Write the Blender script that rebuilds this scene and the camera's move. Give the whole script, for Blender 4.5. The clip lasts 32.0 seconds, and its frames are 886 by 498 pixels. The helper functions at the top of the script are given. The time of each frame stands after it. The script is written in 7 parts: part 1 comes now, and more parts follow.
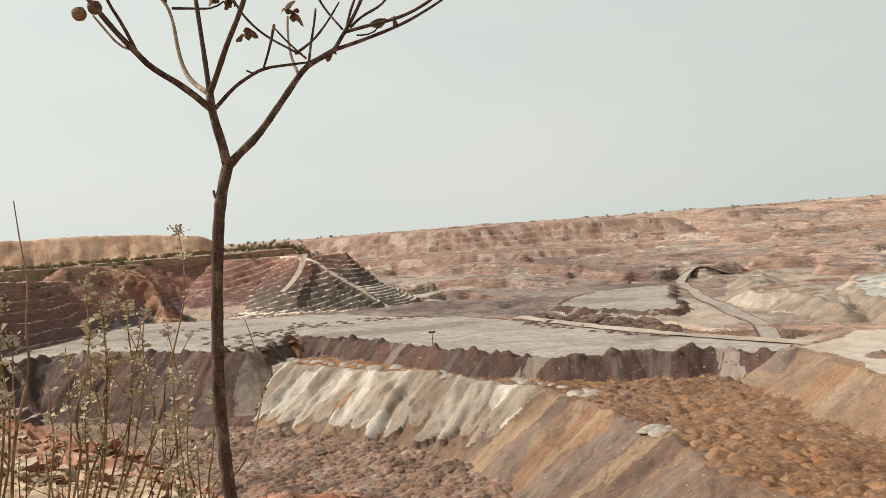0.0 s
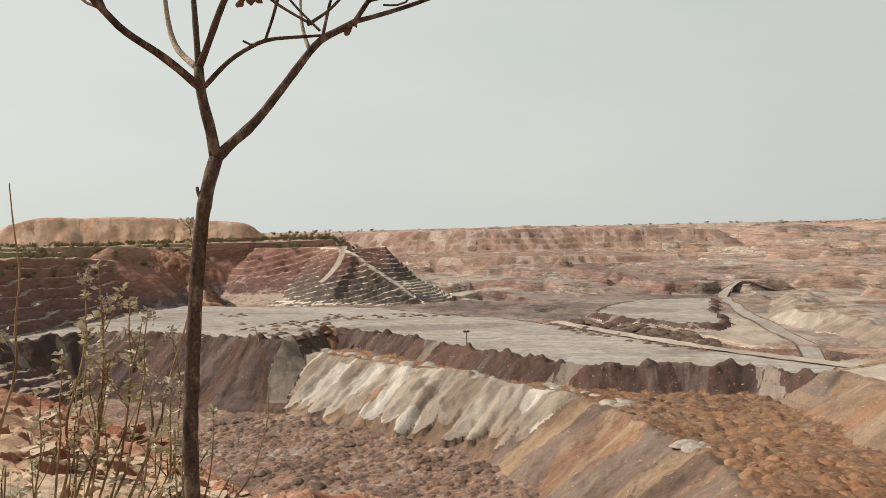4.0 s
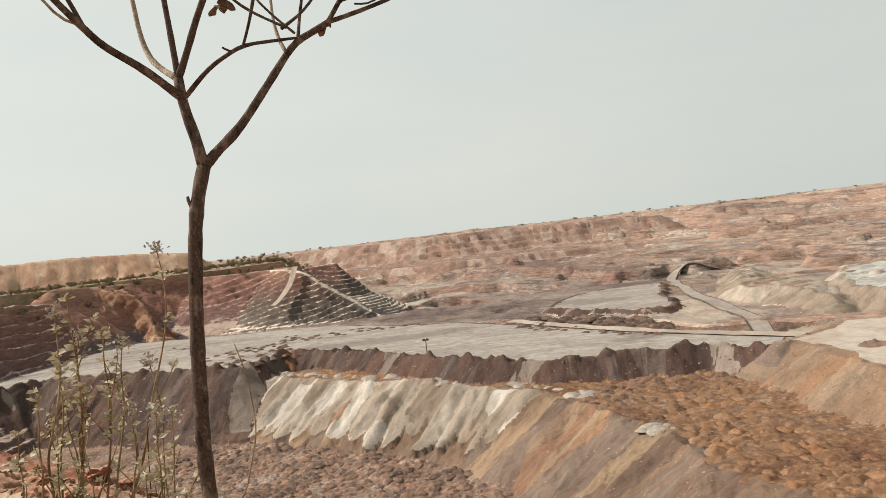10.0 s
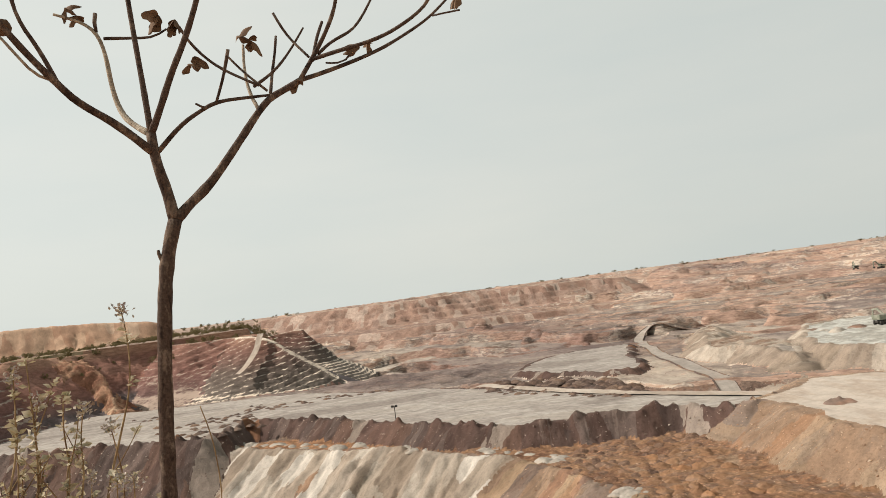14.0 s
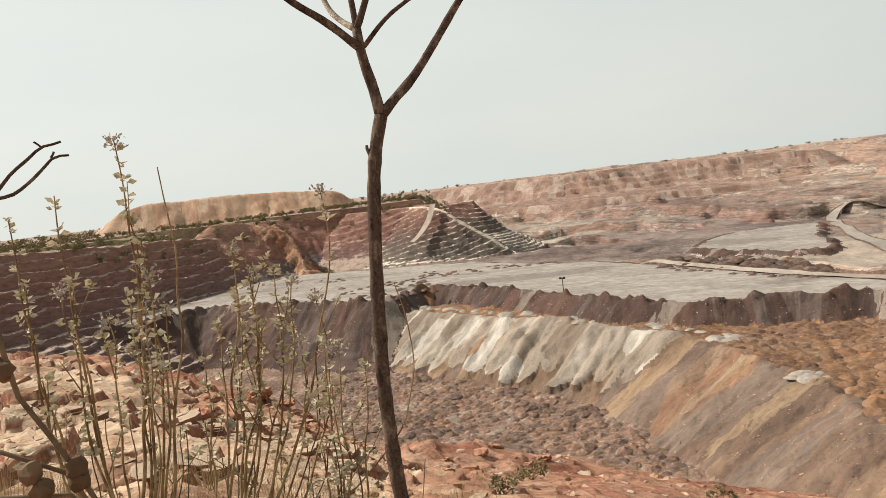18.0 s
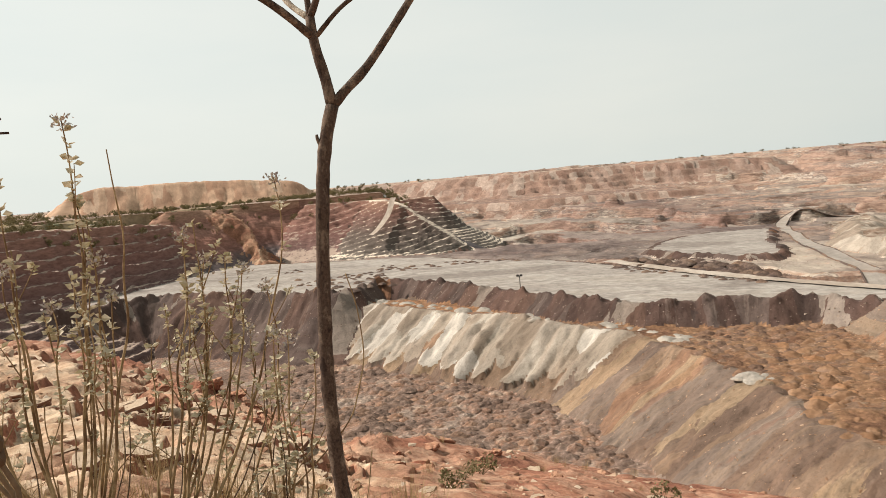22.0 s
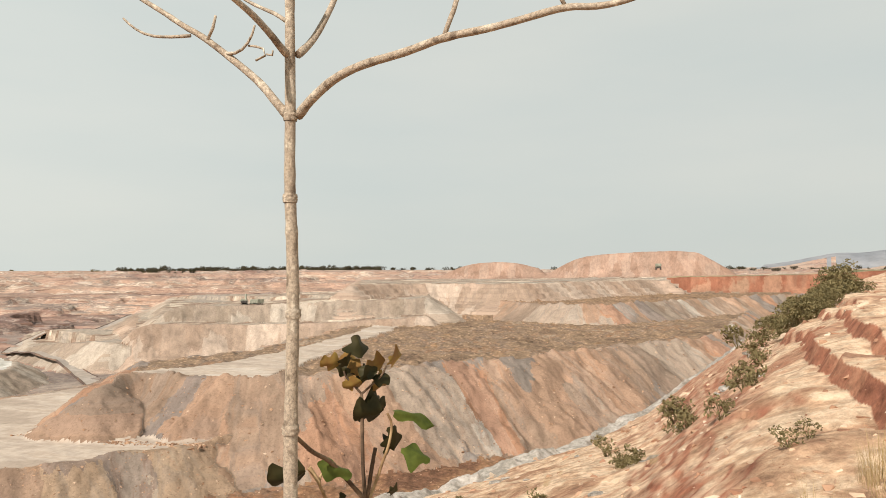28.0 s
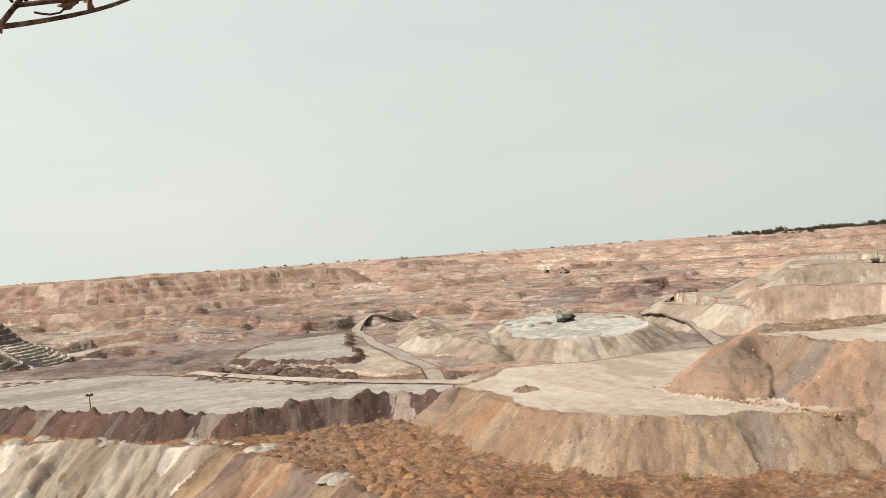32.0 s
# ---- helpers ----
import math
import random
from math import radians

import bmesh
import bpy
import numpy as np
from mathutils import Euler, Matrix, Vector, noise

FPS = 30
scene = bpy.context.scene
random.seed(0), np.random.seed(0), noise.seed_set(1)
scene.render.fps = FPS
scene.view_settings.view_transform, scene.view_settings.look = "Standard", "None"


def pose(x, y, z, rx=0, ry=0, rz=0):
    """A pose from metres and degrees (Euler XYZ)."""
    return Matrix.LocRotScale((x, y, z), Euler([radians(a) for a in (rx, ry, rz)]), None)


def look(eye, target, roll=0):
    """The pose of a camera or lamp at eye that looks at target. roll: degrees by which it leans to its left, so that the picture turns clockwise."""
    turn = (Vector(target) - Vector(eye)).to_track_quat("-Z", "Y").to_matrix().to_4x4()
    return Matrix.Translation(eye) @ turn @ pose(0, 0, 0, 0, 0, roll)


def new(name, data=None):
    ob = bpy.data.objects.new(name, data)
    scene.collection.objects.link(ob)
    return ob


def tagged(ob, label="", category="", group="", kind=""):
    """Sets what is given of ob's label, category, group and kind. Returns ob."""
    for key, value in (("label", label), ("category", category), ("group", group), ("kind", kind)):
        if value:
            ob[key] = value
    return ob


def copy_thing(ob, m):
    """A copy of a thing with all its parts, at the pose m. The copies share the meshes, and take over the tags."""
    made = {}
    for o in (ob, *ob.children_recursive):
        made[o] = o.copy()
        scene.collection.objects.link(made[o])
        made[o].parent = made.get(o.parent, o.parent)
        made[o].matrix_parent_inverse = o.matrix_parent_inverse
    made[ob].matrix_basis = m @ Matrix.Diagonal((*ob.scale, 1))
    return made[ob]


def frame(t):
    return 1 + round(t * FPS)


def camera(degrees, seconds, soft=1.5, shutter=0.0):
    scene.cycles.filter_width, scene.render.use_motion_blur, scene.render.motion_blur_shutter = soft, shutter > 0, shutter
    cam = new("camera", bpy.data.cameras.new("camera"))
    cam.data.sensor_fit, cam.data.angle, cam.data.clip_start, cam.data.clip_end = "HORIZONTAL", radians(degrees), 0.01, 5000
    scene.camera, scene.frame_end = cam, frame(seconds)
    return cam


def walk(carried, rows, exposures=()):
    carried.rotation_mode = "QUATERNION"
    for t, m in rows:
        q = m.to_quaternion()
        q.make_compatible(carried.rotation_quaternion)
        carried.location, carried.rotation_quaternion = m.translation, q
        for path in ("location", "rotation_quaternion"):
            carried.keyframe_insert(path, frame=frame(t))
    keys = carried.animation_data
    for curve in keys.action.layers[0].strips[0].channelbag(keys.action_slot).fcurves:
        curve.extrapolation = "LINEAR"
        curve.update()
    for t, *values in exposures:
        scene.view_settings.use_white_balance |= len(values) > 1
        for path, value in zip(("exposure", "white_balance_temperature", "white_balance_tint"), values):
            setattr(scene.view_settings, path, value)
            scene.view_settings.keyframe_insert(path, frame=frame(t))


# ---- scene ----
# ---- camera ----
cam = camera(62.10, 32.0, soft=0.6)
PATH = [
    (0.0, 0.060, -0.382, -0.027, 88.38, 4.38, -0.62),
    (0.5, 0.227, -0.161, 0.049, 89.94, 1.02, 4.42),
    (1.0, 0.209, -0.067, 0.078, 90.96, 0.04, 5.82),
    (1.5, 0.191, 0.008, 0.082, 89.95, -1.71, 5.55),
    (2.0, 0.218, 0.092, 0.067, 88.74, -3.30, 7.03),
    (2.5, 0.156, 0.152, 0.053, 88.19, -1.96, 7.45),
    (3.0, 0.094, 0.163, 0.043, 88.39, -1.73, 5.89),
    (3.5, 0.088, 0.148, 0.032, 88.60, -0.56, 3.90),
    (5.5, 0.083, 0.021, 0.023, 87.12, 5.20, 1.21),
    (6.0, 0.102, 0.021, 0.015, 86.64, 2.48, -0.01),
    (6.5, 0.142, 0.071, 0.011, 84.22, 3.38, -0.96),
    (7.0, 0.033, 0.098, 0.015, 82.41, 5.31, -5.10),
    (7.5, -0.050, 0.118, 0.016, 83.44, 7.46, -7.46),
    (8.0, -0.057, 0.118, 0.025, 83.84, 5.62, -7.34),
    (8.5, -0.037, 0.113, 0.011, 83.77, 6.65, -5.62),
    (9.0, -0.034, 0.094, 0.005, 84.26, 6.79, -3.50),
    (9.5, -0.034, 0.057, -0.009, 85.48, 6.25, -1.15),
    (10.0, -0.040, 0.063, -0.025, 88.83, 6.68, -1.48),
    (10.5, -0.019, 0.052, -0.041, 91.42, 6.88, -3.28),
    (11.0, 0.012, 0.050, -0.067, 91.83, 7.08, -5.15),
    (11.5, 0.015, 0.033, -0.073, 93.16, 7.30, -6.77),
    (12.0, 0.024, 0.040, -0.072, 93.75, 8.24, -5.70),
    (12.5, 0.016, 0.028, -0.067, 93.93, 7.96, -4.96),
    (13.0, 0.010, 0.050, -0.066, 93.81, 7.79, -4.79),
    (13.5, -0.000, 0.040, -0.066, 93.12, 7.94, -4.72),
    (14.0, -0.056, 0.042, -0.062, 93.52, 7.46, -4.00),
    (14.5, -0.143, 0.051, -0.060, 94.14, 7.11, -4.79),
    (16.5, -0.036, 0.046, -0.062, 93.83, 10.10, -5.71),
    (17.0, -0.114, 0.074, -0.018, 89.48, 10.56, 6.42),
    (17.5, -0.138, 0.075, 0.006, 84.49, 9.38, 8.34),
    (18.0, -0.136, 0.051, 0.013, 85.23, 6.89, 9.17),
    (18.5, -0.119, 0.026, 0.011, 86.08, 7.35, 9.49),
    (19.0, -0.093, -0.029, -0.008, 85.68, 8.14, 9.59),
    (19.5, -0.111, 0.045, 0.015, 85.29, 5.86, 9.21),
    (20.0, -0.125, 0.066, 0.016, 84.59, 4.00, 8.62),
    (20.5, -0.105, 0.045, 0.011, 84.99, 5.22, 8.35),
    (21.0, -0.103, 0.059, 0.010, 85.32, 5.58, 6.97),
    (21.5, -0.112, 0.066, 0.012, 85.02, 4.61, 6.28),
    (22.0, -0.101, 0.040, 0.005, 84.51, 4.87, 6.13),
    (22.5, -0.081, 0.033, 0.005, 83.50, 6.25, 1.86),
    (23.0, -0.083, 0.089, 0.009, 83.10, 5.95, -5.31),
    (23.5, -0.101, 0.126, 0.023, 82.53, 5.22, -8.92),
    (24.0, -0.082, 0.110, 0.044, 82.88, 3.05, -12.56),
    (24.5, -0.065, 0.092, 0.046, 84.50, 2.55, -23.48),
    (25.0, -0.050, 0.080, 0.059, 86.10, 1.26, -30.71),
    (25.5, -0.038, 0.072, 0.088, 85.58, 1.95, -41.22),
    (26.0, -0.012, 0.035, 0.072, 86.05, 4.17, -49.30),
    (26.5, 0.033, 0.003, 0.040, 89.48, 1.72, -60.36),
    (28.5, 0.079, -0.074, -0.029, 91.61, 0.10, -70.98),
    (29.0, 0.078, -0.042, -0.028, 92.43, 0.92, -64.80),
    (29.5, 0.069, -0.010, -0.031, 92.81, 1.98, -56.16),
    (30.0, 0.046, 0.029, -0.040, 92.26, 3.34, -47.33),
    (30.5, 0.006, 0.038, -0.049, 91.58, 4.19, -41.04),
    (31.0, -0.069, 0.083, -0.054, 91.43, 3.50, -33.21),
    (31.5, -0.064, 0.075, -0.037, 90.42, 3.62, -27.81),
    (32.0, -0.062, 0.071, -0.030, 90.46, 3.99, -25.36),
]
# A hand-held turn on the rim; the eye is at z = 0.
walk(cam, [(t, pose(*p)) for t, *p in PATH], [(0.0, 0.11), (1.0, -0.02), (2.0, 0.04), (3.5, -0.01), (6.0, 0.1), (7.0, 0.24), (9.0, 0.24), (10.0, 0.09), (11.0, 0.08), (13.0, 0.08), (17.0, 0.09), (18.0, 0.16), (20.0, 0.18), (23.0, 0.24), (25.0, 0.22), (26.0, 0.29), (28.5, 0.26), (32.0, 0.24)])

# ---- world and sun ----
SUN_AZ, SUN_EL = -78.0, 42.0
world = bpy.data.worlds.new("hazy_sky")
scene.world = world
world.use_nodes = True
wt = world.node_tree
wt.nodes.clear()
w_sky = wt.nodes.new("ShaderNodeTexSky")
w_sky.sky_type, w_sky.sun_disc = "NISHITA", False
w_sky.sun_elevation, w_sky.sun_rotation = radians(SUN_EL), radians(SUN_AZ)
w_sky.air_density, w_sky.dust_density, w_sky.ozone_density = 0.6, 6.0, 1.0
w_mul = wt.nodes.new("ShaderNodeVectorMath")
w_mul.operation = "SCALE"
w_mul.inputs["Scale"].default_value = 0.055
# Thin high cloud and dust whiten the sky.
w_co = wt.nodes.new("ShaderNodeTexCoord")
w_map = wt.nodes.new("ShaderNodeMapping")
w_map.inputs["Scale"].default_value = (1.2, 1.2, 5.0)
w_map.inputs["Rotation"].default_value = (0.25, 0.1, 0.4)
w_noise = wt.nodes.new("ShaderNodeTexNoise")
w_noise.inputs["Scale"].default_value = 1.6
w_noise.inputs["Detail"].default_value = 5.0
w_ramp = wt.nodes.new("ShaderNodeValToRGB")
w_ramp.color_ramp.elements[0].position, w_ramp.color_ramp.elements[0].color = 0.3, (0.755, 0.81, 0.77, 1)
w_ramp.color_ramp.elements[1].position, w_ramp.color_ramp.elements[1].color = 0.75, (0.85, 0.87, 0.805, 1)
w_mix = wt.nodes.new("ShaderNodeMixRGB")
w_mix.inputs[0].default_value = 0.82
w_bg = wt.nodes.new("ShaderNodeBackground")
w_out = wt.nodes.new("ShaderNodeOutputWorld")
wt.links.new(w_sky.outputs[0], w_mul.inputs[0])
wt.links.new(w_co.outputs["Generated"], w_map.inputs[0])
wt.links.new(w_map.outputs[0], w_noise.inputs[0])
wt.links.new(w_noise.outputs[0], w_ramp.inputs[0])
wt.links.new(w_mul.outputs[0], w_mix.inputs[1])
wt.links.new(w_ramp.outputs[0], w_mix.inputs[2])
# The haze is bright low down and thins towards the zenith.
w_sep = wt.nodes.new("ShaderNodeSeparateXYZ")
w_fade = wt.nodes.new("ShaderNodeMapRange")
w_fade.inputs["From Min"].default_value, w_fade.inputs["From Max"].default_value = 0.42, 0.95
w_fade.inputs["To Min"].default_value, w_fade.inputs["To Max"].default_value = 1.0, 0.3
w_dim = wt.nodes.new("ShaderNodeVectorMath")
w_dim.operation = "SCALE"
wt.links.new(w_co.outputs["Generated"], w_sep.inputs[0])
wt.links.new(w_sep.outputs["Z"], w_fade.inputs["Value"])
wt.links.new(w_mix.outputs[0], w_dim.inputs[0])
wt.links.new(w_fade.outputs[0], w_dim.inputs["Scale"])
# The haze glows more towards the sun.
w_dot = wt.nodes.new("ShaderNodeVectorMath")
w_dot.operation = "DOT_PRODUCT"
w_dot.inputs[1].default_value = (math.sin(radians(SUN_AZ)), math.cos(radians(SUN_AZ)), 0.0)
w_glow = wt.nodes.new("ShaderNodeMapRange")
w_glow.inputs["From Min"].default_value, w_glow.inputs["From Max"].default_value = -1.0, 1.0
w_glow.inputs["To Min"].default_value, w_glow.inputs["To Max"].default_value = 0.86, 1.16
w_lit = wt.nodes.new("ShaderNodeVectorMath")
w_lit.operation = "SCALE"
wt.links.new(w_co.outputs["Generated"], w_dot.inputs[0])
wt.links.new(w_dot.outputs["Value"], w_glow.inputs["Value"])
wt.links.new(w_dim.outputs[0], w_lit.inputs[0])
wt.links.new(w_glow.outputs[0], w_lit.inputs["Scale"])
wt.links.new(w_lit.outputs[0], w_bg.inputs[0])
w_bg.inputs["Strength"].default_value = 0.91
wt.links.new(w_bg.outputs[0], w_out.inputs[0])

sun = new("sun", bpy.data.lights.new("sun", "SUN"))
sun.data.energy, sun.data.angle, sun.data.color = 5.0, radians(0.6), (1.0, 0.905, 0.815)
sa, se = radians(SUN_AZ), radians(SUN_EL)
sun.matrix_world = look((math.sin(sa) * math.cos(se) * 50, math.cos(sa) * math.cos(se) * 50, math.sin(se) * 50), (0, 0, 0))


# ---- materials ----
def node(nt, kind, **values):
    n = nt.nodes.new(kind)
    for k, v in values.items():
        n.inputs[k].default_value = v
    return n


def shader(name, rough=0.95):
    m = bpy.data.materials.new(name)
    m.use_nodes = True
    nt = m.node_tree
    b = nt.nodes["Principled BSDF"]
    b.inputs["Roughness"].default_value = rough
    b.inputs["Specular IOR Level"].default_value = 0.15
    return m, nt, b


def ramp(nt, stops, mode="LINEAR"):
    r = nt.nodes.new("ShaderNodeValToRGB")
    r.color_ramp.interpolation = mode
    el = r.color_ramp.elements
    while len(el) < len(stops):
        el.new(0.5)
    for e, (p, c) in zip(el, stops):
        e.position, e.color = p, (*c, 1)
    return r


def noise_of(nt, vector, scale, detail=4.0, rough=0.55):
    n = node(nt, "ShaderNodeTexNoise", Scale=scale, Detail=detail, Roughness=rough)
    if vector is not None:
        nt.links.new(vector, n.inputs["Vector"])
    return n


def mapped(nt, vector, scale, rotation=(0, 0, 0)):
    m = node(nt, "ShaderNodeMapping", Scale=scale, Rotation=rotation)
    nt.links.new(vector, m.inputs["Vector"])
    return m.outputs[0]


def mix(nt, fac, a, b, blend="MIX"):
    m = nt.nodes.new("ShaderNodeMixRGB")
    m.blend_type = blend
    for sock, v in ((m.inputs[0], fac), (m.inputs[1], a), (m.inputs[2], b)):
        if isinstance(v, (int, float)):
            sock.default_value = v
        elif isinstance(v, tuple):
            sock.default_value = (*v, 1)
        else:
            nt.links.new(v, sock)
    return m.outputs[0]


def spread(nt, value):
    """Noise values keep near the middle; this uses the whole of a colour ramp."""
    n = node(nt, "ShaderNodeMapRange", **{"From Min": 0.35, "From Max": 0.65, "To Min": 0.18, "To Max": 0.82})
    nt.links.new(value, n.inputs["Value"])
    return n.outputs[0]


def bump(nt, height, b, strength=0.5, distance=0.3):
    n = node(nt, "ShaderNodeBump", Strength=strength, Distance=distance)
    nt.links.new(height, n.inputs["Height"])
    nt.links.new(n.outputs[0], b.inputs["Normal"])


def dust(stops, k=0.9):
    """The colours of a soil, a little darker than dry samples."""
    return [(p, tuple(v * k for v in c)) for p, c in stops]


def own_tint(nt, c, low=0.80, high=1.12):
    """Each heap or lump a little lighter or darker than the next."""
    info = nt.nodes.new("ShaderNodeObjectInfo")
    geo = nt.nodes.new("ShaderNodeNewGeometry")
    add = node(nt, "ShaderNodeMath")
    nt.links.new(info.outputs["Random"], add.inputs[0])
    nt.links.new(geo.outputs["Random Per Island"], add.inputs[1])
    fr = node(nt, "ShaderNodeMath")
    fr.operation = "FRACT"
    nt.links.new(add.outputs[0], fr.inputs[0])
    r = ramp(nt, [(0.0, (low, low * 0.97, low * 0.96)), (0.5, (0.98, 0.98, 1.0)), (0.8, (high, high * 0.9, high * 0.8)), (1.0, (high * 0.95, high * 0.97, high))])
    nt.links.new(fr.outputs[0], r.inputs[0])
    return mix(nt, 1.0, c, r.outputs[0], "MULTIPLY")


def earth(name, stops, scale, fine, dark=0.55, stretch=(1, 1, 1), bumps=0.4, distance=0.4, spots=None, pebbles=0.0, tint=False):
    """Soil in world metres: patches of several colours, fine grain, darker crumbs."""
    m, nt, b = shader(name)
    co = nt.nodes.new("ShaderNodeTexCoord").outputs["Object"]
    big = noise_of(nt, mapped(nt, co, stretch), scale, 6.0, 0.62)
    col = ramp(nt, dust(stops))
    nt.links.new(spread(nt, big.outputs[0]), col.inputs[0])
    grain = noise_of(nt, co, fine, 6.0, 0.7)
    g = ramp(nt, [(0.3, (dark, dark, dark)), (0.62, (1.12, 1.12, 1.12))])
    nt.links.new(grain.outputs[0], g.inputs[0])
    c = mix(nt, 1.0, col.outputs[0], g.outputs[0], "MULTIPLY")
    if spots:
        sn = noise_of(nt, co, spots[0], 3.0, 0.5)
        sr = ramp(nt, [(spots[1], (0, 0, 0)), (spots[1] + 0.07, (1, 1, 1))])
        nt.links.new(sn.outputs[0], sr.inputs[0])
        c = mix(nt, sr.outputs[0], c, spots[2])
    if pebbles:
        # Cells are lighter at the centre and darker towards their edges.
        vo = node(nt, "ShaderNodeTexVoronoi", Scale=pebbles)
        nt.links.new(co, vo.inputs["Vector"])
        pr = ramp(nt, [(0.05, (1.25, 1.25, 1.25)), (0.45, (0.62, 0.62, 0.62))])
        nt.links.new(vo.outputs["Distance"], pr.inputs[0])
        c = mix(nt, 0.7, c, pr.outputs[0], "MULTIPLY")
    if tint:
        c = own_tint(nt, c)
    nt.links.new(c, b.inputs["Base Color"])
    bump(nt, grain.outputs[0], b, bumps, distance)
    return m


def streaked(name, stops, across=0.11, along=0.022, fine=1.9, dark=0.55, bumps=0.9, distance=0.55, patch=0.03, loads=None, load=(6.5, 20.0), share=0.75):
    """Tipped spoil: streaks of several colours that run down the face (UV in metres: along the crest, down the face)."""
    m, nt, b = shader(name)
    uv = nt.nodes.new("ShaderNodeTexCoord").outputs["UV"]
    warp = noise_of(nt, mapped(nt, uv, (0.11, 0.05, 1)), 1.0, 4.0, 0.6)
    sh = mix(nt, 0.3, mapped(nt, uv, (across, along, 1)), warp.outputs["Color"], "ADD")
    s = noise_of(nt, sh, 1.0, 5.0, 0.6)
    col = ramp(nt, dust(stops))
    nt.links.new(spread(nt, s.outputs[0]), col.inputs[0])
    # Every truckload leaves a tongue of its own colour.
    cell = node(nt, "ShaderNodeTexVoronoi", Scale=1.0)
    ragged = noise_of(nt, mapped(nt, uv, (0.35, 0.12, 1)), 1.0, 5.0, 0.65)
    nt.links.new(mix(nt, 0.6, mapped(nt, uv, (1 / load[0], 1 / load[1], 1)), ragged.outputs["Color"], "ADD"), cell.inputs["Vector"])
    pick = nt.nodes.new("ShaderNodeSeparateColor")
    nt.links.new(cell.outputs["Color"], pick.inputs[0])
    own = ramp(nt, dust(loads or [(k / len(stops), c) for k, (_, c) in enumerate(stops)]), "CONSTANT")
    nt.links.new(pick.outputs[0], own.inputs[0])
    tongue = mix(nt, share, col.outputs[0], own.outputs[0])
    pat = noise_of(nt, mapped(nt, uv, (patch, patch, 1)), 1.0, 4.0, 0.6)
    pr = ramp(nt, [(0.35, (0.72, 0.72, 0.72)), (0.65, (1.15, 1.15, 1.15))])
    nt.links.new(pat.outputs[0], pr.inputs[0])
    c = mix(nt, 1.0, tongue, pr.outputs[0], "MULTIPLY")
    thin = noise_of(nt, mapped(nt, uv, (across * 4, along * 9, 1)), 1.0, 5.0, 0.7)
    tr = ramp(nt, [(0.32, (dark, dark, dark)), (0.6, (1.1, 1.1, 1.1))])
    nt.links.new(thin.outputs[0], tr.inputs[0])
    c = mix(nt, 0.55, c, tr.outputs[0], "MULTIPLY")
    co = nt.nodes.new("ShaderNodeTexCoord").outputs["Object"]
    grain = noise_of(nt, co, fine, 6.0, 0.75)
    gr = ramp(nt, [(0.36, (0.62, 0.6, 0.59)), (0.46, (0.97, 0.97, 0.97)), (0.62, (1.14, 1.14, 1.14))])
    nt.links.new(grain.outputs[0], gr.inputs[0])
    c = mix(nt, 0.6, c, gr.outputs[0], "MULTIPLY")
    nt.links.new(c, b.inputs["Base Color"])
    both = mix(nt, 0.5, thin.outputs[0], grain.outputs[0])
    bump(nt, both, b, bumps, distance)
    return m


GREY, DARK, BROWN = (0.31, 0.27, 0.23), (0.13, 0.095, 0.08), (0.23, 0.15, 0.105)
PALE = (0.56, 0.48, 0.38)

m_floor = earth("pit_floor_soil", [(0.25, GREY), (0.42, (0.40, 0.34, 0.27)), (0.55, BROWN), (0.7, PALE)], 0.02, 0.5, stretch=(1, 1.6, 1))
m_flat = earth("graded_grey_silt", [(0.28, (0.26, 0.225, 0.195)), (0.4, (0.37, 0.335, 0.295)), (0.5, (0.31, 0.27, 0.235)), (0.6, (0.42, 0.385, 0.34)), (0.72, (0.36, 0.32, 0.275))], 0.05, 0.4, 0.7, (0.5, 1.4, 1), 0.15, 0.2)
m_pad = earth("graded_cream_silt", [(0.3, (0.37, 0.305, 0.245)), (0.45, (0.47, 0.40, 0.33)), (0.55, (0.42, 0.345, 0.275)), (0.7, (0.50, 0.435, 0.365))], 0.05, 0.5, 0.8, (1.4, 0.4, 1), 0.15, 0.2)
m_dark = streaked("dark_spoil", [(0.2, (0.096, 0.063, 0.053)), (0.38, (0.15, 0.095, 0.071)), (0.5, (0.12, 0.081, 0.067)), (0.6, (0.193, 0.144, 0.12)), (0.68, (0.135, 0.09, 0.071)), (0.73, (0.366, 0.302, 0.252)), (0.79, (0.163, 0.099, 0.075))], loads=[(0.0, (0.12, 0.074, 0.06)), (0.25, (0.159, 0.095, 0.071)), (0.42, (0.096, 0.067, 0.058)), (0.58, (0.183, 0.135, 0.115)), (0.72, (0.144, 0.086, 0.067)), (0.80, (0.347, 0.289, 0.238)), (0.95, (0.289, 0.144, 0.079))], load=(5.0, 26.0))
m_white = streaked("white_clay_spoil", [(0.28, (0.275, 0.212, 0.158)), (0.4, (0.377, 0.31, 0.242)), (0.47, (0.326, 0.261, 0.2)), (0.54, (0.428, 0.364, 0.293)), (0.62, (0.51, 0.453, 0.377)), (0.72, (0.632, 0.576, 0.493))], 0.14, 0.018, dark=0.6, loads=[(0.0, (0.388, 0.32, 0.251)), (0.2, (0.469, 0.404, 0.326)), (0.4, (0.337, 0.266, 0.2)), (0.52, (0.428, 0.36, 0.284)), (0.66, (0.694, 0.64, 0.558)), (0.9, (0.286, 0.197, 0.14)), (0.96, (0.347, 0.197, 0.112))], load=(5.5, 13.0), share=0.7)
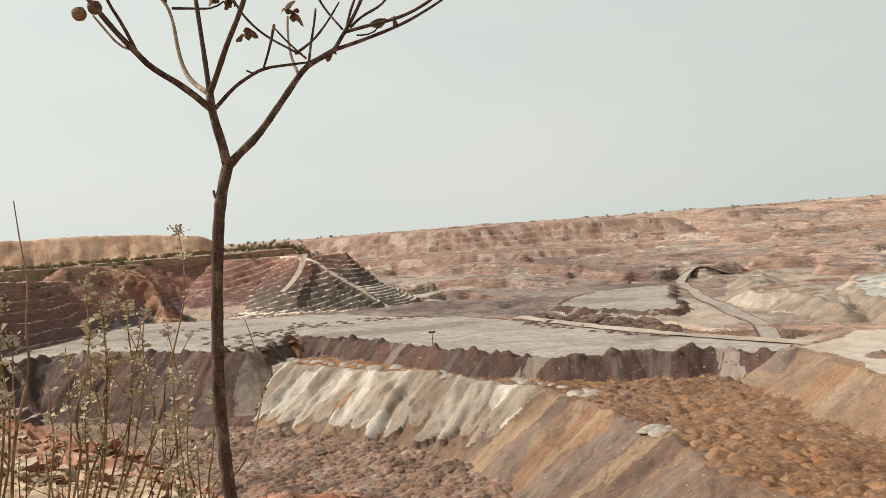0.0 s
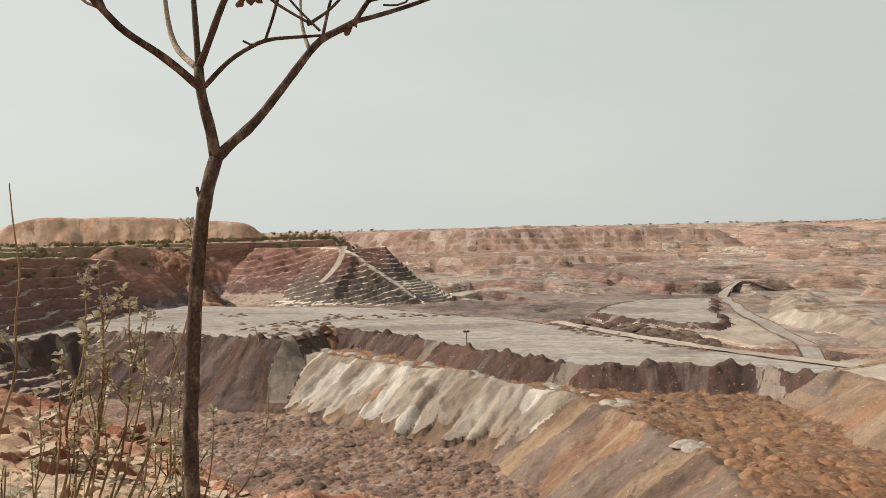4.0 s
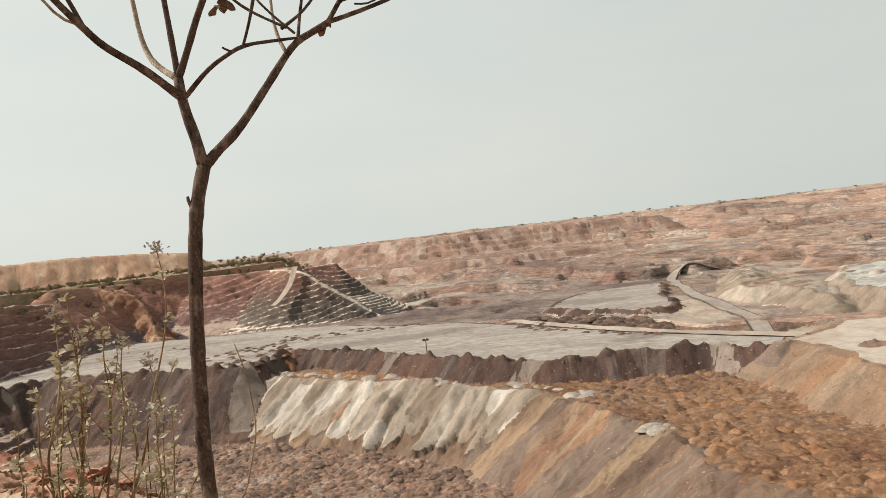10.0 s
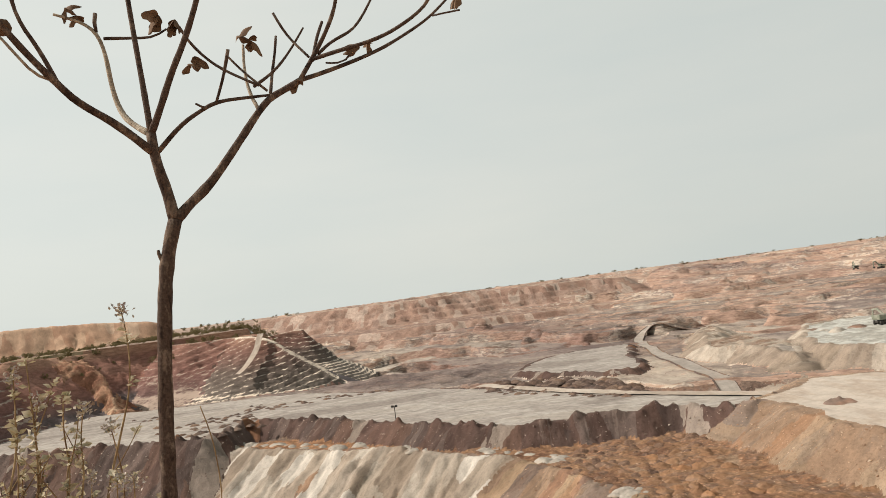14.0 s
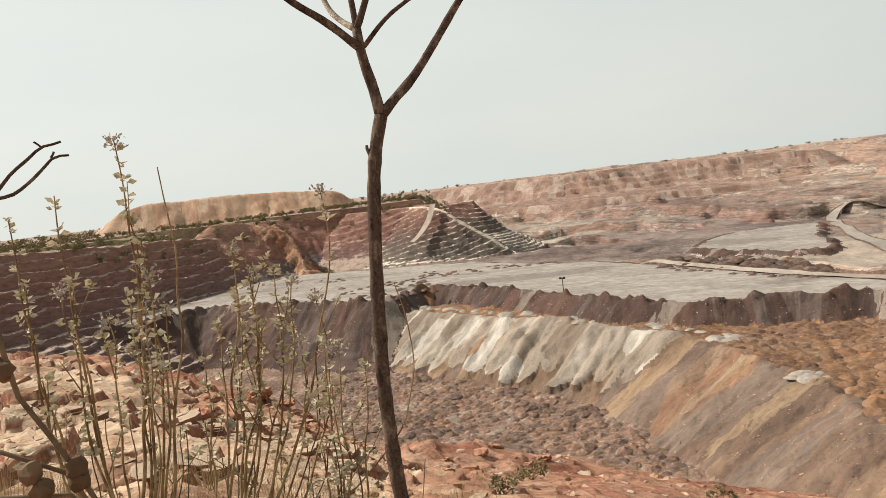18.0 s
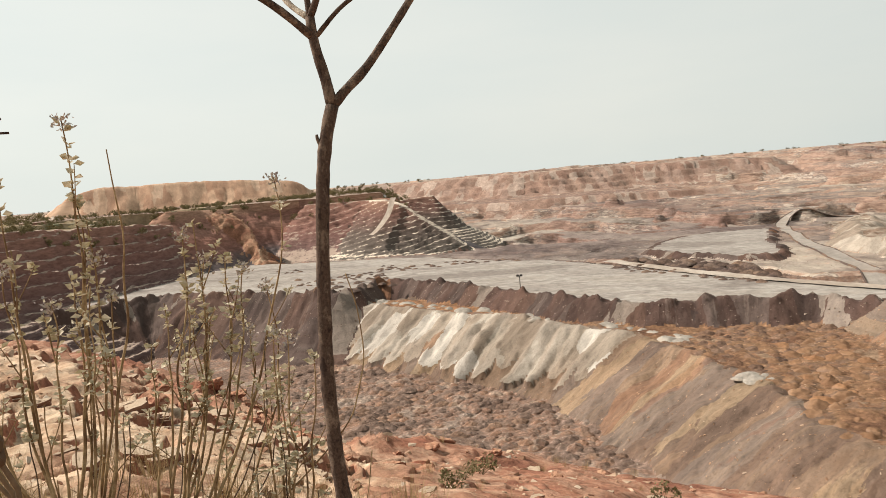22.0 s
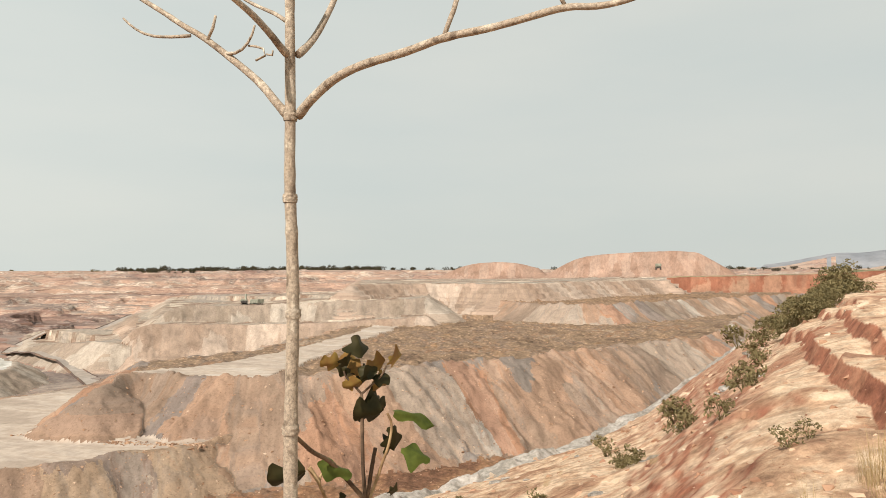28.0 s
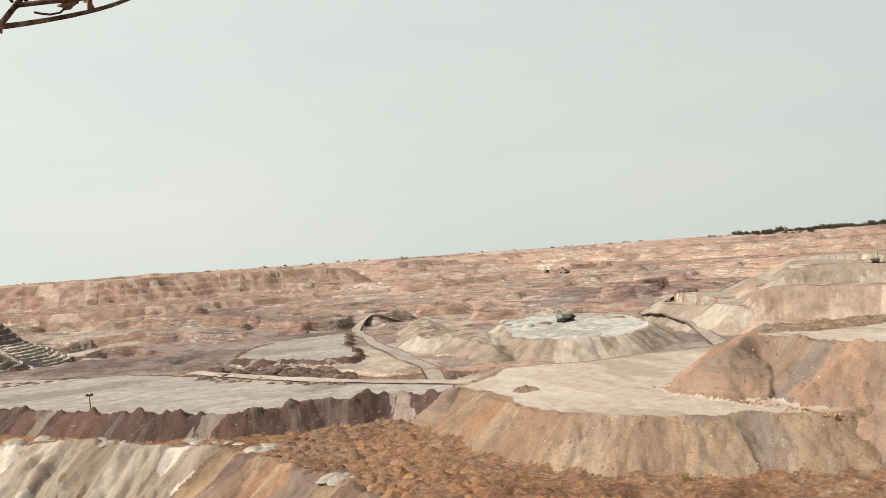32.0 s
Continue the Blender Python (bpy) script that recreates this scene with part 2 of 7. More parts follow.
m_brown = streaked("brown_spoil", [(0.2, (0.138, 0.095, 0.071)), (0.36, (0.254, 0.163, 0.112)), (0.45, (0.18, 0.131, 0.102)), (0.53, (0.318, 0.21, 0.138)), (0.6, (0.223, 0.173, 0.138)), (0.68, (0.413, 0.289, 0.189)), (0.74, (0.254, 0.194, 0.153)), (0.8, (0.35, 0.173, 0.102))], 0.14, 0.02, loads=[(0.0, (0.223, 0.152, 0.112)), (0.22, (0.17, 0.126, 0.102)), (0.4, (0.318, 0.215, 0.143)), (0.54, (0.249, 0.194, 0.158)), (0.68, (0.424, 0.299, 0.184)), (0.82, (0.307, 0.163, 0.097)), (0.9, (0.456, 0.336, 0.214))], load=(5.5, 26.0), share=0.6)
m_orange = streaked("orange_spoil", [(0.25, (0.252, 0.165, 0.114)), (0.4, (0.369, 0.245, 0.161)), (0.5, (0.33, 0.235, 0.166)), (0.56, (0.262, 0.21, 0.177)), (0.62, (0.417, 0.31, 0.218)), (0.7, (0.349, 0.22, 0.146)), (0.78, (0.456, 0.37, 0.281))], loads=[(0.0, (0.349, 0.235, 0.156)), (0.25, (0.398, 0.285, 0.187)), (0.45, (0.301, 0.215, 0.156)), (0.6, (0.252, 0.205, 0.177)), (0.7, (0.427, 0.32, 0.218)), (0.85, (0.388, 0.215, 0.12)), (0.94, (0.446, 0.38, 0.302))], load=(9.0, 22.0), share=0.6)
m_multi = streaked("banded_spoil", [(0.25, (0.285, 0.21, 0.152)), (0.38, (0.351, 0.255, 0.184)), (0.46, (0.399, 0.265, 0.184)), (0.51, (0.266, 0.225, 0.194)), (0.57, (0.342, 0.25, 0.179)), (0.63, (0.38, 0.22, 0.137)), (0.68, (0.437, 0.375, 0.304)), (0.75, (0.285, 0.235, 0.2))], 0.1, 0.014, loads=[(0.0, (0.332, 0.235, 0.168)), (0.18, (0.237, 0.215, 0.194)), (0.36, (0.408, 0.265, 0.179)), (0.5, (0.294, 0.225, 0.173)), (0.62, (0.399, 0.33, 0.263)), (0.74, (0.418, 0.23, 0.142)), (0.86, (0.228, 0.2, 0.184)), (0.94, (0.475, 0.44, 0.378))], load=(9.0, 32.0), share=0.7)
m_green = streaked("greenish_clay_spoil", [(0.3, (0.31, 0.245, 0.185)), (0.42, (0.43, 0.355, 0.28)), (0.52, (0.36, 0.285, 0.22)), (0.62, (0.48, 0.415, 0.34)), (0.7, (0.39, 0.31, 0.24))])
m_pinkface = streaked("pinkish_spoil", [(0.3, (0.36, 0.26, 0.19)), (0.42, (0.48, 0.36, 0.275)), (0.52, (0.40, 0.30, 0.225)), (0.62, (0.52, 0.42, 0.335)), (0.7, (0.43, 0.32, 0.24))])
m_red = streaked("red_laterite_face", [(0.3, (0.25, 0.10, 0.06)), (0.5, (0.32, 0.14, 0.085)), (0.68, (0.40, 0.245, 0.16))], load=(10.0, 40.0), share=0.6)
m_tanface = streaked("tan_eroded_face", [(0.3, (0.48, 0.28, 0.18)), (0.45, (0.64, 0.43, 0.29)), (0.6, (0.54, 0.34, 0.225)), (0.72, (0.68, 0.49, 0.35))], 0.06, 0.012)
m_mesa = streaked("salmon_spoil", [(0.3, (0.348, 0.223, 0.161)), (0.5, (0.404, 0.272, 0.203)), (0.68, (0.442, 0.317, 0.244))])
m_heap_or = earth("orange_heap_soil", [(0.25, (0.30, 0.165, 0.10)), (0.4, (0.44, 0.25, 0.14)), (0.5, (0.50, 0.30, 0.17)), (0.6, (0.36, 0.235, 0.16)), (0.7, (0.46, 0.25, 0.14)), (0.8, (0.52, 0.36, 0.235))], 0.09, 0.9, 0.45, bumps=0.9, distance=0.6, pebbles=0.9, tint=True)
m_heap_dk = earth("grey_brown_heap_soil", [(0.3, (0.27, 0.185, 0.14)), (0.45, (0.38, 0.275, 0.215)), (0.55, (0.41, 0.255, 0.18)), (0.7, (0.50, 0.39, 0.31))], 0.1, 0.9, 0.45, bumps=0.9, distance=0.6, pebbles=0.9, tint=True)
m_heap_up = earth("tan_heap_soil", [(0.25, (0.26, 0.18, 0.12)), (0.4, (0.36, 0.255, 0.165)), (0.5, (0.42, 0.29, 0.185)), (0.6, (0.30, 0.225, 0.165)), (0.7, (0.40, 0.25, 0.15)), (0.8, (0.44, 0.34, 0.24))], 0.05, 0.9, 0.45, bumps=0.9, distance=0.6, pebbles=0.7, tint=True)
def rim_material():
    """Red laterite soil that gives way to bare buff sandstone along the path."""
    m, nt, b = shader("rim_soil")
    co = nt.nodes.new("ShaderNodeTexCoord").outputs["Object"]
    big = noise_of(nt, co, 0.34, 7.0, 0.7)
    red = ramp(nt, [(0.3, (0.25, 0.11, 0.07)), (0.42, (0.38, 0.19, 0.12)), (0.52, (0.46, 0.27, 0.18)), (0.6, (0.38, 0.185, 0.115)), (0.75, (0.29, 0.12, 0.075))])
    buff = ramp(nt, [(0.22, (0.30, 0.17, 0.105)), (0.36, (0.48, 0.32, 0.205)), (0.48, (0.64, 0.495, 0.35)), (0.58, (0.56, 0.39, 0.26)), (0.72, (0.38, 0.22, 0.14))])
    sp = spread(nt, big.outputs[0])
    nt.links.new(sp, red.inputs[0])
    nt.links.new(sp, buff.inputs[0])
    sep = nt.nodes.new("ShaderNodeSeparateXYZ")
    nt.links.new(co, sep.inputs[0])
    k1 = node(nt, "ShaderNodeMath")
    k1.operation = "MULTIPLY_ADD"
    nt.links.new(sep.outputs["Y"], k1.inputs[0])
    k1.inputs[1].default_value = -0.34
    nt.links.new(sep.outputs["X"], k1.inputs[2])
    k2 = node(nt, "ShaderNodeMath")
    k2.operation = "MULTIPLY_ADD"
    nt.links.new(noise_of(nt, co, 0.12, 5.0, 0.65).outputs[0], k2.inputs[0])
    k2.inputs[1].default_value = 9.0
    nt.links.new(k1.outputs[0], k2.inputs[2])
    fac = node(nt, "ShaderNodeMapRange", **{"From Min": 3.5, "From Max": 7.5})
    nt.links.new(k2.outputs[0], fac.inputs["Value"])
    # Flat bedded rock lies bare on the shelf, short of its edge.
    shelf = node(nt, "ShaderNodeMapRange", **{"From Min": -0.5, "From Max": -3.0})
    nt.links.new(sep.outputs["X"], shelf.inputs["Value"])
    k3 = node(nt, "ShaderNodeMath")
    k3.operation = "MULTIPLY_ADD"
    nt.links.new(noise_of(nt, co, 0.5, 5.0, 0.65).outputs[0], k3.inputs[0])
    k3.inputs[1].default_value = 9.0
    nt.links.new(sep.outputs["Y"], k3.inputs[2])
    short = node(nt, "ShaderNodeMapRange", **{"From Min": 20.5, "From Max": 17.5})
    nt.links.new(k3.outputs[0], short.inputs["Value"])
    both = node(nt, "ShaderNodeMath")
    both.operation = "MULTIPLY"
    nt.links.new(shelf.outputs[0], both.inputs[0])
    nt.links.new(short.outputs[0], both.inputs[1])
    most = node(nt, "ShaderNodeMath")
    most.operation = "MAXIMUM"
    nt.links.new(both.outputs[0], most.inputs[0])
    nt.links.new(fac.outputs[0], most.inputs[1])
    c = mix(nt, most.outputs[0], red.outputs[0], buff.outputs[0])
    # Broken faces of ledges and banks are raw red.
    geo = nt.nodes.new("ShaderNodeNewGeometry")
    s2 = nt.nodes.new("ShaderNodeSeparateXYZ")
    nt.links.new(geo.outputs["Normal"], s2.inputs[0])
    steep = node(nt, "ShaderNodeMapRange", **{"From Min": 0.88, "From Max": 0.72})
    nt.links.new(s2.outputs["Z"], steep.inputs["Value"])
    raw = ramp(nt, [(0.3, (0.20, 0.08, 0.05)), (0.5, (0.33, 0.14, 0.085)), (0.7, (0.40, 0.21, 0.13))])
    nt.links.new(noise_of(nt, co, 1.2, 5.0, 0.7).outputs[0], raw.inputs[0])
    c = mix(nt, steep.outputs[0], c, raw.outputs[0])
    grain = noise_of(nt, co, 3.0, 7.0, 0.75)
    g = ramp(nt, [(0.33, (0.45, 0.43, 0.42)), (0.58, (1.12, 1.12, 1.12))])
    nt.links.new(grain.outputs[0], g.inputs[0])
    c = mix(nt, 0.9, c, g.outputs[0], "MULTIPLY")
    nt.links.new(c, b.inputs["Base Color"])
    bump(nt, grain.outputs[0], b, 0.7, 0.12)
    return m


m_rim = rim_material()
m_bark = earth("grey_bark", [(0.2, (0.24, 0.185, 0.135)), (0.4, (0.47, 0.385, 0.29)), (0.55, (0.38, 0.31, 0.235)), (0.75, (0.58, 0.50, 0.39))], 24.0, 130.0, 0.5, (1, 1, 0.7), 0.7, 0.004)


# ---- helpers for things ----
def thing(name, label, category, at=(0, 0, 0), group="", kind=""):
    e = new(name)
    e.location = at
    return tagged(e, label, category, group, kind)


def mesh_ob(name, verts, faces, material, parent=None, label="", uvs=None, smooth=True):
    """A mesh from arrays: verts (n, 3) and faces that all have the same number of corners."""
    verts, faces = np.asarray(verts, dtype=np.float32), np.asarray(faces, dtype=np.int32)
    nf, k = faces.shape
    me = bpy.data.meshes.new(name)
    me.vertices.add(len(verts))
    me.vertices.foreach_set("co", verts.ravel())
    me.loops.add(nf * k)
    me.loops.foreach_set("vertex_index", faces.ravel())
    me.polygons.add(nf)
    me.polygons.foreach_set("loop_start", np.arange(0, nf * k, k, dtype=np.int32))
    if uvs is not None:
        lay = me.uv_layers.new(name="flow")
        lay.data.foreach_set("uv", np.asarray(uvs, dtype=np.float32)[faces.ravel()].ravel())
    me.polygons.foreach_set("use_smooth", np.full(nf, smooth, dtype=bool))
    me.materials.append(material)
    me.update(calc_edges=True)
    ob = new(name, me)
    if parent is not None:
        ob.parent = parent
    if label:
        tagged(ob, label)
    return ob


def part(name, bm, material, parent, label=""):
    me = bpy.data.meshes.new(name)
    bm.to_mesh(me)
    bm.free()
    me.materials.append(material)
    ob = new(name, me)
    ob.parent = parent
    return tagged(ob, label)


def value_noise(seed):
    """Smooth two-dimensional noise on arrays, -1 to 1, cell size 1."""
    tab = (np.random.RandomState(seed).rand(256, 256) * 2 - 1).astype(np.float32).ravel()

    def at(x, y):
        x, y = np.asarray(x), np.asarray(y)
        fx, fy = np.floor(x), np.floor(y)
        xi, yi = fx.astype(np.int32), fy.astype(np.int32)
        fx, fy = (x - fx).astype(np.float32), (y - fy).astype(np.float32)
        fx, fy = fx * fx * (3 - 2 * fx), fy * fy * (3 - 2 * fy)
        x0, x1, y0, y1 = (xi & 255) << 8, ((xi + 1) & 255) << 8, yi & 255, (yi + 1) & 255
        a, c = tab.take(x0 + y0), tab.take(x0 + y1)
        a += (tab.take(x1 + y0) - a) * fx
        c += (tab.take(x1 + y1) - c) * fx
        return a + (c - a) * fy

    def fractal(x, y, octaves=4, gain=0.5):
        s, amp = 0, 1.0
        for o in range(octaves):
            s = s + amp * at(x * 2**o + 13.7 * o, y * 2**o + 7.1 * o)
            amp *= gain
        return s

    return fractal


fn_a, fn_b, fn_c = value_noise(3), value_noise(8), value_noise(21)


def resampled(points, step, wiggle=0.0, seed=0):
    """A crest line through the points (x, y, z), rounded, at even steps."""
    p = np.array(points, float)
    for _ in range(3):
        q = np.empty((2 * len(p) - 2, 3))
        q[0::2], q[1::2] = 0.75 * p[:-1] + 0.25 * p[1:], 0.25 * p[:-1] + 0.75 * p[1:]
        p = np.vstack([p[:1], q, p[-1:]])
    cum = np.r_[0, np.cumsum(np.hypot(*np.diff(p[:, :2], axis=0).T))]
    n = max(4, int(cum[-1] / step))
    s = np.linspace(0, cum[-1], n)
    p = np.c_[np.interp(s, cum, p[:, 0]), np.interp(s, cum, p[:, 1]), np.interp(s, cum, p[:, 2])]
    t = np.gradient(p[:, :2], axis=0)
    t /= np.hypot(*t.T)[:, None] + 1e-9
    nrm = np.c_[t[:, 1], -t[:, 0]]
    if wiggle:
        p[:, :2] += nrm * (wiggle * fn_b(s / (wiggle * 5) + seed * 3.3, s * 0 + seed, 4))[:, None]
    # Softened normals, so that the face does not fold.
    k = max(1, int(8 / step))
    ker = np.ones(2 * k + 1) / (2 * k + 1)
    pad = np.vstack([np.repeat(nrm[:1], k, 0), nrm, np.repeat(nrm[-1:], k, 0)])
    nrm = np.c_[np.convolve(pad[:, 0], ker, "valid"), np.convolve(pad[:, 1], ker, "valid")]
    nrm /= np.hypot(*nrm.T)[:, None] + 1e-9
    return p, nrm, s


def quads(n, m, flip):
    i = np.arange(n * m).reshape(n, m)
    q = np.stack([i[:-1, :-1], i[:-1, 1:], i[1:, 1:], i[1:, :-1]], -1).reshape(-1, 4)
    return q[:, ::-1] if flip else q


LAND = []


def tip(name, label, crest, back, base, face_mat, top_mat, slope=34.0, gully=0.7, berm=0.8, seed=1, category="spoil dump",
        steps=0, tilt=0.0, lumps=0.12, cover=None, far=False, floor=-99.0):
    """Notes a landform: a crest (x, y, z), a top behind it, a face that falls towards base at its angle of rest.
    back: points behind the top, or a factor by which the crest is carried outward from the eye."""
    p, nrm, s = resampled(crest, 5.0 if not far else 14.0)
    if isinstance(back, (int, float)):
        q = p[::-1][:: max(1, len(p) // 8)] * (back, back, 1)
    else:
        q = np.array([(a, b_, p[:, 2].mean()) for a, b_ in back]).reshape(-1, 3)
    ring = np.vstack([p, q])
    LAND.append(dict(name=name, label=label, ring=ring, base=base, face=face_mat, top=top_mat, slope=slope, gully=gully, berm=berm,
                     seed=seed, category=category, steps=steps, tilt=tilt, lumps=lumps, cover=cover, length=s[-1], floor=floor))


def around(ring, x, y):
    """For points: the distance outside the ring (negative inside), the nearest place along it and the height there."""
    best = np.full(x.shape, 1e18)
    along, high = np.zeros(x.shape), np.zeros(x.shape)
    inside = np.zeros(x.shape, dtype=bool)
    s0 = 0.0
    for a, b_ in zip(ring, np.roll(ring, -1, axis=0)):
        ex, ey = b_[0] - a[0], b_[1] - a[1]
        ll = ex * ex + ey * ey + 1e-9
        dx, dy = x - a[0], y - a[1]
        t = np.clip((dx * ex + dy * ey) / ll, 0, 1)
        d2 = (dx - t * ex) ** 2 + (dy - t * ey) ** 2
        m = d2 < best
        best = np.where(m, d2, best)
        along = np.where(m, s0 + t * math.sqrt(ll), along)
        high = np.where(m, a[2] + t * (b_[2] - a[2]), high)
        if abs(ey) > 1e-9:
            cross = ((a[1] > y) != (b_[1] > y)) & (x < ex * (y - a[1]) / ey + a[0])
            inside ^= cross
        s0 += math.sqrt(ll)
    return np.where(inside, -1, 1) * np.sqrt(best), along, high


def landform(spec, x, y):
    """Height of a landform at points, with the way along its crest and the distance down its face."""
    seed, slope, gully = spec["seed"], spec["slope"], spec["gully"]
    d, s, top = around(spec["ring"], x, y)
    reach = (spec["ring"][:, 2].max() - spec["base"]) / math.tan(radians(slope)) * 1.6 + 6
    if x.size > 500 and (d > reach).any():
        z, near = np.full(x.shape, -999.0), d <= reach
        if near.any():
            z[near], s[near], d[near] = landform(spec, x[near], y[near])
        return z, s, d
    d = d + 1.3 * fn_b(x / 9 + seed * 3.3, y / 9, 4)
    cot = 1 / math.tan(radians(slope))
    h = np.maximum(top - spec["base"], 0.5)
    wob = fn_c(s / 9.0 + seed * 2.2, d / 12 + seed, 2) * 1.5
    cone = 1.0 - 2.2 * np.abs(fn_a((s + wob) / 8.0 + seed * 9.1, d / 70 + seed, 2))
    thin = fn_c(s / 1.6 + seed * 5.7, d / 6.0, 3)
    dd = np.clip(d - gully * (cone + 0.35 * thin) * np.clip(d / 4, 0, 1), 0, None)
    drop = dd / cot
    if spec["steps"]:
        rung = (spec["ring"][:, 2].max() - spec["base"]) / spec["steps"]
        k = (top - drop - spec["tilt"] * s) / rung + 0.22 * fn_b(s / 12, s * 0 + seed, 3)
        fr = k - np.floor(k)
        drop = drop + (fr - np.clip((fr - 0.5) / 0.42, 0, 1)) * rung * np.clip(drop / 1.5, 0, 1) * np.clip((top - drop - spec["floor"]) / 2, 0, 1)
    foot = np.clip(1 - (drop / h - 0.8) / 0.5, 0.55, 1)
    edge = spec["berm"] * np.clip(fn_b(x / 2.6 + seed, y / 2.6 + 3.1, 3) * 0.9 + 0.4, 0, 1.4) * np.exp(-((d + 1.0) / 1.5) ** 2)
    edge = edge * (s < spec["length"])
    z = top - np.where(drop < 0.8 * h, drop, 0.8 * h + (drop - 0.8 * h) * foot) + edge
    z = z + spec["lumps"] * fn_b(x / 3.2 + seed, y / 3.2, 3) + 0.16 * fn_c(x / 1.0, y / 1.0, 2) * np.clip(d, 0, 1)
    return z, s, d


def at_z(points, z):
    return [(x, y, z) for x, y in points]


def ribbon(name, label, pts, width, material, category="haul road", banks=0.0, bank_mat=None, kind=""):
    """A graded strip on a line of (x, y, z), with low banks on both sides."""
    e = thing(name, label, category, kind=kind)
    p, nrm, s = resampled(pts, 2.0)
    w = width * (1 + 0.12 * fn_b(s / 11, s * 0, 3))
    k = np.linspace(-0.5, 0.5, 7)
    X = p[:, :1] + nrm[:, :1] * w[:, None] * k
    Y = p[:, 1:2] + nrm[:, 1:] * w[:, None] * k
    Z = p[:, 2:] + 0.12 * fn_c(X / 3, Y / 3, 2)
    mesh_ob("roadbed", np.stack([X, Y, Z], -1).reshape(-1, 3), quads(len(p), 7, True), material, e)
    if banks:
        for sd in (-1, 1):
            c = np.array([0.0, 0.6, 1.4, 2.6]) * banks
            hh = np.array([-0.2, 0.8, 0.7, -1.0]) * banks
            o = sd * (w[:, None] * 0.47 + c)
            X, Y = p[:, :1] + nrm[:, :1] * o, p[:, 1:2] + nrm[:, 1:] * o
            Z = p[:, 2:] + hh * (1 + 0.7 * fn_b(s[:, None] / 3 + sd * 5, c + 0 * o, 3))
            mesh_ob("bank", np.stack([X, Y, Z], -1).reshape(-1, 3), quads(len(p), 4, sd > 0), bank_mat, e, uvs=np.stack([np.repeat(s, 4), np.tile(c, len(p))], -1))
    return e


# ---- ground ----
RIM_AZ = [-180, -120, -60, -45, -40, -34.5, -32, -29, -25.5, -22, -19.4, -16.6, -13.8, -11, -7, -2.7, 4, 10, 30, 37, 44, 54, 62, 72, 80, 86, 92, 97, 103, 112, 140, 180]
RIM_D = [150, 60, 26, 24, 23, 21.6, 21, 20.3, 19.7, 19.2, 19, 19.4, 20, 20.3, 20.8, 21.2, 21.6, 22, 23, 23.8, 24.4, 26.5, 30, 36, 46, 60, 95, 150, 230, 300, 300, 150]
RIM_EL = [-1, -3, -5.5, -6.5, -7, -8.5, -9.9, -11.8, -13.2, -15.2, -17.2, -19.2, -19.2, -19.9, -20.8, -21.8, -23, -24.1, -24.4, -22.6, -21.3, -20.2, -18.8, -16.5, -13.5, -11, -6.0, -2.2, 0.2, 0.6, 0.5, -1]
BANKS = [([(60.0, -7.0), (33.5, -3.83), (17.15, -2.14), (11.6, -1.57), (9.09, -1.6), (7.93, -1.72), (7.26, -1.92), (5.5, -3.0)], 0.28),
         ([(60.0, -9.5), (33.5, -5.18), (15.28, -2.67), (10.94, -2.36), (9.12, -2.4), (6.5, -3.6)], 0.24)]


def scarps(x, y):
    """Two low banks of red earth beside the path, each a sudden rise with a ragged edge."""
    up = np.zeros(np.shape(x))
    ragged = 0.22 * fn_a(x / 1.9, y * 0 + 3.0, 3)
    for line, height in BANKS:
        px, py = zip(*line[::-1])
        off = np.interp(x, px, py) - y + ragged * np.clip(x / 12, 0.6, 2.5)
        up = up + height * np.clip(off / 0.16, 0, 1) * np.clip((x - px[0]) / 1.5, 0, 1) * np.clip(1.6 - off / 3, 0.5, 1)
    return up


def eased(az, table):
    """A table of the rim by azimuth, with its kinks rounded off."""
    return sum(np.interp(az + k, RIM_AZ, table) for k in (-2.4, -1.2, 0.0, 1.2, 2.4)) / 5


def rim_edge(az):
    return eased(az, RIM_D) * (1 + 0.04 * fn_a(az / 5.0, az * 0 + 2.0, 3))


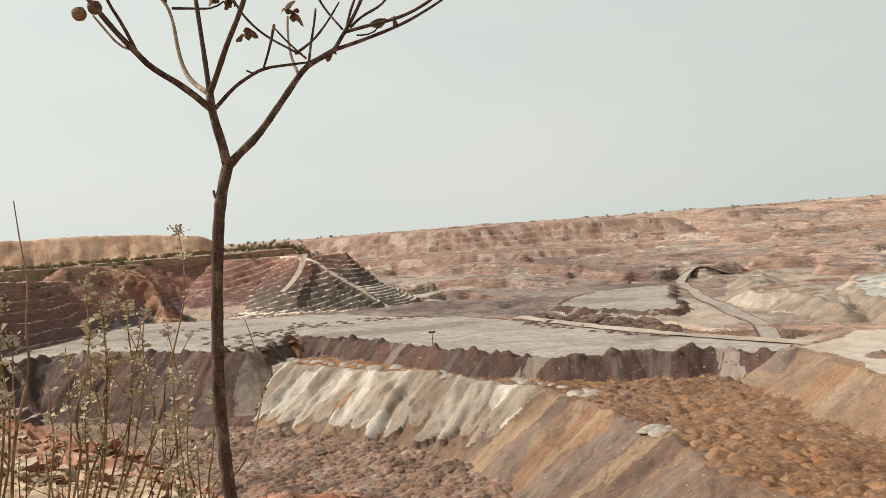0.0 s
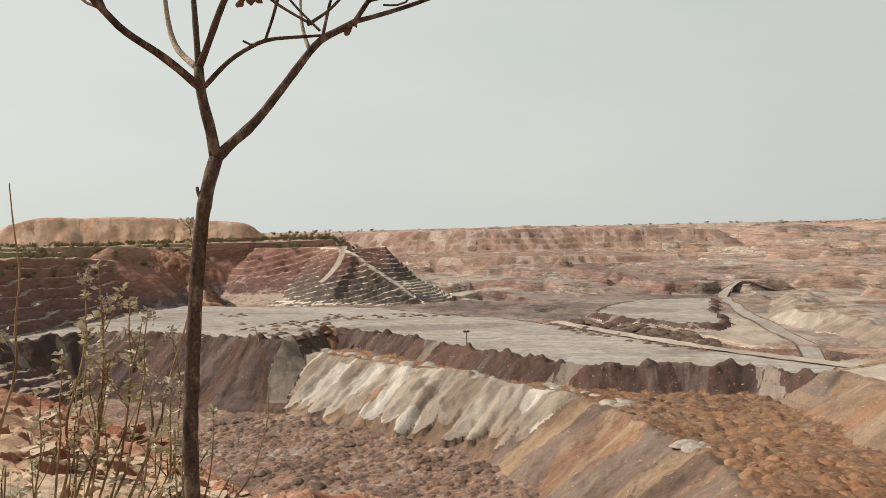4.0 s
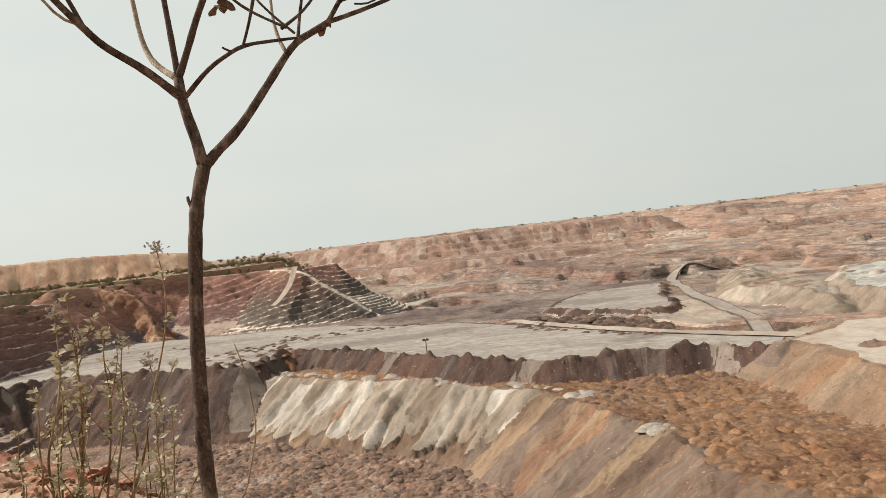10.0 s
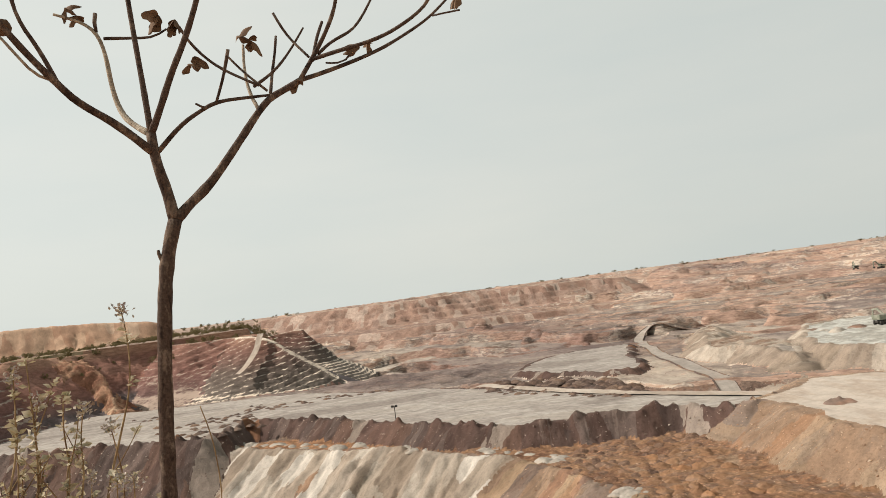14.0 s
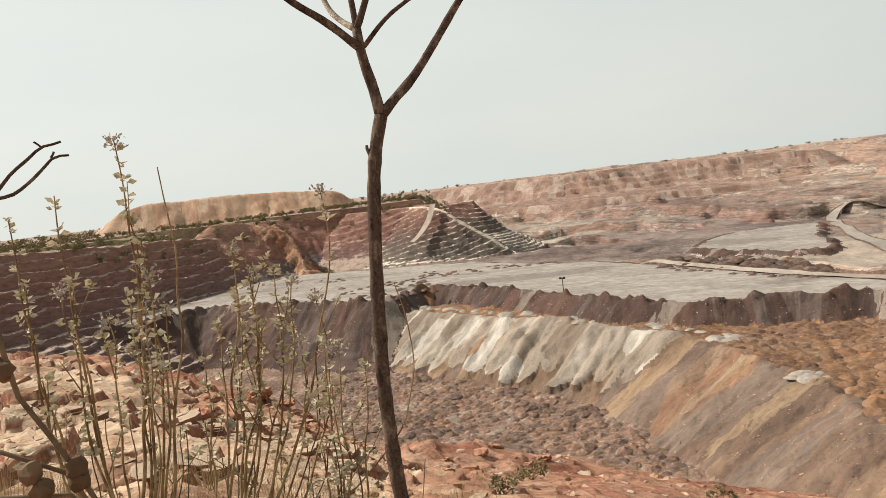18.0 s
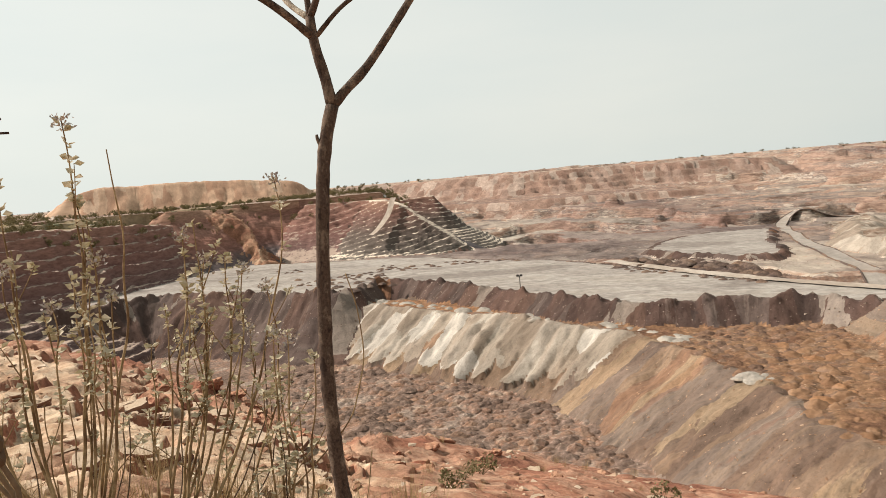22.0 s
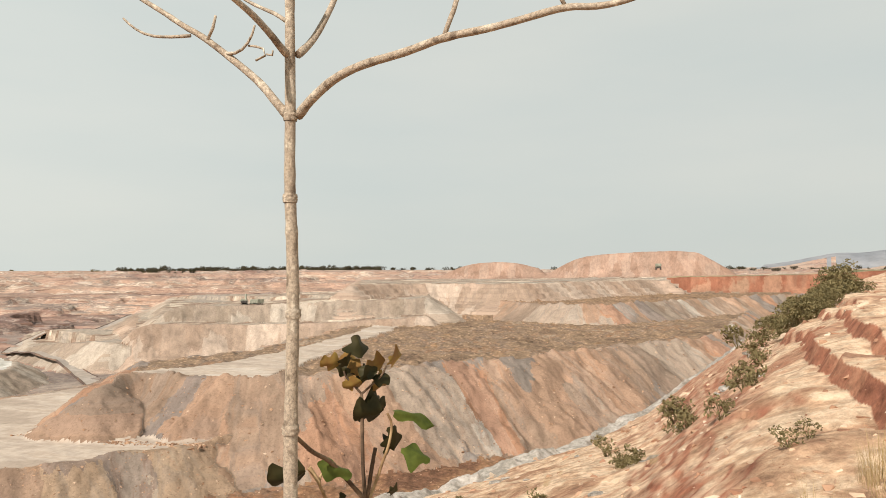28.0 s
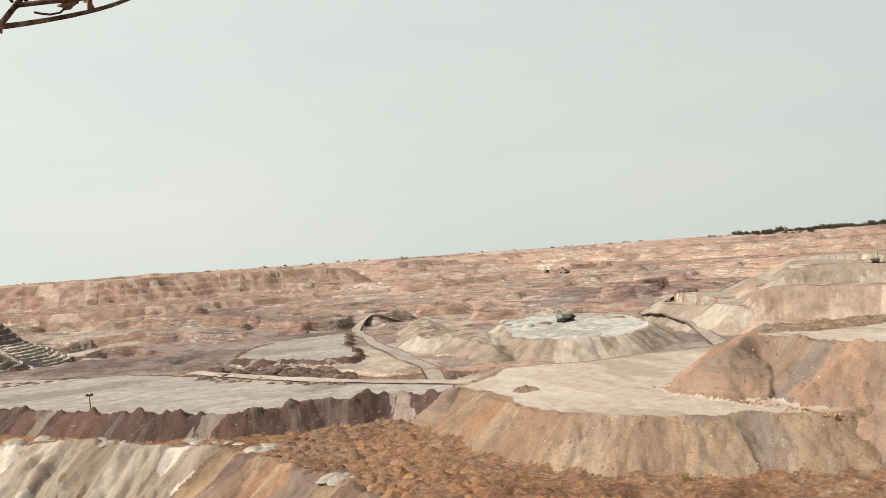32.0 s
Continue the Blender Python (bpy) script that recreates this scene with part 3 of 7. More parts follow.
def ground_height(az, d):
    """The rim underfoot, the pit floor, and the far worked slopes that climb to the plain."""
    x, y = d * np.sin(np.radians(az)), d * np.cos(np.radians(az))
    R0 = rim_edge(az)
    Z0 = R0 * np.tan(np.radians(eased(az, RIM_EL)))
    u = np.clip(d / R0, 0, 1)
    near = -1.6 + (Z0 + 1.6) * u ** (sum(np.interp(az + k, [60, 72, 88, 100], [1.15, 1.04, 1.04, 1.25]) for k in (-4, -2, 0, 2, 4)) / 5)
    near = near + (0.10 * fn_b(x / 1.3, y / 1.3, 4) + 0.22 * fn_a(x / 6.0, y / 6.0, 3)) * np.clip(d / 4, 0, 1)
    # Bedded rock breaks into low ledges; banks of earth line the path.
    ledge = np.interp(az, [-16, -10, 60, 75], [1.0, 0.35, 0.3, 0.08]) * np.clip((d - 2.5) / 2, 0, 1) * np.clip((60 - d) / 20, 0, 1)
    k = near / 0.26 + 1.9 * fn_c(x / 2.6, y / 2.6, 3) + 0.25 * fn_b(x / 0.5, y / 0.5, 3)
    fr = k - np.floor(k)
    near = near + ledge * (np.clip((fr - 0.86) / 0.14, 0, 1) - fr) * 0.26
    side_on = (az > 70) & (az < 140)
    near = near + np.where(side_on, scarps(np.where(side_on, x, 9.0), np.where(side_on, y, 9.0)), 0.0)
    # A crumbling lip of red earth along the edge.
    lip = np.clip((az + 17) / 4, 0, 1) * np.clip((12 - az) / 10, 0, 1)
    near = near + lip * 0.5 * np.exp(-((u - 0.88) / 0.07) ** 2) * np.clip(0.7 + 0.6 * fn_b(x / 2.2, y / 3.2, 3), 0, 1.5)
    cut = np.clip(d - R0, 0, None)
    side = near - cut * 1.2 + 1.3 * fn_c(x / 5, y / 5, 4) * np.clip(cut / 3, 0, 1)
    deep = -50 + 15.4 * np.clip((d - np.interp(az, [-12, 8, 20], [262, 245, 198])) / 28, 0, 1)
    floor = deep + 0.6 * fn_b(x / 9, y / 9, 4)
    # Far slopes in uneven benches; left of the pit the plain is near.
    plain = np.clip((-8.5 - az) / 2.5, 0, 1)
    warp = 110 * fn_a(x / 300, y / 300, 4)
    rise = np.clip((d + warp - 430) / 1020, 0, 1)
    up = -36 + 36 * rise ** 0.8
    up = up + 7 * fn_c(x / 90, y / 90, 4) * np.clip((d - 330) / 120, 0, 1) * np.clip((1480 - d) / 300, 0, 1)
    k = up / 6.0 + 0.5 * fn_b(x / 70, y / 70, 3) + 0.1 * fn_c(x / 14, y / 14, 2)
    fr = k - np.floor(k)
    terr = up + ((np.floor(k) + np.clip((fr - 0.94) / 0.06, 0, 1)) - k) * 6.0
    k2 = terr / 2.0 + 0.6 * fn_a(x / 40, y / 40, 3)
    fr = k2 - np.floor(k2)
    terr = terr + ((np.floor(k2) + np.clip((fr - 0.8) / 0.2, 0, 1)) - k2) * 2.0 * 0.7
    far = terr + 0.6 * fn_b(x / 14, y / 14, 4)
    far = np.where(d > 1400, np.minimum(far, 1.5 + 2.5 * fn_b(x / 220, y / 220, 3)), far)
    flat = np.where(d > 425, -d * 0.0105 * np.clip((1500 - d) / 1100, 0, 1) - 0.8 + 0.7 * fn_b(x / 40, y / 40, 3), -38)
    far = far * (1 - plain) + flat * plain
    w = np.clip((d - 330) / 90, 0, 1)
    w = w * w * (3 - 2 * w)
    base = floor * (1 - w) + far * w
    return np.where(d <= R0, near, np.maximum(side, base))


def slope_material():
    """Worked strata of the far side: bands by height, warped, with bright scars and dark seams."""
    m, nt, b = shader("worked_slopes")
    co = nt.nodes.new("ShaderNodeTexCoord").outputs["Object"]
    sep = nt.nodes.new("ShaderNodeSeparateXYZ")
    nt.links.new(co, sep.inputs[0])
    big = noise_of(nt, mapped(nt, co, (0.011, 0.011, 0.09)), 1.0, 7.0, 0.68)
    band = node(nt, "ShaderNodeMapRange", **{"From Min": -42.0, "From Max": 4.0})
    nt.links.new(sep.outputs["Z"], band.inputs["Value"])
    add = nt.nodes.new("ShaderNodeMath")
    add.operation = "MULTIPLY_ADD"
    nt.links.new(big.outputs[0], add.inputs[0])
    add.inputs[1].default_value = 1.0
    off = nt.nodes.new("ShaderNodeMath")
    off.operation = "SUBTRACT"
    nt.links.new(band.outputs[0], off.inputs[0])
    off.inputs[1].default_value = 0.5
    nt.links.new(off.outputs[0], add.inputs[2])
    col = ramp(nt, [(0.0, (0.43, 0.385, 0.32)), (0.13, (0.36, 0.31, 0.26)), (0.2, (0.20, 0.165, 0.145)), (0.27, (0.34, 0.265, 0.21)), (0.36, (0.25, 0.17, 0.135)),
                    (0.46, (0.36, 0.26, 0.20)), (0.55, (0.29, 0.225, 0.185)), (0.64, (0.40, 0.295, 0.23)), (0.74, (0.34, 0.26, 0.205)), (0.84, (0.42, 0.32, 0.25)), (0.95, (0.40, 0.315, 0.25))])
    nt.links.new(add.outputs[0], col.inputs[0])
    # Cut risers show fresh pink, orange and white ground; treads stay dusty.
    geo = nt.nodes.new("ShaderNodeNewGeometry")
    s2 = nt.nodes.new("ShaderNodeSeparateXYZ")
    nt.links.new(geo.outputs["True Normal"], s2.inputs[0])
    cutn = noise_of(nt, mapped(nt, co, (0.026, 0.01, 0.08)), 1.0, 6.0, 0.72)
    cut = ramp(nt, [(0.2, (0.30, 0.205, 0.16)), (0.34, (0.45, 0.32, 0.25)), (0.44, (0.34, 0.225, 0.17)), (0.52, (0.50, 0.385, 0.305)), (0.6, (0.26, 0.205, 0.175)), (0.68, (0.60, 0.53, 0.44)), (0.78, (0.40, 0.275, 0.205))])
    nt.links.new(spread(nt, cutn.outputs[0]), cut.inputs[0])
    steep = node(nt, "ShaderNodeMapRange", **{"From Min": 0.985, "From Max": 0.93})
    nt.links.new(s2.outputs["Z"], steep.inputs["Value"])
    c = mix(nt, steep.outputs[0], col.outputs[0], cut.outputs[0])
    sn = noise_of(nt, mapped(nt, co, (0.015, 0.009, 0.16)), 1.0, 5.0, 0.7)
    sr = ramp(nt, [(0.62, (0, 0, 0)), (0.66, (1, 1, 1))])
    nt.links.new(sn.outputs[0], sr.inputs[0])
    c = mix(nt, sr.outputs[0], c, (0.54, 0.45, 0.36))
    dn = noise_of(nt, mapped(nt, co, (0.022, 0.011, 0.25)), 1.0, 6.0, 0.75)
    dr = ramp(nt, [(0.34, (0.42, 0.39, 0.38)), (0.43, (1, 1, 1))])
    nt.links.new(dn.outputs[0], dr.inputs[0])
    c = mix(nt, 1.0, c, dr.outputs[0], "MULTIPLY")
    fine = noise_of(nt, mapped(nt, co, (0.15, 0.05, 0.9)), 1.0, 7.0, 0.78)
    fr = ramp(nt, [(0.36, (0.62, 0.59, 0.58)), (0.5, (0.96, 0.96, 0.96)), (0.64, (1.18, 1.17, 1.15))])
    nt.links.new(fine.outputs[0], fr.inputs[0])
    c = mix(nt, 0.9, c, fr.outputs[0], "MULTIPLY")
    nt.links.new(c, b.inputs["Base Color"])
    zone = noise_of(nt, mapped(nt, co, (0.0065, 0.0045, 0.03)), 1.0, 4.0, 0.6)
    zr = ramp(nt, [(0.36, (0.66, 0.60, 0.62)), (0.48, (0.95, 0.93, 0.93)), (0.62, (1.14, 1.10, 1.06))])
    nt.links.new(zone.outputs[0], zr.inputs[0])
    c = mix(nt, 1.0, c, zr.outputs[0], "MULTIPLY")
    nt.links.new(c, b.inputs["Base Color"])
    bump(nt, fine.outputs[0], b, 0.8, 2.0)
    return m


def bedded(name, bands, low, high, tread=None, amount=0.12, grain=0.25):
    """Strata of a cut wall by height; where given, level faces take the paler tread colour, for dust and for sunlight
    painted in.
    """
    m, nt, b = shader(name)
    co = nt.nodes.new("ShaderNodeTexCoord").outputs["Object"]
    sep = nt.nodes.new("ShaderNodeSeparateXYZ")
    nt.links.new(co, sep.inputs[0])
    band = node(nt, "ShaderNodeMapRange", **{"From Min": low, "From Max": high})
    nt.links.new(sep.outputs["Z"], band.inputs["Value"])
    wob = noise_of(nt, mapped(nt, co, (0.02, 0.02, 0.1)), 1.0, 5.0, 0.6)
    add = nt.nodes.new("ShaderNodeMath")
    add.operation = "MULTIPLY_ADD"
    nt.links.new(wob.outputs[0], add.inputs[0])
    add.inputs[1].default_value = amount * 2
    off = nt.nodes.new("ShaderNodeMath")
    off.operation = "SUBTRACT"
    nt.links.new(band.outputs[0], off.inputs[0])
    off.inputs[1].default_value = amount
    nt.links.new(off.outputs[0], add.inputs[2])
    col = ramp(nt, dust(bands))
    nt.links.new(add.outputs[0], col.inputs[0])
    fine = noise_of(nt, mapped(nt, co, (grain, grain, grain * 3.6)), 1.0, 6.0, 0.75)
    fr = ramp(nt, [(0.32, (0.55, 0.53, 0.52)), (0.6, (1.15, 1.15, 1.15))])
    nt.links.new(fine.outputs[0], fr.inputs[0])
    c = mix(nt, 0.9, col.outputs[0], fr.outputs[0], "MULTIPLY")
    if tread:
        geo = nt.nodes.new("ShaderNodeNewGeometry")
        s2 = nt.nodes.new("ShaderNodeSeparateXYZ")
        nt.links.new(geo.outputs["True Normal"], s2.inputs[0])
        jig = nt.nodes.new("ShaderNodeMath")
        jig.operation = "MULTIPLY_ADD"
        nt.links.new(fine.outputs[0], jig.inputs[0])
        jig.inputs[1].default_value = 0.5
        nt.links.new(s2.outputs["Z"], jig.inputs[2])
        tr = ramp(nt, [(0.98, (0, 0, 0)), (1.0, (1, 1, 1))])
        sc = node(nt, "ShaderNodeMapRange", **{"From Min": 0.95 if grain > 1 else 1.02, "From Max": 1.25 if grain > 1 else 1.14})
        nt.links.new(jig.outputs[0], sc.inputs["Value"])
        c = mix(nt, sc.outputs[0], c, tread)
    nt.links.new(c, b.inputs["Base Color"])
    bump(nt, fine.outputs[0], b, 0.7, 0.2 / grain)
    return m


m_far = slope_material()
m_wall = bedded("cut_wall_strata", [(0.0, (0.124, 0.109, 0.11)), (0.2, (0.162, 0.128, 0.123)), (0.3, (0.273, 0.147, 0.117)), (0.5, (0.336, 0.167, 0.123)), (0.62, (0.385, 0.212, 0.158)), (0.75, (0.286, 0.147, 0.11)), (0.9, (0.41, 0.244, 0.165))], -36, -4)
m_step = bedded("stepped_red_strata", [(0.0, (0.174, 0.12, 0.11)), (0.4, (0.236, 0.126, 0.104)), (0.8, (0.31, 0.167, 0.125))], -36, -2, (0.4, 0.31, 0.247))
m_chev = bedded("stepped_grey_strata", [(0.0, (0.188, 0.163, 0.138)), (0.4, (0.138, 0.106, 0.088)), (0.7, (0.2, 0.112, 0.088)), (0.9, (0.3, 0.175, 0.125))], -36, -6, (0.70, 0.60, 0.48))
m_slump = earth("orange_clay", [(0.3, (0.33, 0.16, 0.10)), (0.45, (0.50, 0.30, 0.19)), (0.58, (0.40, 0.205, 0.125)), (0.7, (0.56, 0.38, 0.25))], 0.05, 0.5, 0.5, bumps=0.9, distance=1.0)
m_scrub = earth("scrubby_plain", [(0.3, (0.33, 0.25, 0.16)), (0.5, (0.42, 0.31, 0.20)), (0.7, (0.28, 0.24, 0.14))], 0.02, 0.2, 0.55, spots=(0.05, 0.55, (0.14, 0.14, 0.08)))
m_clay = earth("pale_green_clay", [(0.3, (0.36, 0.345, 0.30)), (0.5, (0.50, 0.495, 0.45)), (0.7, (0.43, 0.40, 0.35))], 0.05, 0.4, 0.75, bumps=0.4, distance=0.5)
m_road = earth("haul_road_dust", [(0.3, (0.30, 0.265, 0.23)), (0.5, (0.38, 0.34, 0.295)), (0.7, (0.34, 0.295, 0.25))], 0.06, 0.5, 0.8, bumps=0.1)
# The blue-grey of distance haze is put into the hills' own colour.
m_hill = earth("far_hill_haze", [(0.3, (0.20, 0.215, 0.235)), (0.7, (0.27, 0.28, 0.295))], 0.004, 0.02, 0.85)

# ---- spoil tips and benches ----
GREY_CREST = [(-152.2, 212.9), (-134.9, 245.1), (-105.4, 239.8), (-74.2, 226.1), (-56.3, 219.1), (-51.7, 242.6), (-38.2, 238.8), (-22.0, 220.2), (-4.9, 202.7), (6.9, 187.3), (17.7, 179.1), (27.6, 170.9), (39.9, 171.1), (52.5, 167.7), (62.8, 166.1), (69.2, 156.5), (80.2, 158.0)]
tip("grey_bench", "broad graded grey silt bench with dark tipped edge", at_z(GREY_CREST, -33),
    [(87.9, 166.2), (64.0, 192.9), (32.8, 241.4), (7.6, 271.7), (-16.2, 285.8), (-38.8, 311.2), (-66.6, 319.7), (-97.0, 324.4), (-132.5, 334.9), (-178.1, 327.2), (-217.9, 315.4)], -50, m_dark, m_flat, 41, berm=1.7, lumps=0.06)
BENCH_CREST = [(-58.6, 229.6), (-42.2, 216.1), (-27.5, 203.2), (-14.5, 194.7), (-2.4, 186.9), (8.5, 176.3), (16.0, 168.9), (22.8, 157.9), (27.9, 143.7), (32.6, 131.4), (34.6, 120.9), (36.2, 111.6), (37.2, 98.5), (40.2, 92.6), (43.1, 87.7), (46.5, 82.4), (50.4, 77.0), (56.2, 69.5)]
tip("heap_bench", "brown tipped bench with rows of dumped heaps", at_z(BENCH_CREST, -37.5),
    [(150, 10), (135, 90), (105, 135), (82, 172), (37, 212), (-20, 226), (-52, 232)], -52, m_brown, m_heap_or, 33, seed=4, berm=0.5, lumps=0.4, cover="clay")
tip("cream_pad_tip", "orange-brown spoil tip with flat cream silt top", at_z([(71.8, 152.2), (75.3, 155.0), (74.0, 143.8), (73.0, 123.0), (77.4, 110.4), (84.4, 100.3), (92.0, 93.7), (100.8, 91.1)]+[(97.8, 91.8), (106.3, 83.3), (118.1, 81.4)], -31),
    [(152.4, 85.3), (156.9, 122.4), (171.1, 163.1), (157.9, 156.2), (133.7, 161.1), (114.5, 162.4), (106.4, 167.8), (94.7, 170.7)], -52, m_orange, m_pad, 33, seed=7, berm=0.6, lumps=0.05)
STRIP = [(128.2, 114.0), (125.8, 96.5), (126.6, 82.3), (151.0, 87.3), (174.6, 93.1), (213.2, 100.8), (260.6, 108.7), (262.8, 120.6), (218.9, 111.3), (176.3, 106.1), (144.0, 106.7)]
tip("upper_bench", "brown banded spoil bench with a hummocky top", at_z([(117.0, 110.8), (123.9, 113.9), (126.0, 104.4), (123.7, 90.5), (128.0, 82.2), (140.5, 70.1), (159.3, 58.5), (172.1, 43.7), (215.5, 20.1), (247.2, -4.5)]+[(297.7, -11.3), (453.5, -29.3)], -22),
    [(x * 1.13, y * 1.13) for x, y in [(396.6, -25.1), (375.9, 28.9), (354.3, 64.4), (353.6, 116.2), (319.6, 129.4), (278.8, 120.4), (238.7, 116.4), (195.6, 108.9), (156.5, 103.7), (138.5, 107.8), (129.6, 113.9)]], -52, m_multi, m_heap_up, 33, seed=9, berm=0.9, lumps=0.5, gully=1.2, cover="strip")
tip("clay_mound", "low round mound with pale green-white clay on top", at_z([(179.2, 274.7), (157.9, 272.6), (137.7, 248.6), (124.1, 218.5), (123.7, 199.9), (135.7, 186.5), (151.6, 184.7), (169.1, 195.9), (185.5, 216.4), (192.8, 241.7)], -29.3),
    [], -36, m_green, m_clay, 33, seed=11, berm=0.5, lumps=0.3)
tip("pale_flat", "pale grey graded flat beyond the grey bench", at_z([(42.6, 280.1), (56.2, 255.0), (72.0, 239.5), (84.0, 252.0)], -33.2), [(90.9, 285.0), (104.4, 330.7), (78.8, 330.9), (58.0, 316.7)], -36, m_dark, m_flat, 33, seed=24, berm=0.7, lumps=0.06)
tip("grey_spur", "grey spoil spur beside the haul road", at_z([(131.3, 295.8), (116.0, 279.0), (104.0, 247.8), (114.1, 242.5), (115.5, 222.9), (113.3, 205.1)], -30.5), 1.15, -36, m_green, m_floor, 28, seed=12, berm=0.7, lumps=0.5)
tip("terrace_tip", "lowest grey-pink spoil terrace above the haul road", [(221.7, 251.2, -31.1), (215.3, 234.0, -28.0), (209.1, 212.4, -26.1), (207.2, 195.7, -25.9), (212.9, 189.7, -27.5), (225.1, 175.0, -29.5), (237.7, 157.4, -30.2), (247.0, 142.5, -29.0), (255.3, 127.0, -26.8)], 1.25, -36, m_green, m_floor, 33, seed=13, berm=0.6)
tip("terrace_tip", "middle sandy spoil terrace with a pale road", [(213.027, 198.282, -26.843), (214.540, 196.644, -23.467), (216.740, 194.217, -21.002), (221.712, 188.522, -19.806), (238.054, 167.415, -20.882), (252.641, 144.468, -21.125), (264.490, 121.426, -19.815), (272.918, 101.072, -18.745)], 1.3, -31, m_pinkface, m_floor, 33, seed=14, berm=0.5)
tip("terrace_tip", "upper greenish clay spoil terrace", [(238.502, 204.279, -20.139), (240.822, 201.539, -17.204), (243.846, 197.870, -15.012), (249.695, 190.436, -14.411), (262.657, 172.122, -14.952), (272.740, 155.654, -13.872), (285.495, 130.800, -12.973), (294.563, 108.853, -12.374)], 1.5, -24, m_green, m_floor, 33, seed=15, berm=0.5)
tip("tan_bench", "tan spoil bench with heaped top", at_z([(358.9, 177.9), (390.6, 159.9), (345.7, 105.0), (298.3, 54.2), (309.0, 33.6), (330.8, 22.6), (376.0, 0.5), (430.0, -27.4), (467.1, -58.8), (492.2, -83.6)], -15), 1.8, -26, m_multi, m_heap_up, 33, seed=16, berm=0.9, lumps=0.5)
tip("pale_bench", "pale layered bench below the plain", at_z([(294.2, 145.6), (330.3, 133.2), (343.7, 109.7), (338.9, 76.7), (403.8, 57.1), (467.4, 29.6), (469.5, 18.2)], -7), 1.6, -16, m_pinkface, m_floor, 33, seed=17, berm=0.5, steps=4)
tip("red_bank", "bright red laterite cut at the pit end", [(497.510, 50.542, -10.848), (498.767, 36.123, -6.722), (499.947, 11.402, -5.210), (498.566, -38.940, -4.408), (493.800, -79.067, -2.966), (490.715, -96.388, -1.285), (487.181, -112.907, -0.644)], 1.2, -13, m_red, m_scrub, 40, seed=18, berm=0.3)
tip("far_mesa", "flat-topped pinkish spoil hill on the plain", [(639.273, 117.956, 0.568), (641.613, 104.494, 7.917), (643.920, 89.190, 12.262), (648.389, 46.772, 14.895), (650.070, 3.355, 15.463), (650.034, -7.702, 8.769), (649.749, -20.782, 0.752)], 1.3, -8, m_mesa, m_mesa, 38, seed=19, berm=0.3)
tip("far_mesa", "low pinkish spoil hill with scrub on top", [(662.912, 224.986, -2.419), (669.198, 205.548, 6.135), (679.500, 168.408, 7.652), (684.852, 145.135, 1.716)], 1.3, -8, m_mesa, m_scrub, 38, seed=20, berm=0.3)
tip("far_mesa", "flat-topped orange spoil hill behind the highwall", [(-326.207, 503.607, 9.565), (-313.117, 511.845, 14.169), (-299.808, 519.750, 14.539), (-283.768, 528.675, 12.777), (-279.843, 530.762, 14.343), (-247.259, 546.696, 13.628), (-215.004, 560.161, 11.371), (-185.618, 570.567, 8.758), (-176.387, 573.486, 6.459), (-163.555, 577.275, -5.139)], 1.4, -9, m_tanface, m_tanface, 36, seed=22, berm=0.3, gully=1.6, lumps=0.5)
m_headwall = streaked("pink_headwall", [(0.3, (0.331, 0.207, 0.155)), (0.45, (0.46, 0.322, 0.254)), (0.55, (0.368, 0.239, 0.179)), (0.65, (0.515, 0.405, 0.329)), (0.75, (0.414, 0.276, 0.207))], 0.05, 0.03, 0.6)
tip("headwall", "pink and buff stepped headwall at the far end of the pit", [(-147.922, 826.973, -2.672), (-88.056, 795.237, -2.437), (-38.762, 779.132, -2.141), (8.799, 765.043, -2.436), (56.602, 773.022, -2.216), (106.550, 787.917, -2.605), (154.992, 784.930, -4.139), (205.287, 788.807, -4.514), (258.312, 799.379, -7.390)], 1.2, -26, m_headwall, m_far, 32, seed=41, berm=0.0, steps=4, gully=2.0, lumps=0.5, category="highwall")
tip("headwall", "low buff scarp below the far headwall", [(-73.266, 635.891, -23.003), (-24.321, 619.618, -24.828), (23.049, 609.657, -24.503), (71.226, 615.985, -23.892), (120.674, 623.516, -26.171), (170.676, 627.277, -28.344)], 1.15, -32, m_headwall, m_far, 30, seed=42, berm=0.3, steps=2, gully=2.0, lumps=0.6, category="highwall")
tip("distant_hills", "haze-toned blue-grey hills far beyond the plain", [(3396.605, -153.742, 6.374), (3381.857, -351.605, 29.496), (3371.998, -436.147, 50.025), (3357.170, -538.536, 69.770), (3343.548, -617.498, 64.161), (3325.250, -709.466, 80.848), (3266.374, -944.169, 93.772), (3188.956, -1179.507, 72.002), (3105.824, -1383.673, 10.257)], 1.2, -20, m_hill, m_hill, 20, far=True, seed=23, berm=0.0, category="hill")

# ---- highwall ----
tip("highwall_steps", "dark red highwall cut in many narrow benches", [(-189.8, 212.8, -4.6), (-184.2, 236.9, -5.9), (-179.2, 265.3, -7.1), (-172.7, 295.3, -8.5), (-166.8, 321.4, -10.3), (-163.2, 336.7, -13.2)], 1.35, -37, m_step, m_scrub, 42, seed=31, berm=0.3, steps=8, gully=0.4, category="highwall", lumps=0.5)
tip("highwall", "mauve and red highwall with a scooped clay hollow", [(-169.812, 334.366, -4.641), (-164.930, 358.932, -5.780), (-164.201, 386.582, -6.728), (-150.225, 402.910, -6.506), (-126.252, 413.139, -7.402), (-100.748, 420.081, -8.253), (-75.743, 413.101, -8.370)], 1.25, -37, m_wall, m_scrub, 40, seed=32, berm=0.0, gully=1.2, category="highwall")
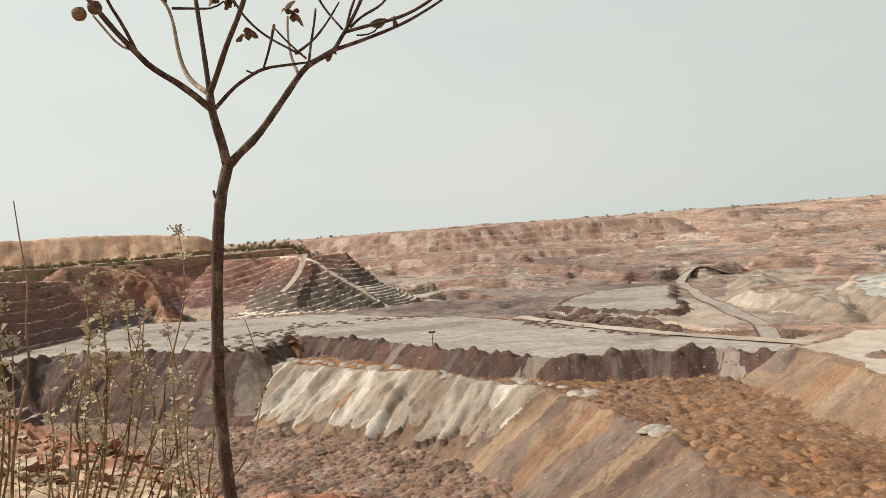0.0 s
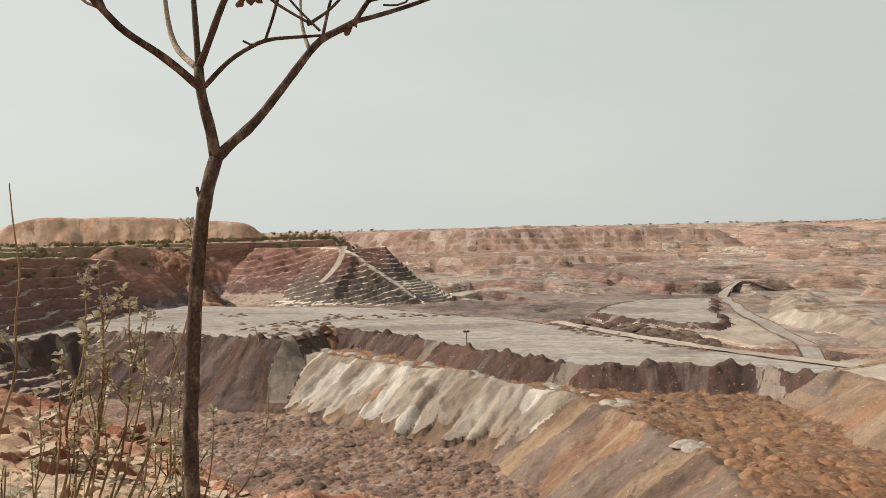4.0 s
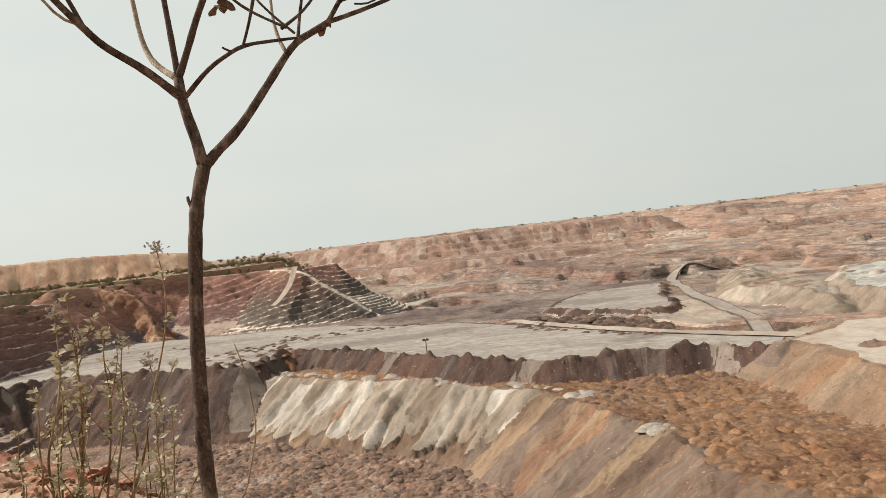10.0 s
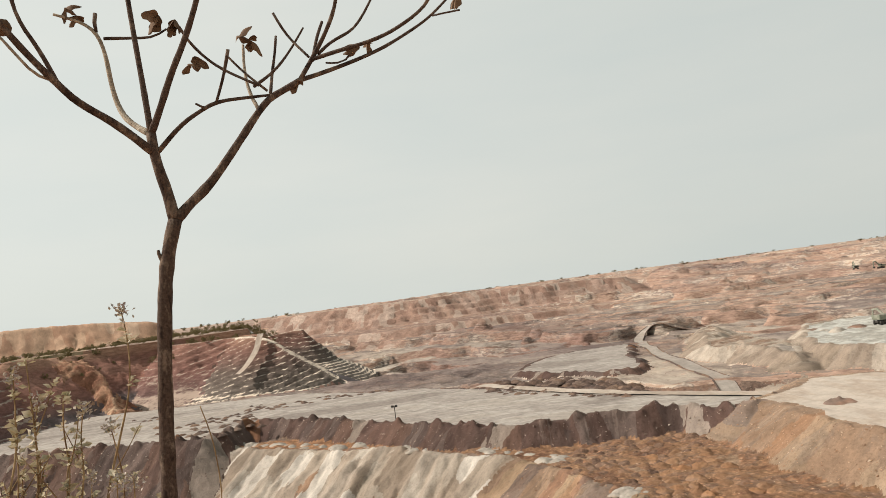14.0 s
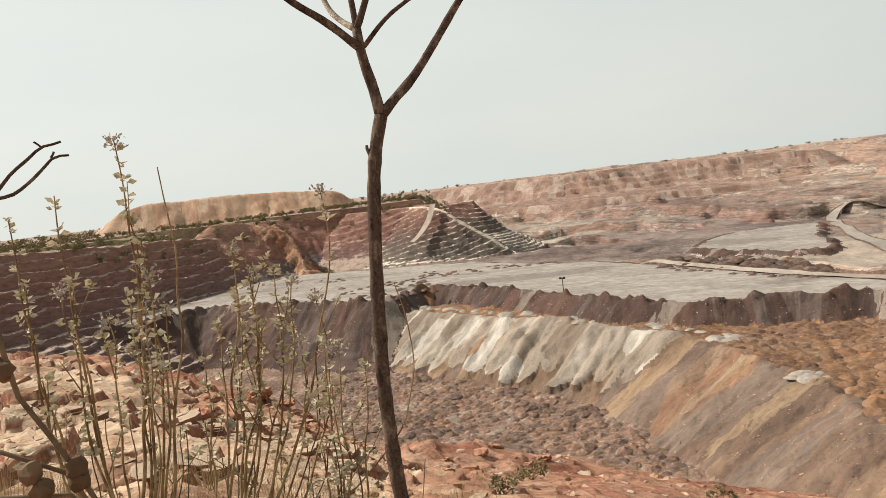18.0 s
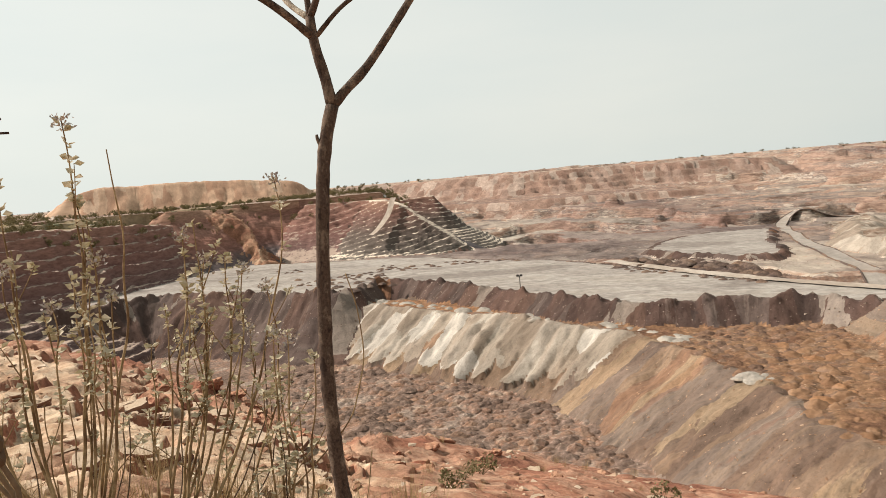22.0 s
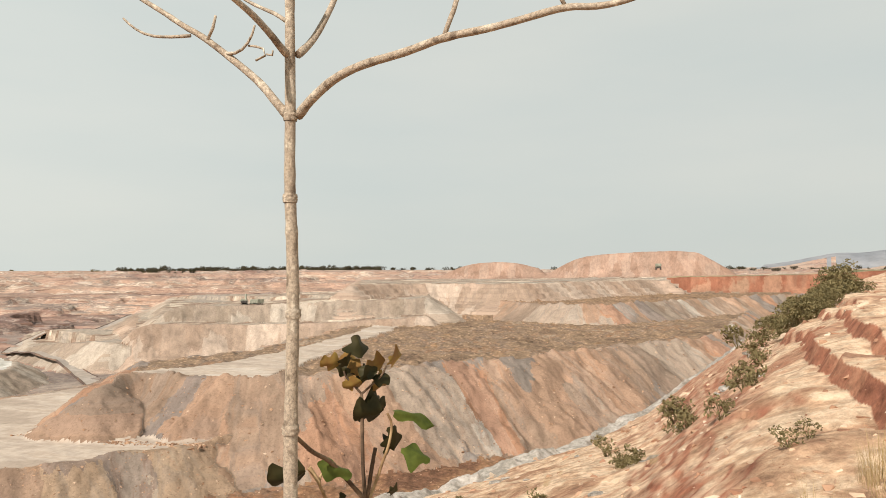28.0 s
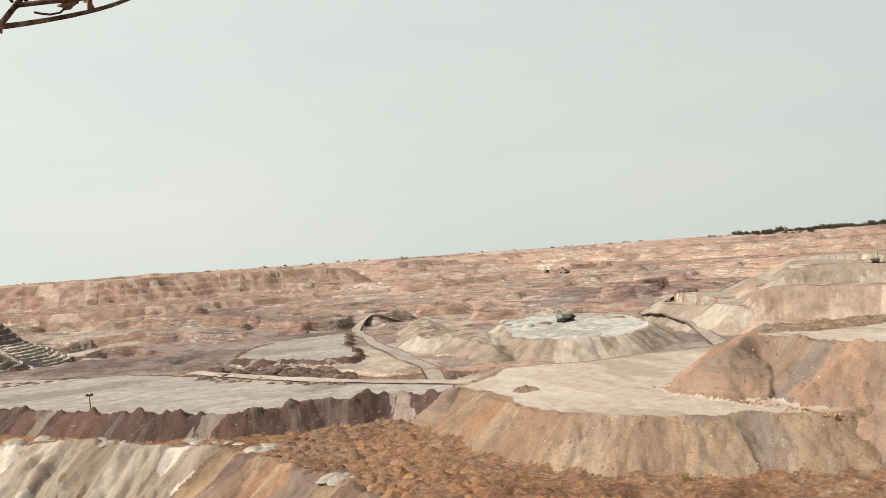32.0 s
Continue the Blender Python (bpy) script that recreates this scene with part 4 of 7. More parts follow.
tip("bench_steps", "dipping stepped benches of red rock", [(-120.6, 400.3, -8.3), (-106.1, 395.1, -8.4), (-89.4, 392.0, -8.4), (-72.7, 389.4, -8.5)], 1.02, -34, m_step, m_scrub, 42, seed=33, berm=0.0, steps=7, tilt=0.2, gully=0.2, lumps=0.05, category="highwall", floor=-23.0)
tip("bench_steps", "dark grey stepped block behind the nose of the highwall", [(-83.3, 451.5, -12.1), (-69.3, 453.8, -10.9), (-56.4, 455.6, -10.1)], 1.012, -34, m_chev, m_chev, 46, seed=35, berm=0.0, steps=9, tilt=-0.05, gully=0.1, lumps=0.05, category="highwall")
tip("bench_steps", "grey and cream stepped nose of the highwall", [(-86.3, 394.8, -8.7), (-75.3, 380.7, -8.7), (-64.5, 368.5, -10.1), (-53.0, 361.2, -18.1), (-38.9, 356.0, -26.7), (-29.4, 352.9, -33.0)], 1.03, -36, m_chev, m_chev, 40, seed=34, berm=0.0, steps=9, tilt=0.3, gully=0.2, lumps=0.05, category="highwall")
tip("clay_slump", "orange clay slump in a hollow of the highwall", [(-168.326, 351.819, -8.286), (-163.407, 358.530, -7.135), (-153.155, 363.024, -9.440), (-143.600, 360.456, -14.622), (-132.683, 351.817, -23.883), (-129.505, 346.601, -28.801)], 1.14, -37, m_slump, m_slump, 40, seed=36, berm=0.0, gully=1.8, lumps=0.9, category="highwall")


# ---- the sheet of ground, cut where one landform meets the next ----
def tongue_at(s):
    return s / 6.0 + 0.3 * fn_b(s / 11, s * 0 + 4, 2)


def white_run(s, total):
    """How far down the bench face each tongue of clay has slid, in metres."""
    q = tongue_at(s)
    c, f = np.floor(q), q - np.floor(q)
    own = np.sin(c * 12.9898) * 43758.5453
    own = own - np.floor(own)
    bulge = 1 - (2 * f - 1) ** 2
    run = (21.5 - 6.5 * s / total) * (0.74 + 0.26 * np.sqrt(bulge)) + 6.0 * (own - 0.6)
    return run * np.clip((total - s) / 2.5, 0, 1) ** 0.5 * np.clip(s / 4, 0.3, 1), bulge * (0.35 + 0.65 * own)


STONES = []


def scatter_stones(X, Y, Z, own, flat, D):
    """Loose stones and clods on rubbly ground, noted for later."""
    rng = np.random.RandomState(5)
    names = [l["name"] for l in LAND]
    for who, tops, count, lo, hi in ((-1, 0, 14000, 0.3, 1.1), ("heap_bench", 2, 8000, 0.22, 0.9), ("cream_pad_tip", 0, 5000, 0.22, 0.8),
                                     ("upper_bench", 2, 7000, 0.3, 1.1), ("grey_bench", 0, 3000, 0.3, 0.9)):
        m = (own == (who if who == -1 else names.index(who))) & (D > 66) & (D < 330)
        if tops == 0 and who != -1:
            m &= ~flat
        i, j = np.nonzero(m)
        w = D[i, j] * (D[i, j] < 260)
        if w.sum() == 0:
            continue
        k = rng.choice(len(i), count, p=w / w.sum())
        size = lo + (hi - lo) * rng.rand(count) ** 3
        STONES.append((who, np.stack([X[i[k], j[k]], Y[i[k], j[k]], Z[i[k], j[k]]], -1), size))


def build_land():
    clay_len = float(np.hypot(*np.diff(np.array(BENCH_CREST[:8]), axis=0).T).sum()) - 3.0
    az_a = np.arange(-47, 112.01, 0.14)
    groups = [(az_a, np.r_[np.geomspace(24.4, 70, 50), np.linspace(70.6, 330, 440), np.linspace(330.8, 470, 170)]),
              (az_a[::2], np.r_[470, np.linspace(473, 800, 130), np.geomspace(806, 1600, 110), np.geomspace(1640, 4700, 26)])]
    pieces = {}
    for g, (az, dist) in enumerate(groups):
        A, D = np.meshgrid(az, dist, indexing="ij")
        X, Y = D * np.sin(np.radians(A)), D * np.cos(np.radians(A))
        Z = ground_height(A, D)
        own = np.full(Z.shape, -1)
        U, V = X.copy(), Y.copy()
        flat = np.zeros(Z.shape, dtype=bool)
        for n, spec in enumerate(LAND):
            r = spec["ring"]
            reach = (r[:, 2].max() - spec["base"]) / math.tan(radians(spec["slope"])) * 1.6 + 6
            m = (X > r[:, 0].min() - reach) & (X < r[:, 0].max() + reach) & (Y > r[:, 1].min() - reach) & (Y < r[:, 1].max() + reach) & (D > rim_edge(A) + 2)
            if not m.any():
                continue
            z, s, d = landform(spec, X[m], Y[m])
            white = np.zeros(z.shape, dtype=bool)
            if spec["cover"] == "strip":
                ds, _, _ = around(np.array([(a_, b_, 0.0) for a_, b_ in STRIP]), X[m], Y[m])
                white = (ds + 1.2 * fn_b(X[m] / 6, Y[m] / 6, 3) < 0) & (d < -1.0)
                z = np.where(white, -21.7 + 0.12 * fn_b(X[m] / 5, Y[m] / 5, 2), z)
            elif spec["cover"]:
                w, bulge = white_run(s, clay_len)
                white = (s < clay_len) & (d > -1.0) & (d < w)
                z = z + np.where(white, 0.25 + 1.0 * bulge * np.clip(d / 3 + 0.3, 0, 1) + 0.2 * fn_a(s / 2.5, d / 12, 3), 0)
            win = z > Z[m]
            idx = np.nonzero(m)
            idx = (idx[0][win], idx[1][win])
            Z[idx] = z[win]
            own[idx] = np.where(white[win], 1000 + n, n)
            U[idx], V[idx] = s[win], d[win] * 1.2
            flat[idx] = (d[win] < -2.0) & ~white[win]
        if g == 0:
            scatter_stones(X, Y, Z, own, flat, D)
        code = own * 2 + flat
        q = quads(len(az), len(dist), False)
        cq = code.ravel()[q[:, 0]]
        P = np.stack([X, Y, Z], -1).reshape(-1, 3)
        T = np.stack([U, V], -1).reshape(-1, 2)
        far_row = (D > np.interp(A, [-12, 8, 20], [288, 270, 224])).ravel()[q[:, 0]]
        rim_row = (D < rim_edge(A) + 14).ravel()[q[:, 0]]
        for c in np.unique(cq):
            f = q[cq == c]
            if c < 0:
                fr, nr = far_row[cq == c], rim_row[cq == c]
                for tag, sel in ((-1, f[~fr & ~nr]), (-3, f[fr & ~nr]), (-5, f[nr])):
                    if len(sel):
                        pieces.setdefault(tag, []).append((P, T, sel))
            else:
                pieces.setdefault(int(c), []).append((P, T, f))
    tops = {}
    for c, chunk in sorted(pieces.items()):
        vs, ts, fs, off = [], [], [], 0
        for P, T, f in chunk:
            used, inv = np.unique(f, return_inverse=True)
            vs.append(P[used])
            ts.append(T[used])
            fs.append(inv.reshape(f.shape) + off)
            off += len(used)
        v, t, f = np.vstack(vs), np.vstack(ts), np.vstack(fs)
        if len(f) < 6:
            continue
        if c < 0:
            nm, mt, lb = {-1: ("pit_floor", m_heap_dk, "grey-brown rubbly floor of the open pit"), -3: ("far_ground", m_far, "terraced orange, grey and white mine slopes up to the plain"),
                          -5: ("ground", m_rim, "eroded buff and red edge of the pit rim")}[c]
            tagged(mesh_ob(nm, v, f, mt), lb, "ground", "", "structure")
            continue
        n, is_flat = (c // 2) % 1000, c % 2
        white = c // 2 >= 1000
        key = (n, white)
        spec = LAND[n]
        if key not in tops:
            if white and spec["cover"] == "strip":
                tops[key] = thing("graded_strip", "pale graded strip across the upper bench", "haul road")
            elif white:
                tops[key] = thing("white_clay_tip", "white and grey clay tipped in overlapping tongues over the bench edge", "spoil dump")
            else:
                tops[key] = thing(spec["name"], spec["label"], spec["category"])
        if white and spec["cover"] == "clay":
            which = np.floor(tongue_at(t[:, 0][f].mean(1)) + 1e-6)
            for c_ in np.unique(which):
                used, inv = np.unique(f[which == c_], return_inverse=True)
                mesh_ob("tongue", v[used], inv.reshape(-1, 4), m_white, tops[key], uvs=t[used])
            continue
        mesh_ob("flat_top" if is_flat else "face", v, f, m_pad if white else spec["top"] if is_flat else spec["face"], tops[key], uvs=t)


def rim_sheet(name, az, dist, label):
    A, D = np.meshgrid(az, dist, indexing="ij")
    v = np.stack([D * np.sin(np.radians(A)), D * np.cos(np.radians(A)), ground_height(A, D)], -1).reshape(-1, 3)
    tagged(mesh_ob(name, v, quads(len(az), len(dist), False), m_rim), label, "ground", "", "structure")


build_land()
d_rim = np.r_[0.02, np.geomspace(0.5, 3.0, 30)[:-1], np.geomspace(3.0, 24.4, 300)]
rim_sheet("ground", np.arange(-48, 112.01, 0.2), d_rim, "sunlit red and buff rocky ground on the pit rim")
rim_sheet("ground", np.arange(112, 312.1, 2.0), np.r_[d_rim[::6], np.geomspace(25, 4700, 60)], "bare buff ground behind the rim")


# ---- scattered stones ----
def hull_rock(seed, flat=0.6, n=14):
    rng = random.Random(seed)
    bm = bmesh.new()
    for _ in range(n):
        v = Vector((rng.uniform(-1, 1), rng.uniform(-1, 1), rng.uniform(-1, 1)))
        m = max(abs(v.x), abs(v.y), abs(v.z))
        v = v / (m ** 0.6 + 1e-6) * rng.uniform(0.75, 1.0)
        bm.verts.new((v.x * 0.5, v.y * 0.5, v.z * 0.5 * flat))
    res = bmesh.ops.convex_hull(bm, input=bm.verts)
    bmesh.ops.delete(bm, geom=[g for g in res["geom_interior"] if isinstance(g, bmesh.types.BMVert)], context="VERTS")
    bmesh.ops.triangulate(bm, faces=bm.faces)
    return bm


def joined(name, label, category, protos, places, sizes, material, seed=1, sink=0.2, tall=None, parent=None):
    """Many alike small things as one object of kind stuff; protos: (verts, triangles) arrays."""
    rng = np.random.RandomState(seed)
    vs, fs, off = [], [], 0
    which = rng.randint(0, len(protos), len(places))
    turn = rng.rand(len(places)) * 6.283
    for k, (pv, pf) in enumerate(protos):
        sel = np.nonzero(which == k)[0]
        if not len(sel):
            continue
        c, sn = np.cos(turn[sel])[:, None], np.sin(turn[sel])[:, None]
        sz = sizes[sel][:, None]
        x = (pv[None, :, 0] * c - pv[None, :, 1] * sn) * sz + places[sel][:, 0:1]
        y = (pv[None, :, 0] * sn + pv[None, :, 1] * c) * sz + places[sel][:, 1:2]
        z = (pv[None, :, 2] - sink) * sz * (1 if tall is None else tall) + places[sel][:, 2:3]
        vs.append(np.stack([x, y, z], -1).reshape(-1, 3))
        fs.append((pf[None] + (np.arange(len(sel)) * len(pv))[:, None, None] + off).reshape(-1, 3))
        off += len(sel) * len(pv)
    ob = mesh_ob(name, np.vstack(vs), np.vstack(fs), material, parent, smooth=False)
    return tagged(ob, label, category, "", "stuff")


def arrays(bm):
    bm.verts.index_update()
    v = np.array([tuple(x.co) for x in bm.verts])
    f = np.array([[x.index for x in fc.verts] for fc in bm.faces])
    bm.free()
    return v, f


stone_protos = [arrays(hull_rock(50 + k, 0.7, 8)) for k in range(6)]
def stone_material(name, stops):
    m, nt, b = shader(name)
    geo = nt.nodes.new("ShaderNodeNewGeometry")
    col = ramp(nt, stops)
    nt.links.new(geo.outputs["Random Per Island"], col.inputs[0])
    co = nt.nodes.new("ShaderNodeTexCoord").outputs["Object"]
    g = noise_of(nt, co, 4.0, 4.0, 0.7)
    gr = ramp(nt, [(0.3, (0.7, 0.7, 0.7)), (0.65, (1.15, 1.15, 1.15))])
    nt.links.new(g.outputs[0], gr.inputs[0])
    nt.links.new(mix(nt, 1.0, col.outputs[0], gr.outputs[0], "MULTIPLY"), b.inputs["Base Color"])
    return m


m_stone = stone_material("mixed_stone", [(0.0, (0.13, 0.095, 0.075)), (0.4, (0.27, 0.20, 0.155)), (0.7, (0.36, 0.28, 0.22)), (1.0, (0.48, 0.40, 0.33))])
m_clod = stone_material("orange_clods", [(0.0, (0.19, 0.11, 0.07)), (0.4, (0.34, 0.205, 0.125)), (0.75, (0.43, 0.28, 0.18)), (1.0, (0.50, 0.39, 0.29))])
for who, at, size in STONES:
    joined("loose_stones", "loose stones and clods on the rubbly slopes", "stones", stone_protos, at, size, m_clod if who in ("heap_bench", "cream_pad_tip", "upper_bench") else m_stone, 7)


FOOT = [(107.5, 121.9), (106.8, 114.8), (106.4, 106.8), (106.7, 100.3), (107.9, 92.6), (108.8, 87.7), (110.4, 82.6)]
rng_f = np.random.RandomState(77)
at_f = rng_f.rand(420) ** 1.0 * (len(FOOT) - 1.001)
foot_p = np.array(FOOT)[at_f.astype(int)] + (np.array(FOOT)[at_f.astype(int) + 1] - np.array(FOOT)[at_f.astype(int)]) * (at_f % 1)[:, None] + rng_f.normal(0, 1.0, (420, 2))
joined("rubble", "rubble fallen to the foot of the upper bench", "stones", stone_protos, np.c_[foot_p, np.full(420, -30.9)], 0.35 + 1.7 * rng_f.rand(420) ** 2.5, m_clod, 9)


# ---- dumped heaps ----
def heap_mesh(seed, material):
    """One truckload: a slumped mound with a rough skin."""
    n, m = 22, 11
    a, r = np.meshgrid(np.linspace(0, 2 * np.pi, n, endpoint=False), np.linspace(0, 1, m), indexing="ij")
    wob = 1 + 0.18 * fn_a(np.cos(a) * 1.3 + seed * 4, np.sin(a) * 1.3 + seed, 2)
    x, y = np.cos(a) * r * 0.5 * wob, np.sin(a) * r * 0.5 * wob * 0.9
    z = 0.30 * (1 - r ** 2) ** 1.1 + 0.075 * fn_b(x * 7 + seed * 3, y * 7, 4) * (1 - 0.6 * r) - 0.05 * (r > 0.95)
    v = np.stack([x, y, z], -1).reshape(-1, 3)
    i = np.arange(n * m).reshape(n, m)
    j = np.roll(i, -1, axis=0)
    q = np.stack([i[:, :-1], i[:, 1:], j[:, 1:], j[:, :-1]], -1).reshape(-1, 4)
    me = mesh_ob("spoil_heap", v, q, material)
    data = me.data
    bpy.data.objects.remove(me)
    return data


def in_poly(poly, n, gap, seed):
    """Evenly strewn places inside a plan outline."""
    p = np.array(poly)
    rng = np.random.RandomState(seed)
    ring = np.c_[p, np.zeros(len(p))]
    got = []
    tries = p.min(0) + rng.rand(n * 30, 2) * (p.max(0) - p.min(0))
    d, _, _ = around(ring, tries[:, 0], tries[:, 1])
    for c in tries[d < 0]:
        if not got or (((np.array(got) - c) ** 2).sum(1) > gap * gap).all():
            got.append(c)
            if len(got) >= n:
                break
    return got


def heaps(label, group, places, z, size, materials, seed, sink=0.1, single=True):
    """Truckload heaps: each a thing of its own, or (single=False) joined, where they are too many to pick apart."""
    rng = random.Random(seed)
    datas = [heap_mesh(seed + k, mt) for k, mt in enumerate(materials)]
    if not single:
        protos = []
        for data in datas:
            v = np.empty(len(data.vertices) * 3)
            data.vertices.foreach_get("co", v)
            data.calc_loop_triangles()
            t = np.empty(len(data.loop_triangles) * 3, dtype=np.int32)
            data.loop_triangles.foreach_get("vertices", t)
            protos.append((v.reshape(-1, 3), t.reshape(-1, 3)))
        at = np.array([(x, y, (z(x, y) if callable(z) else z) - sink) for x, y in places])
        ob = joined("spoil_heaps", label, "spoil heaps", protos, at, size * np.array([rng.uniform(0.75, 1.2) for _ in places]), materials[0], seed, 0.0, 0.6)
        ob.data.polygons.foreach_set("use_smooth", np.ones(len(ob.data.polygons), dtype=bool))
        return
    for x, y in places:
        ob = new("spoil_heap", rng.choice(datas))
        k = size * rng.uniform(0.5, 1.35)
        ob.matrix_world = pose(x, y, (z(x, y) if callable(z) else z) - sink, 0, 0, rng.uniform(0, 360)) @ Matrix.Diagonal((k, k * rng.uniform(0.85, 1.15), k * rng.uniform(0.4, 0.75), 1))
        tagged(ob, label, "spoil heap", group)


def gz(x, y):
    return float(ground_height(np.array([math.degrees(math.atan2(x, y))]), np.array([math.hypot(x, y)]))[0])


m_heap_gr = earth("pale_grey_heap_soil", [(0.3, (0.36, 0.32, 0.27)), (0.5, (0.45, 0.41, 0.35)), (0.7, (0.40, 0.33, 0.26))], 0.2, 1.5, 0.6, bumps=0.8, distance=0.4)
m_heap_bk = earth("dark_heap_soil", [(0.3, (0.12, 0.085, 0.07)), (0.5, (0.17, 0.12, 0.095)), (0.7, (0.23, 0.165, 0.125))], 0.2, 1.2, 0.5, bumps=0.8, distance=0.4, tint=True)
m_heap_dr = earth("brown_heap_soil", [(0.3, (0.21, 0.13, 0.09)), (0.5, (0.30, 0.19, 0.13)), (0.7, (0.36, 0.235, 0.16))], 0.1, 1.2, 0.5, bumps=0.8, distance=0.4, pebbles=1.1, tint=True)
ORANGE_FIELD = [(39.6, 124.0), (43.4, 144.9), (58.3, 149.8), (57.3, 126.9), (55.2, 102.7), (60.7, 92.1), (63.2, 82.1), (55.7, 72.6), (47.2, 83.5), (43.7, 88.9), (38.6, 99.7), (38.6, 110.5)]
heaps("orange-brown truckload of dumped soil on the bench", "heaps on the bench", in_poly(ORANGE_FIELD, 290, 2.45, 1), -37.7, 3.5, [m_heap_or] * 6, 11)
ORANGE_EDGE = [(46.1, 116.6), (55.6, 105.2), (66.9, 90.0), (78.3, 78.8), (88.2, 70.1), (77.4, 61.5), (61.6, 71.5), (49.1, 80.9), (44.7, 91.9)]
heaps("orange-brown heaps of dumped soil below the cream flat", "heaps on the bench", in_poly(ORANGE_EDGE, 150, 2.8, 8), -37.75, 3.8, [m_heap_or] * 6, 211, single=False)
DARK_FIELD = [(-70.0, 190.0), (-56.0, 200.0), (-38.0, 194.0), (-13.0, 170.0), (6.0, 150.0), (19.0, 134.0), (14.0, 116.0), (2.7, 112.0), (-16.8, 122.0), (-40.8, 142.0), (-56.0, 153.1), (-73.0, 178.5)]
heaps("grey-brown truckload of dumped rock on the pit floor", "heaps on the pit floor", in_poly(DARK_FIELD, 520, 2.35, 2), gz, 3.3, [m_heap_dk] * 6, 31, single=False)
RUBBLE_FIELD = [(25.6, 155.7), (31.1, 158.2), (61.1, 166.3), (73.6, 167.0), (67.3, 153.3), (49.1, 141.4), (36.2, 125.9), (31.6, 135.9)]
heaps("dark crumbly mound of dumped soil", "rubble on the bench", in_poly(RUBBLE_FIELD, 130, 2.6, 3), -37.7, 3.6, [m_heap_dr] * 5, 41, single=False)
ROW_FIELD = [(-55.4, 231.1), (-14.7, 198.7), (8.8, 179.6), (23.9, 160.2), (30.4, 149.5), (32.0, 156.4), (25.0, 167.0), (9.2, 185.2), (-15.0, 204.6), (-54.7, 236.4)]
heaps("pale grey rounded truckload heap along the bench", "heaps along the bench", in_poly(ROW_FIELD, 60, 2.8, 4), -37.6, 4.2, [m_heap_gr] * 4, 51)
for k, (poly, n) in enumerate((
        ([(-86.5, 266.4), (-67.8, 268.1), (-59.4, 272.0), (-38.9, 244.2), (-37.4, 233.6), (-56.4, 223.0), (-80.9, 248.1)], 46),
        ([(-65.8, 292.7), (-44.9, 286.4), (-27.4, 288.3), (-5.1, 281.6), (-4.0, 273.3), (-26.4, 275.4), (-42.6, 270.3), (-57.0, 269.9)], 40),
        ([(25.4, 242.9), (33.0, 242.8), (45.8, 214.8), (59.6, 193.7), (58.4, 190.1), (44.4, 208.4), (27.7, 231.6)], 34),
        ([(-108.0, 299.9), (-98.4, 297.8), (-90.7, 288.4), (-93.5, 282.4)], 5))):
    heaps("dark heap of tipped soil on the grey flat", "heaps on the grey flat", in_poly(poly, n, 1.8, 60 + k), -33.1, 3.4, [m_heap_bk] * 4, 70 + 5 * k, single=False)
FAR_DARK = [(32.9, 271.1), (55.7, 258.1), (67.9, 231.1), (69.8, 205.1), (61.0, 208.8), (46.6, 235.2), (32.5, 253.5)]
heaps("dark hummock of tipped soil beyond the grey flat", "hummocks beyond the flat", in_poly(FAR_DARK, 60, 3.0, 5), -34.6, 5.0, [m_heap_bk] * 4, 91, single=False)
heaps("small brown heap alone on the cream flat", "heap on the cream flat", [(83.9, 139.7)], -31.1, 4.6, [m_heap_dk], 95)
UPPER_FIELD = [(150.1, 69.2), (139.9, 83.8), (158.9, 95.1), (219.6, 101.0), (295.9, 109.6), (334.5, 59.2), (355.0, 5.6), (268.7, -1.9), (229.3, 23.7), (181.9, 46.1), (168.3, 61.2)]
heaps("brown slumped truckload heap on the upper bench", "heaps on the upper bench", [c for c in in_poly(UPPER_FIELD, 190, 3.8, 6) if around(np.array([(a_, b_, 0.0) for a_, b_ in STRIP]), np.array([c[0]]), np.array([c[1]]))[0][0] > 2.2], -22.4, 5.0, [m_heap_up] * 6, 111, single=False)
pale = [(33.4, 125.3), (35.3, 126.3), (35.8, 124.1), (37.7, 125.8), (38.1, 123.3), (34.7, 122.7)]
heaps("pale grey stone heap on the bench", "pale stone heap", pale, -37.5, 3.6, [m_heap_gr], 121)
heaps("rough pale clay heap on the round mound", "heaps on the clay mound", [(145.8, 251.5), (145.2, 244.0), (145.9, 237.2), (151.1, 239.1), (155.1, 240.6), (181.7, 240.0), (183.8, 232.4), (153.3, 267.7)], -29.5, 6.5, [m_heap_gr, m_heap_dk, m_heap_gr], 131)

# ---- haul roads and graded strips ----
def land_z(x, y):
    """Height of the finished land at a place."""
    z = gz(x, y)
    for spec in LAND:
        r = spec["ring"]
        if r[:, 0].min() - 60 < x < r[:, 0].max() + 60 and r[:, 1].min() - 60 < y < r[:, 1].max() + 60:
            z = max(z, float(landform(spec, np.array([x]), np.array([y]))[0][0]))
    return z


def graded(points, lift, keep=3):
    """A line over the land, smoothed as a grader would."""
    p, _, _ = resampled([(x, y, 0.0) for x, y in points], 6.0)
    z = np.array([land_z(x, y) for x, y in p[:, :2]])
    for _ in range(keep):
        z = np.maximum(z, (np.r_[z[0], z[:-1]] + z + np.r_[z[1:], z[-1]]) / 3)
    return [(x, y, h + lift) for (x, y), h in zip(p[:, :2], z)]


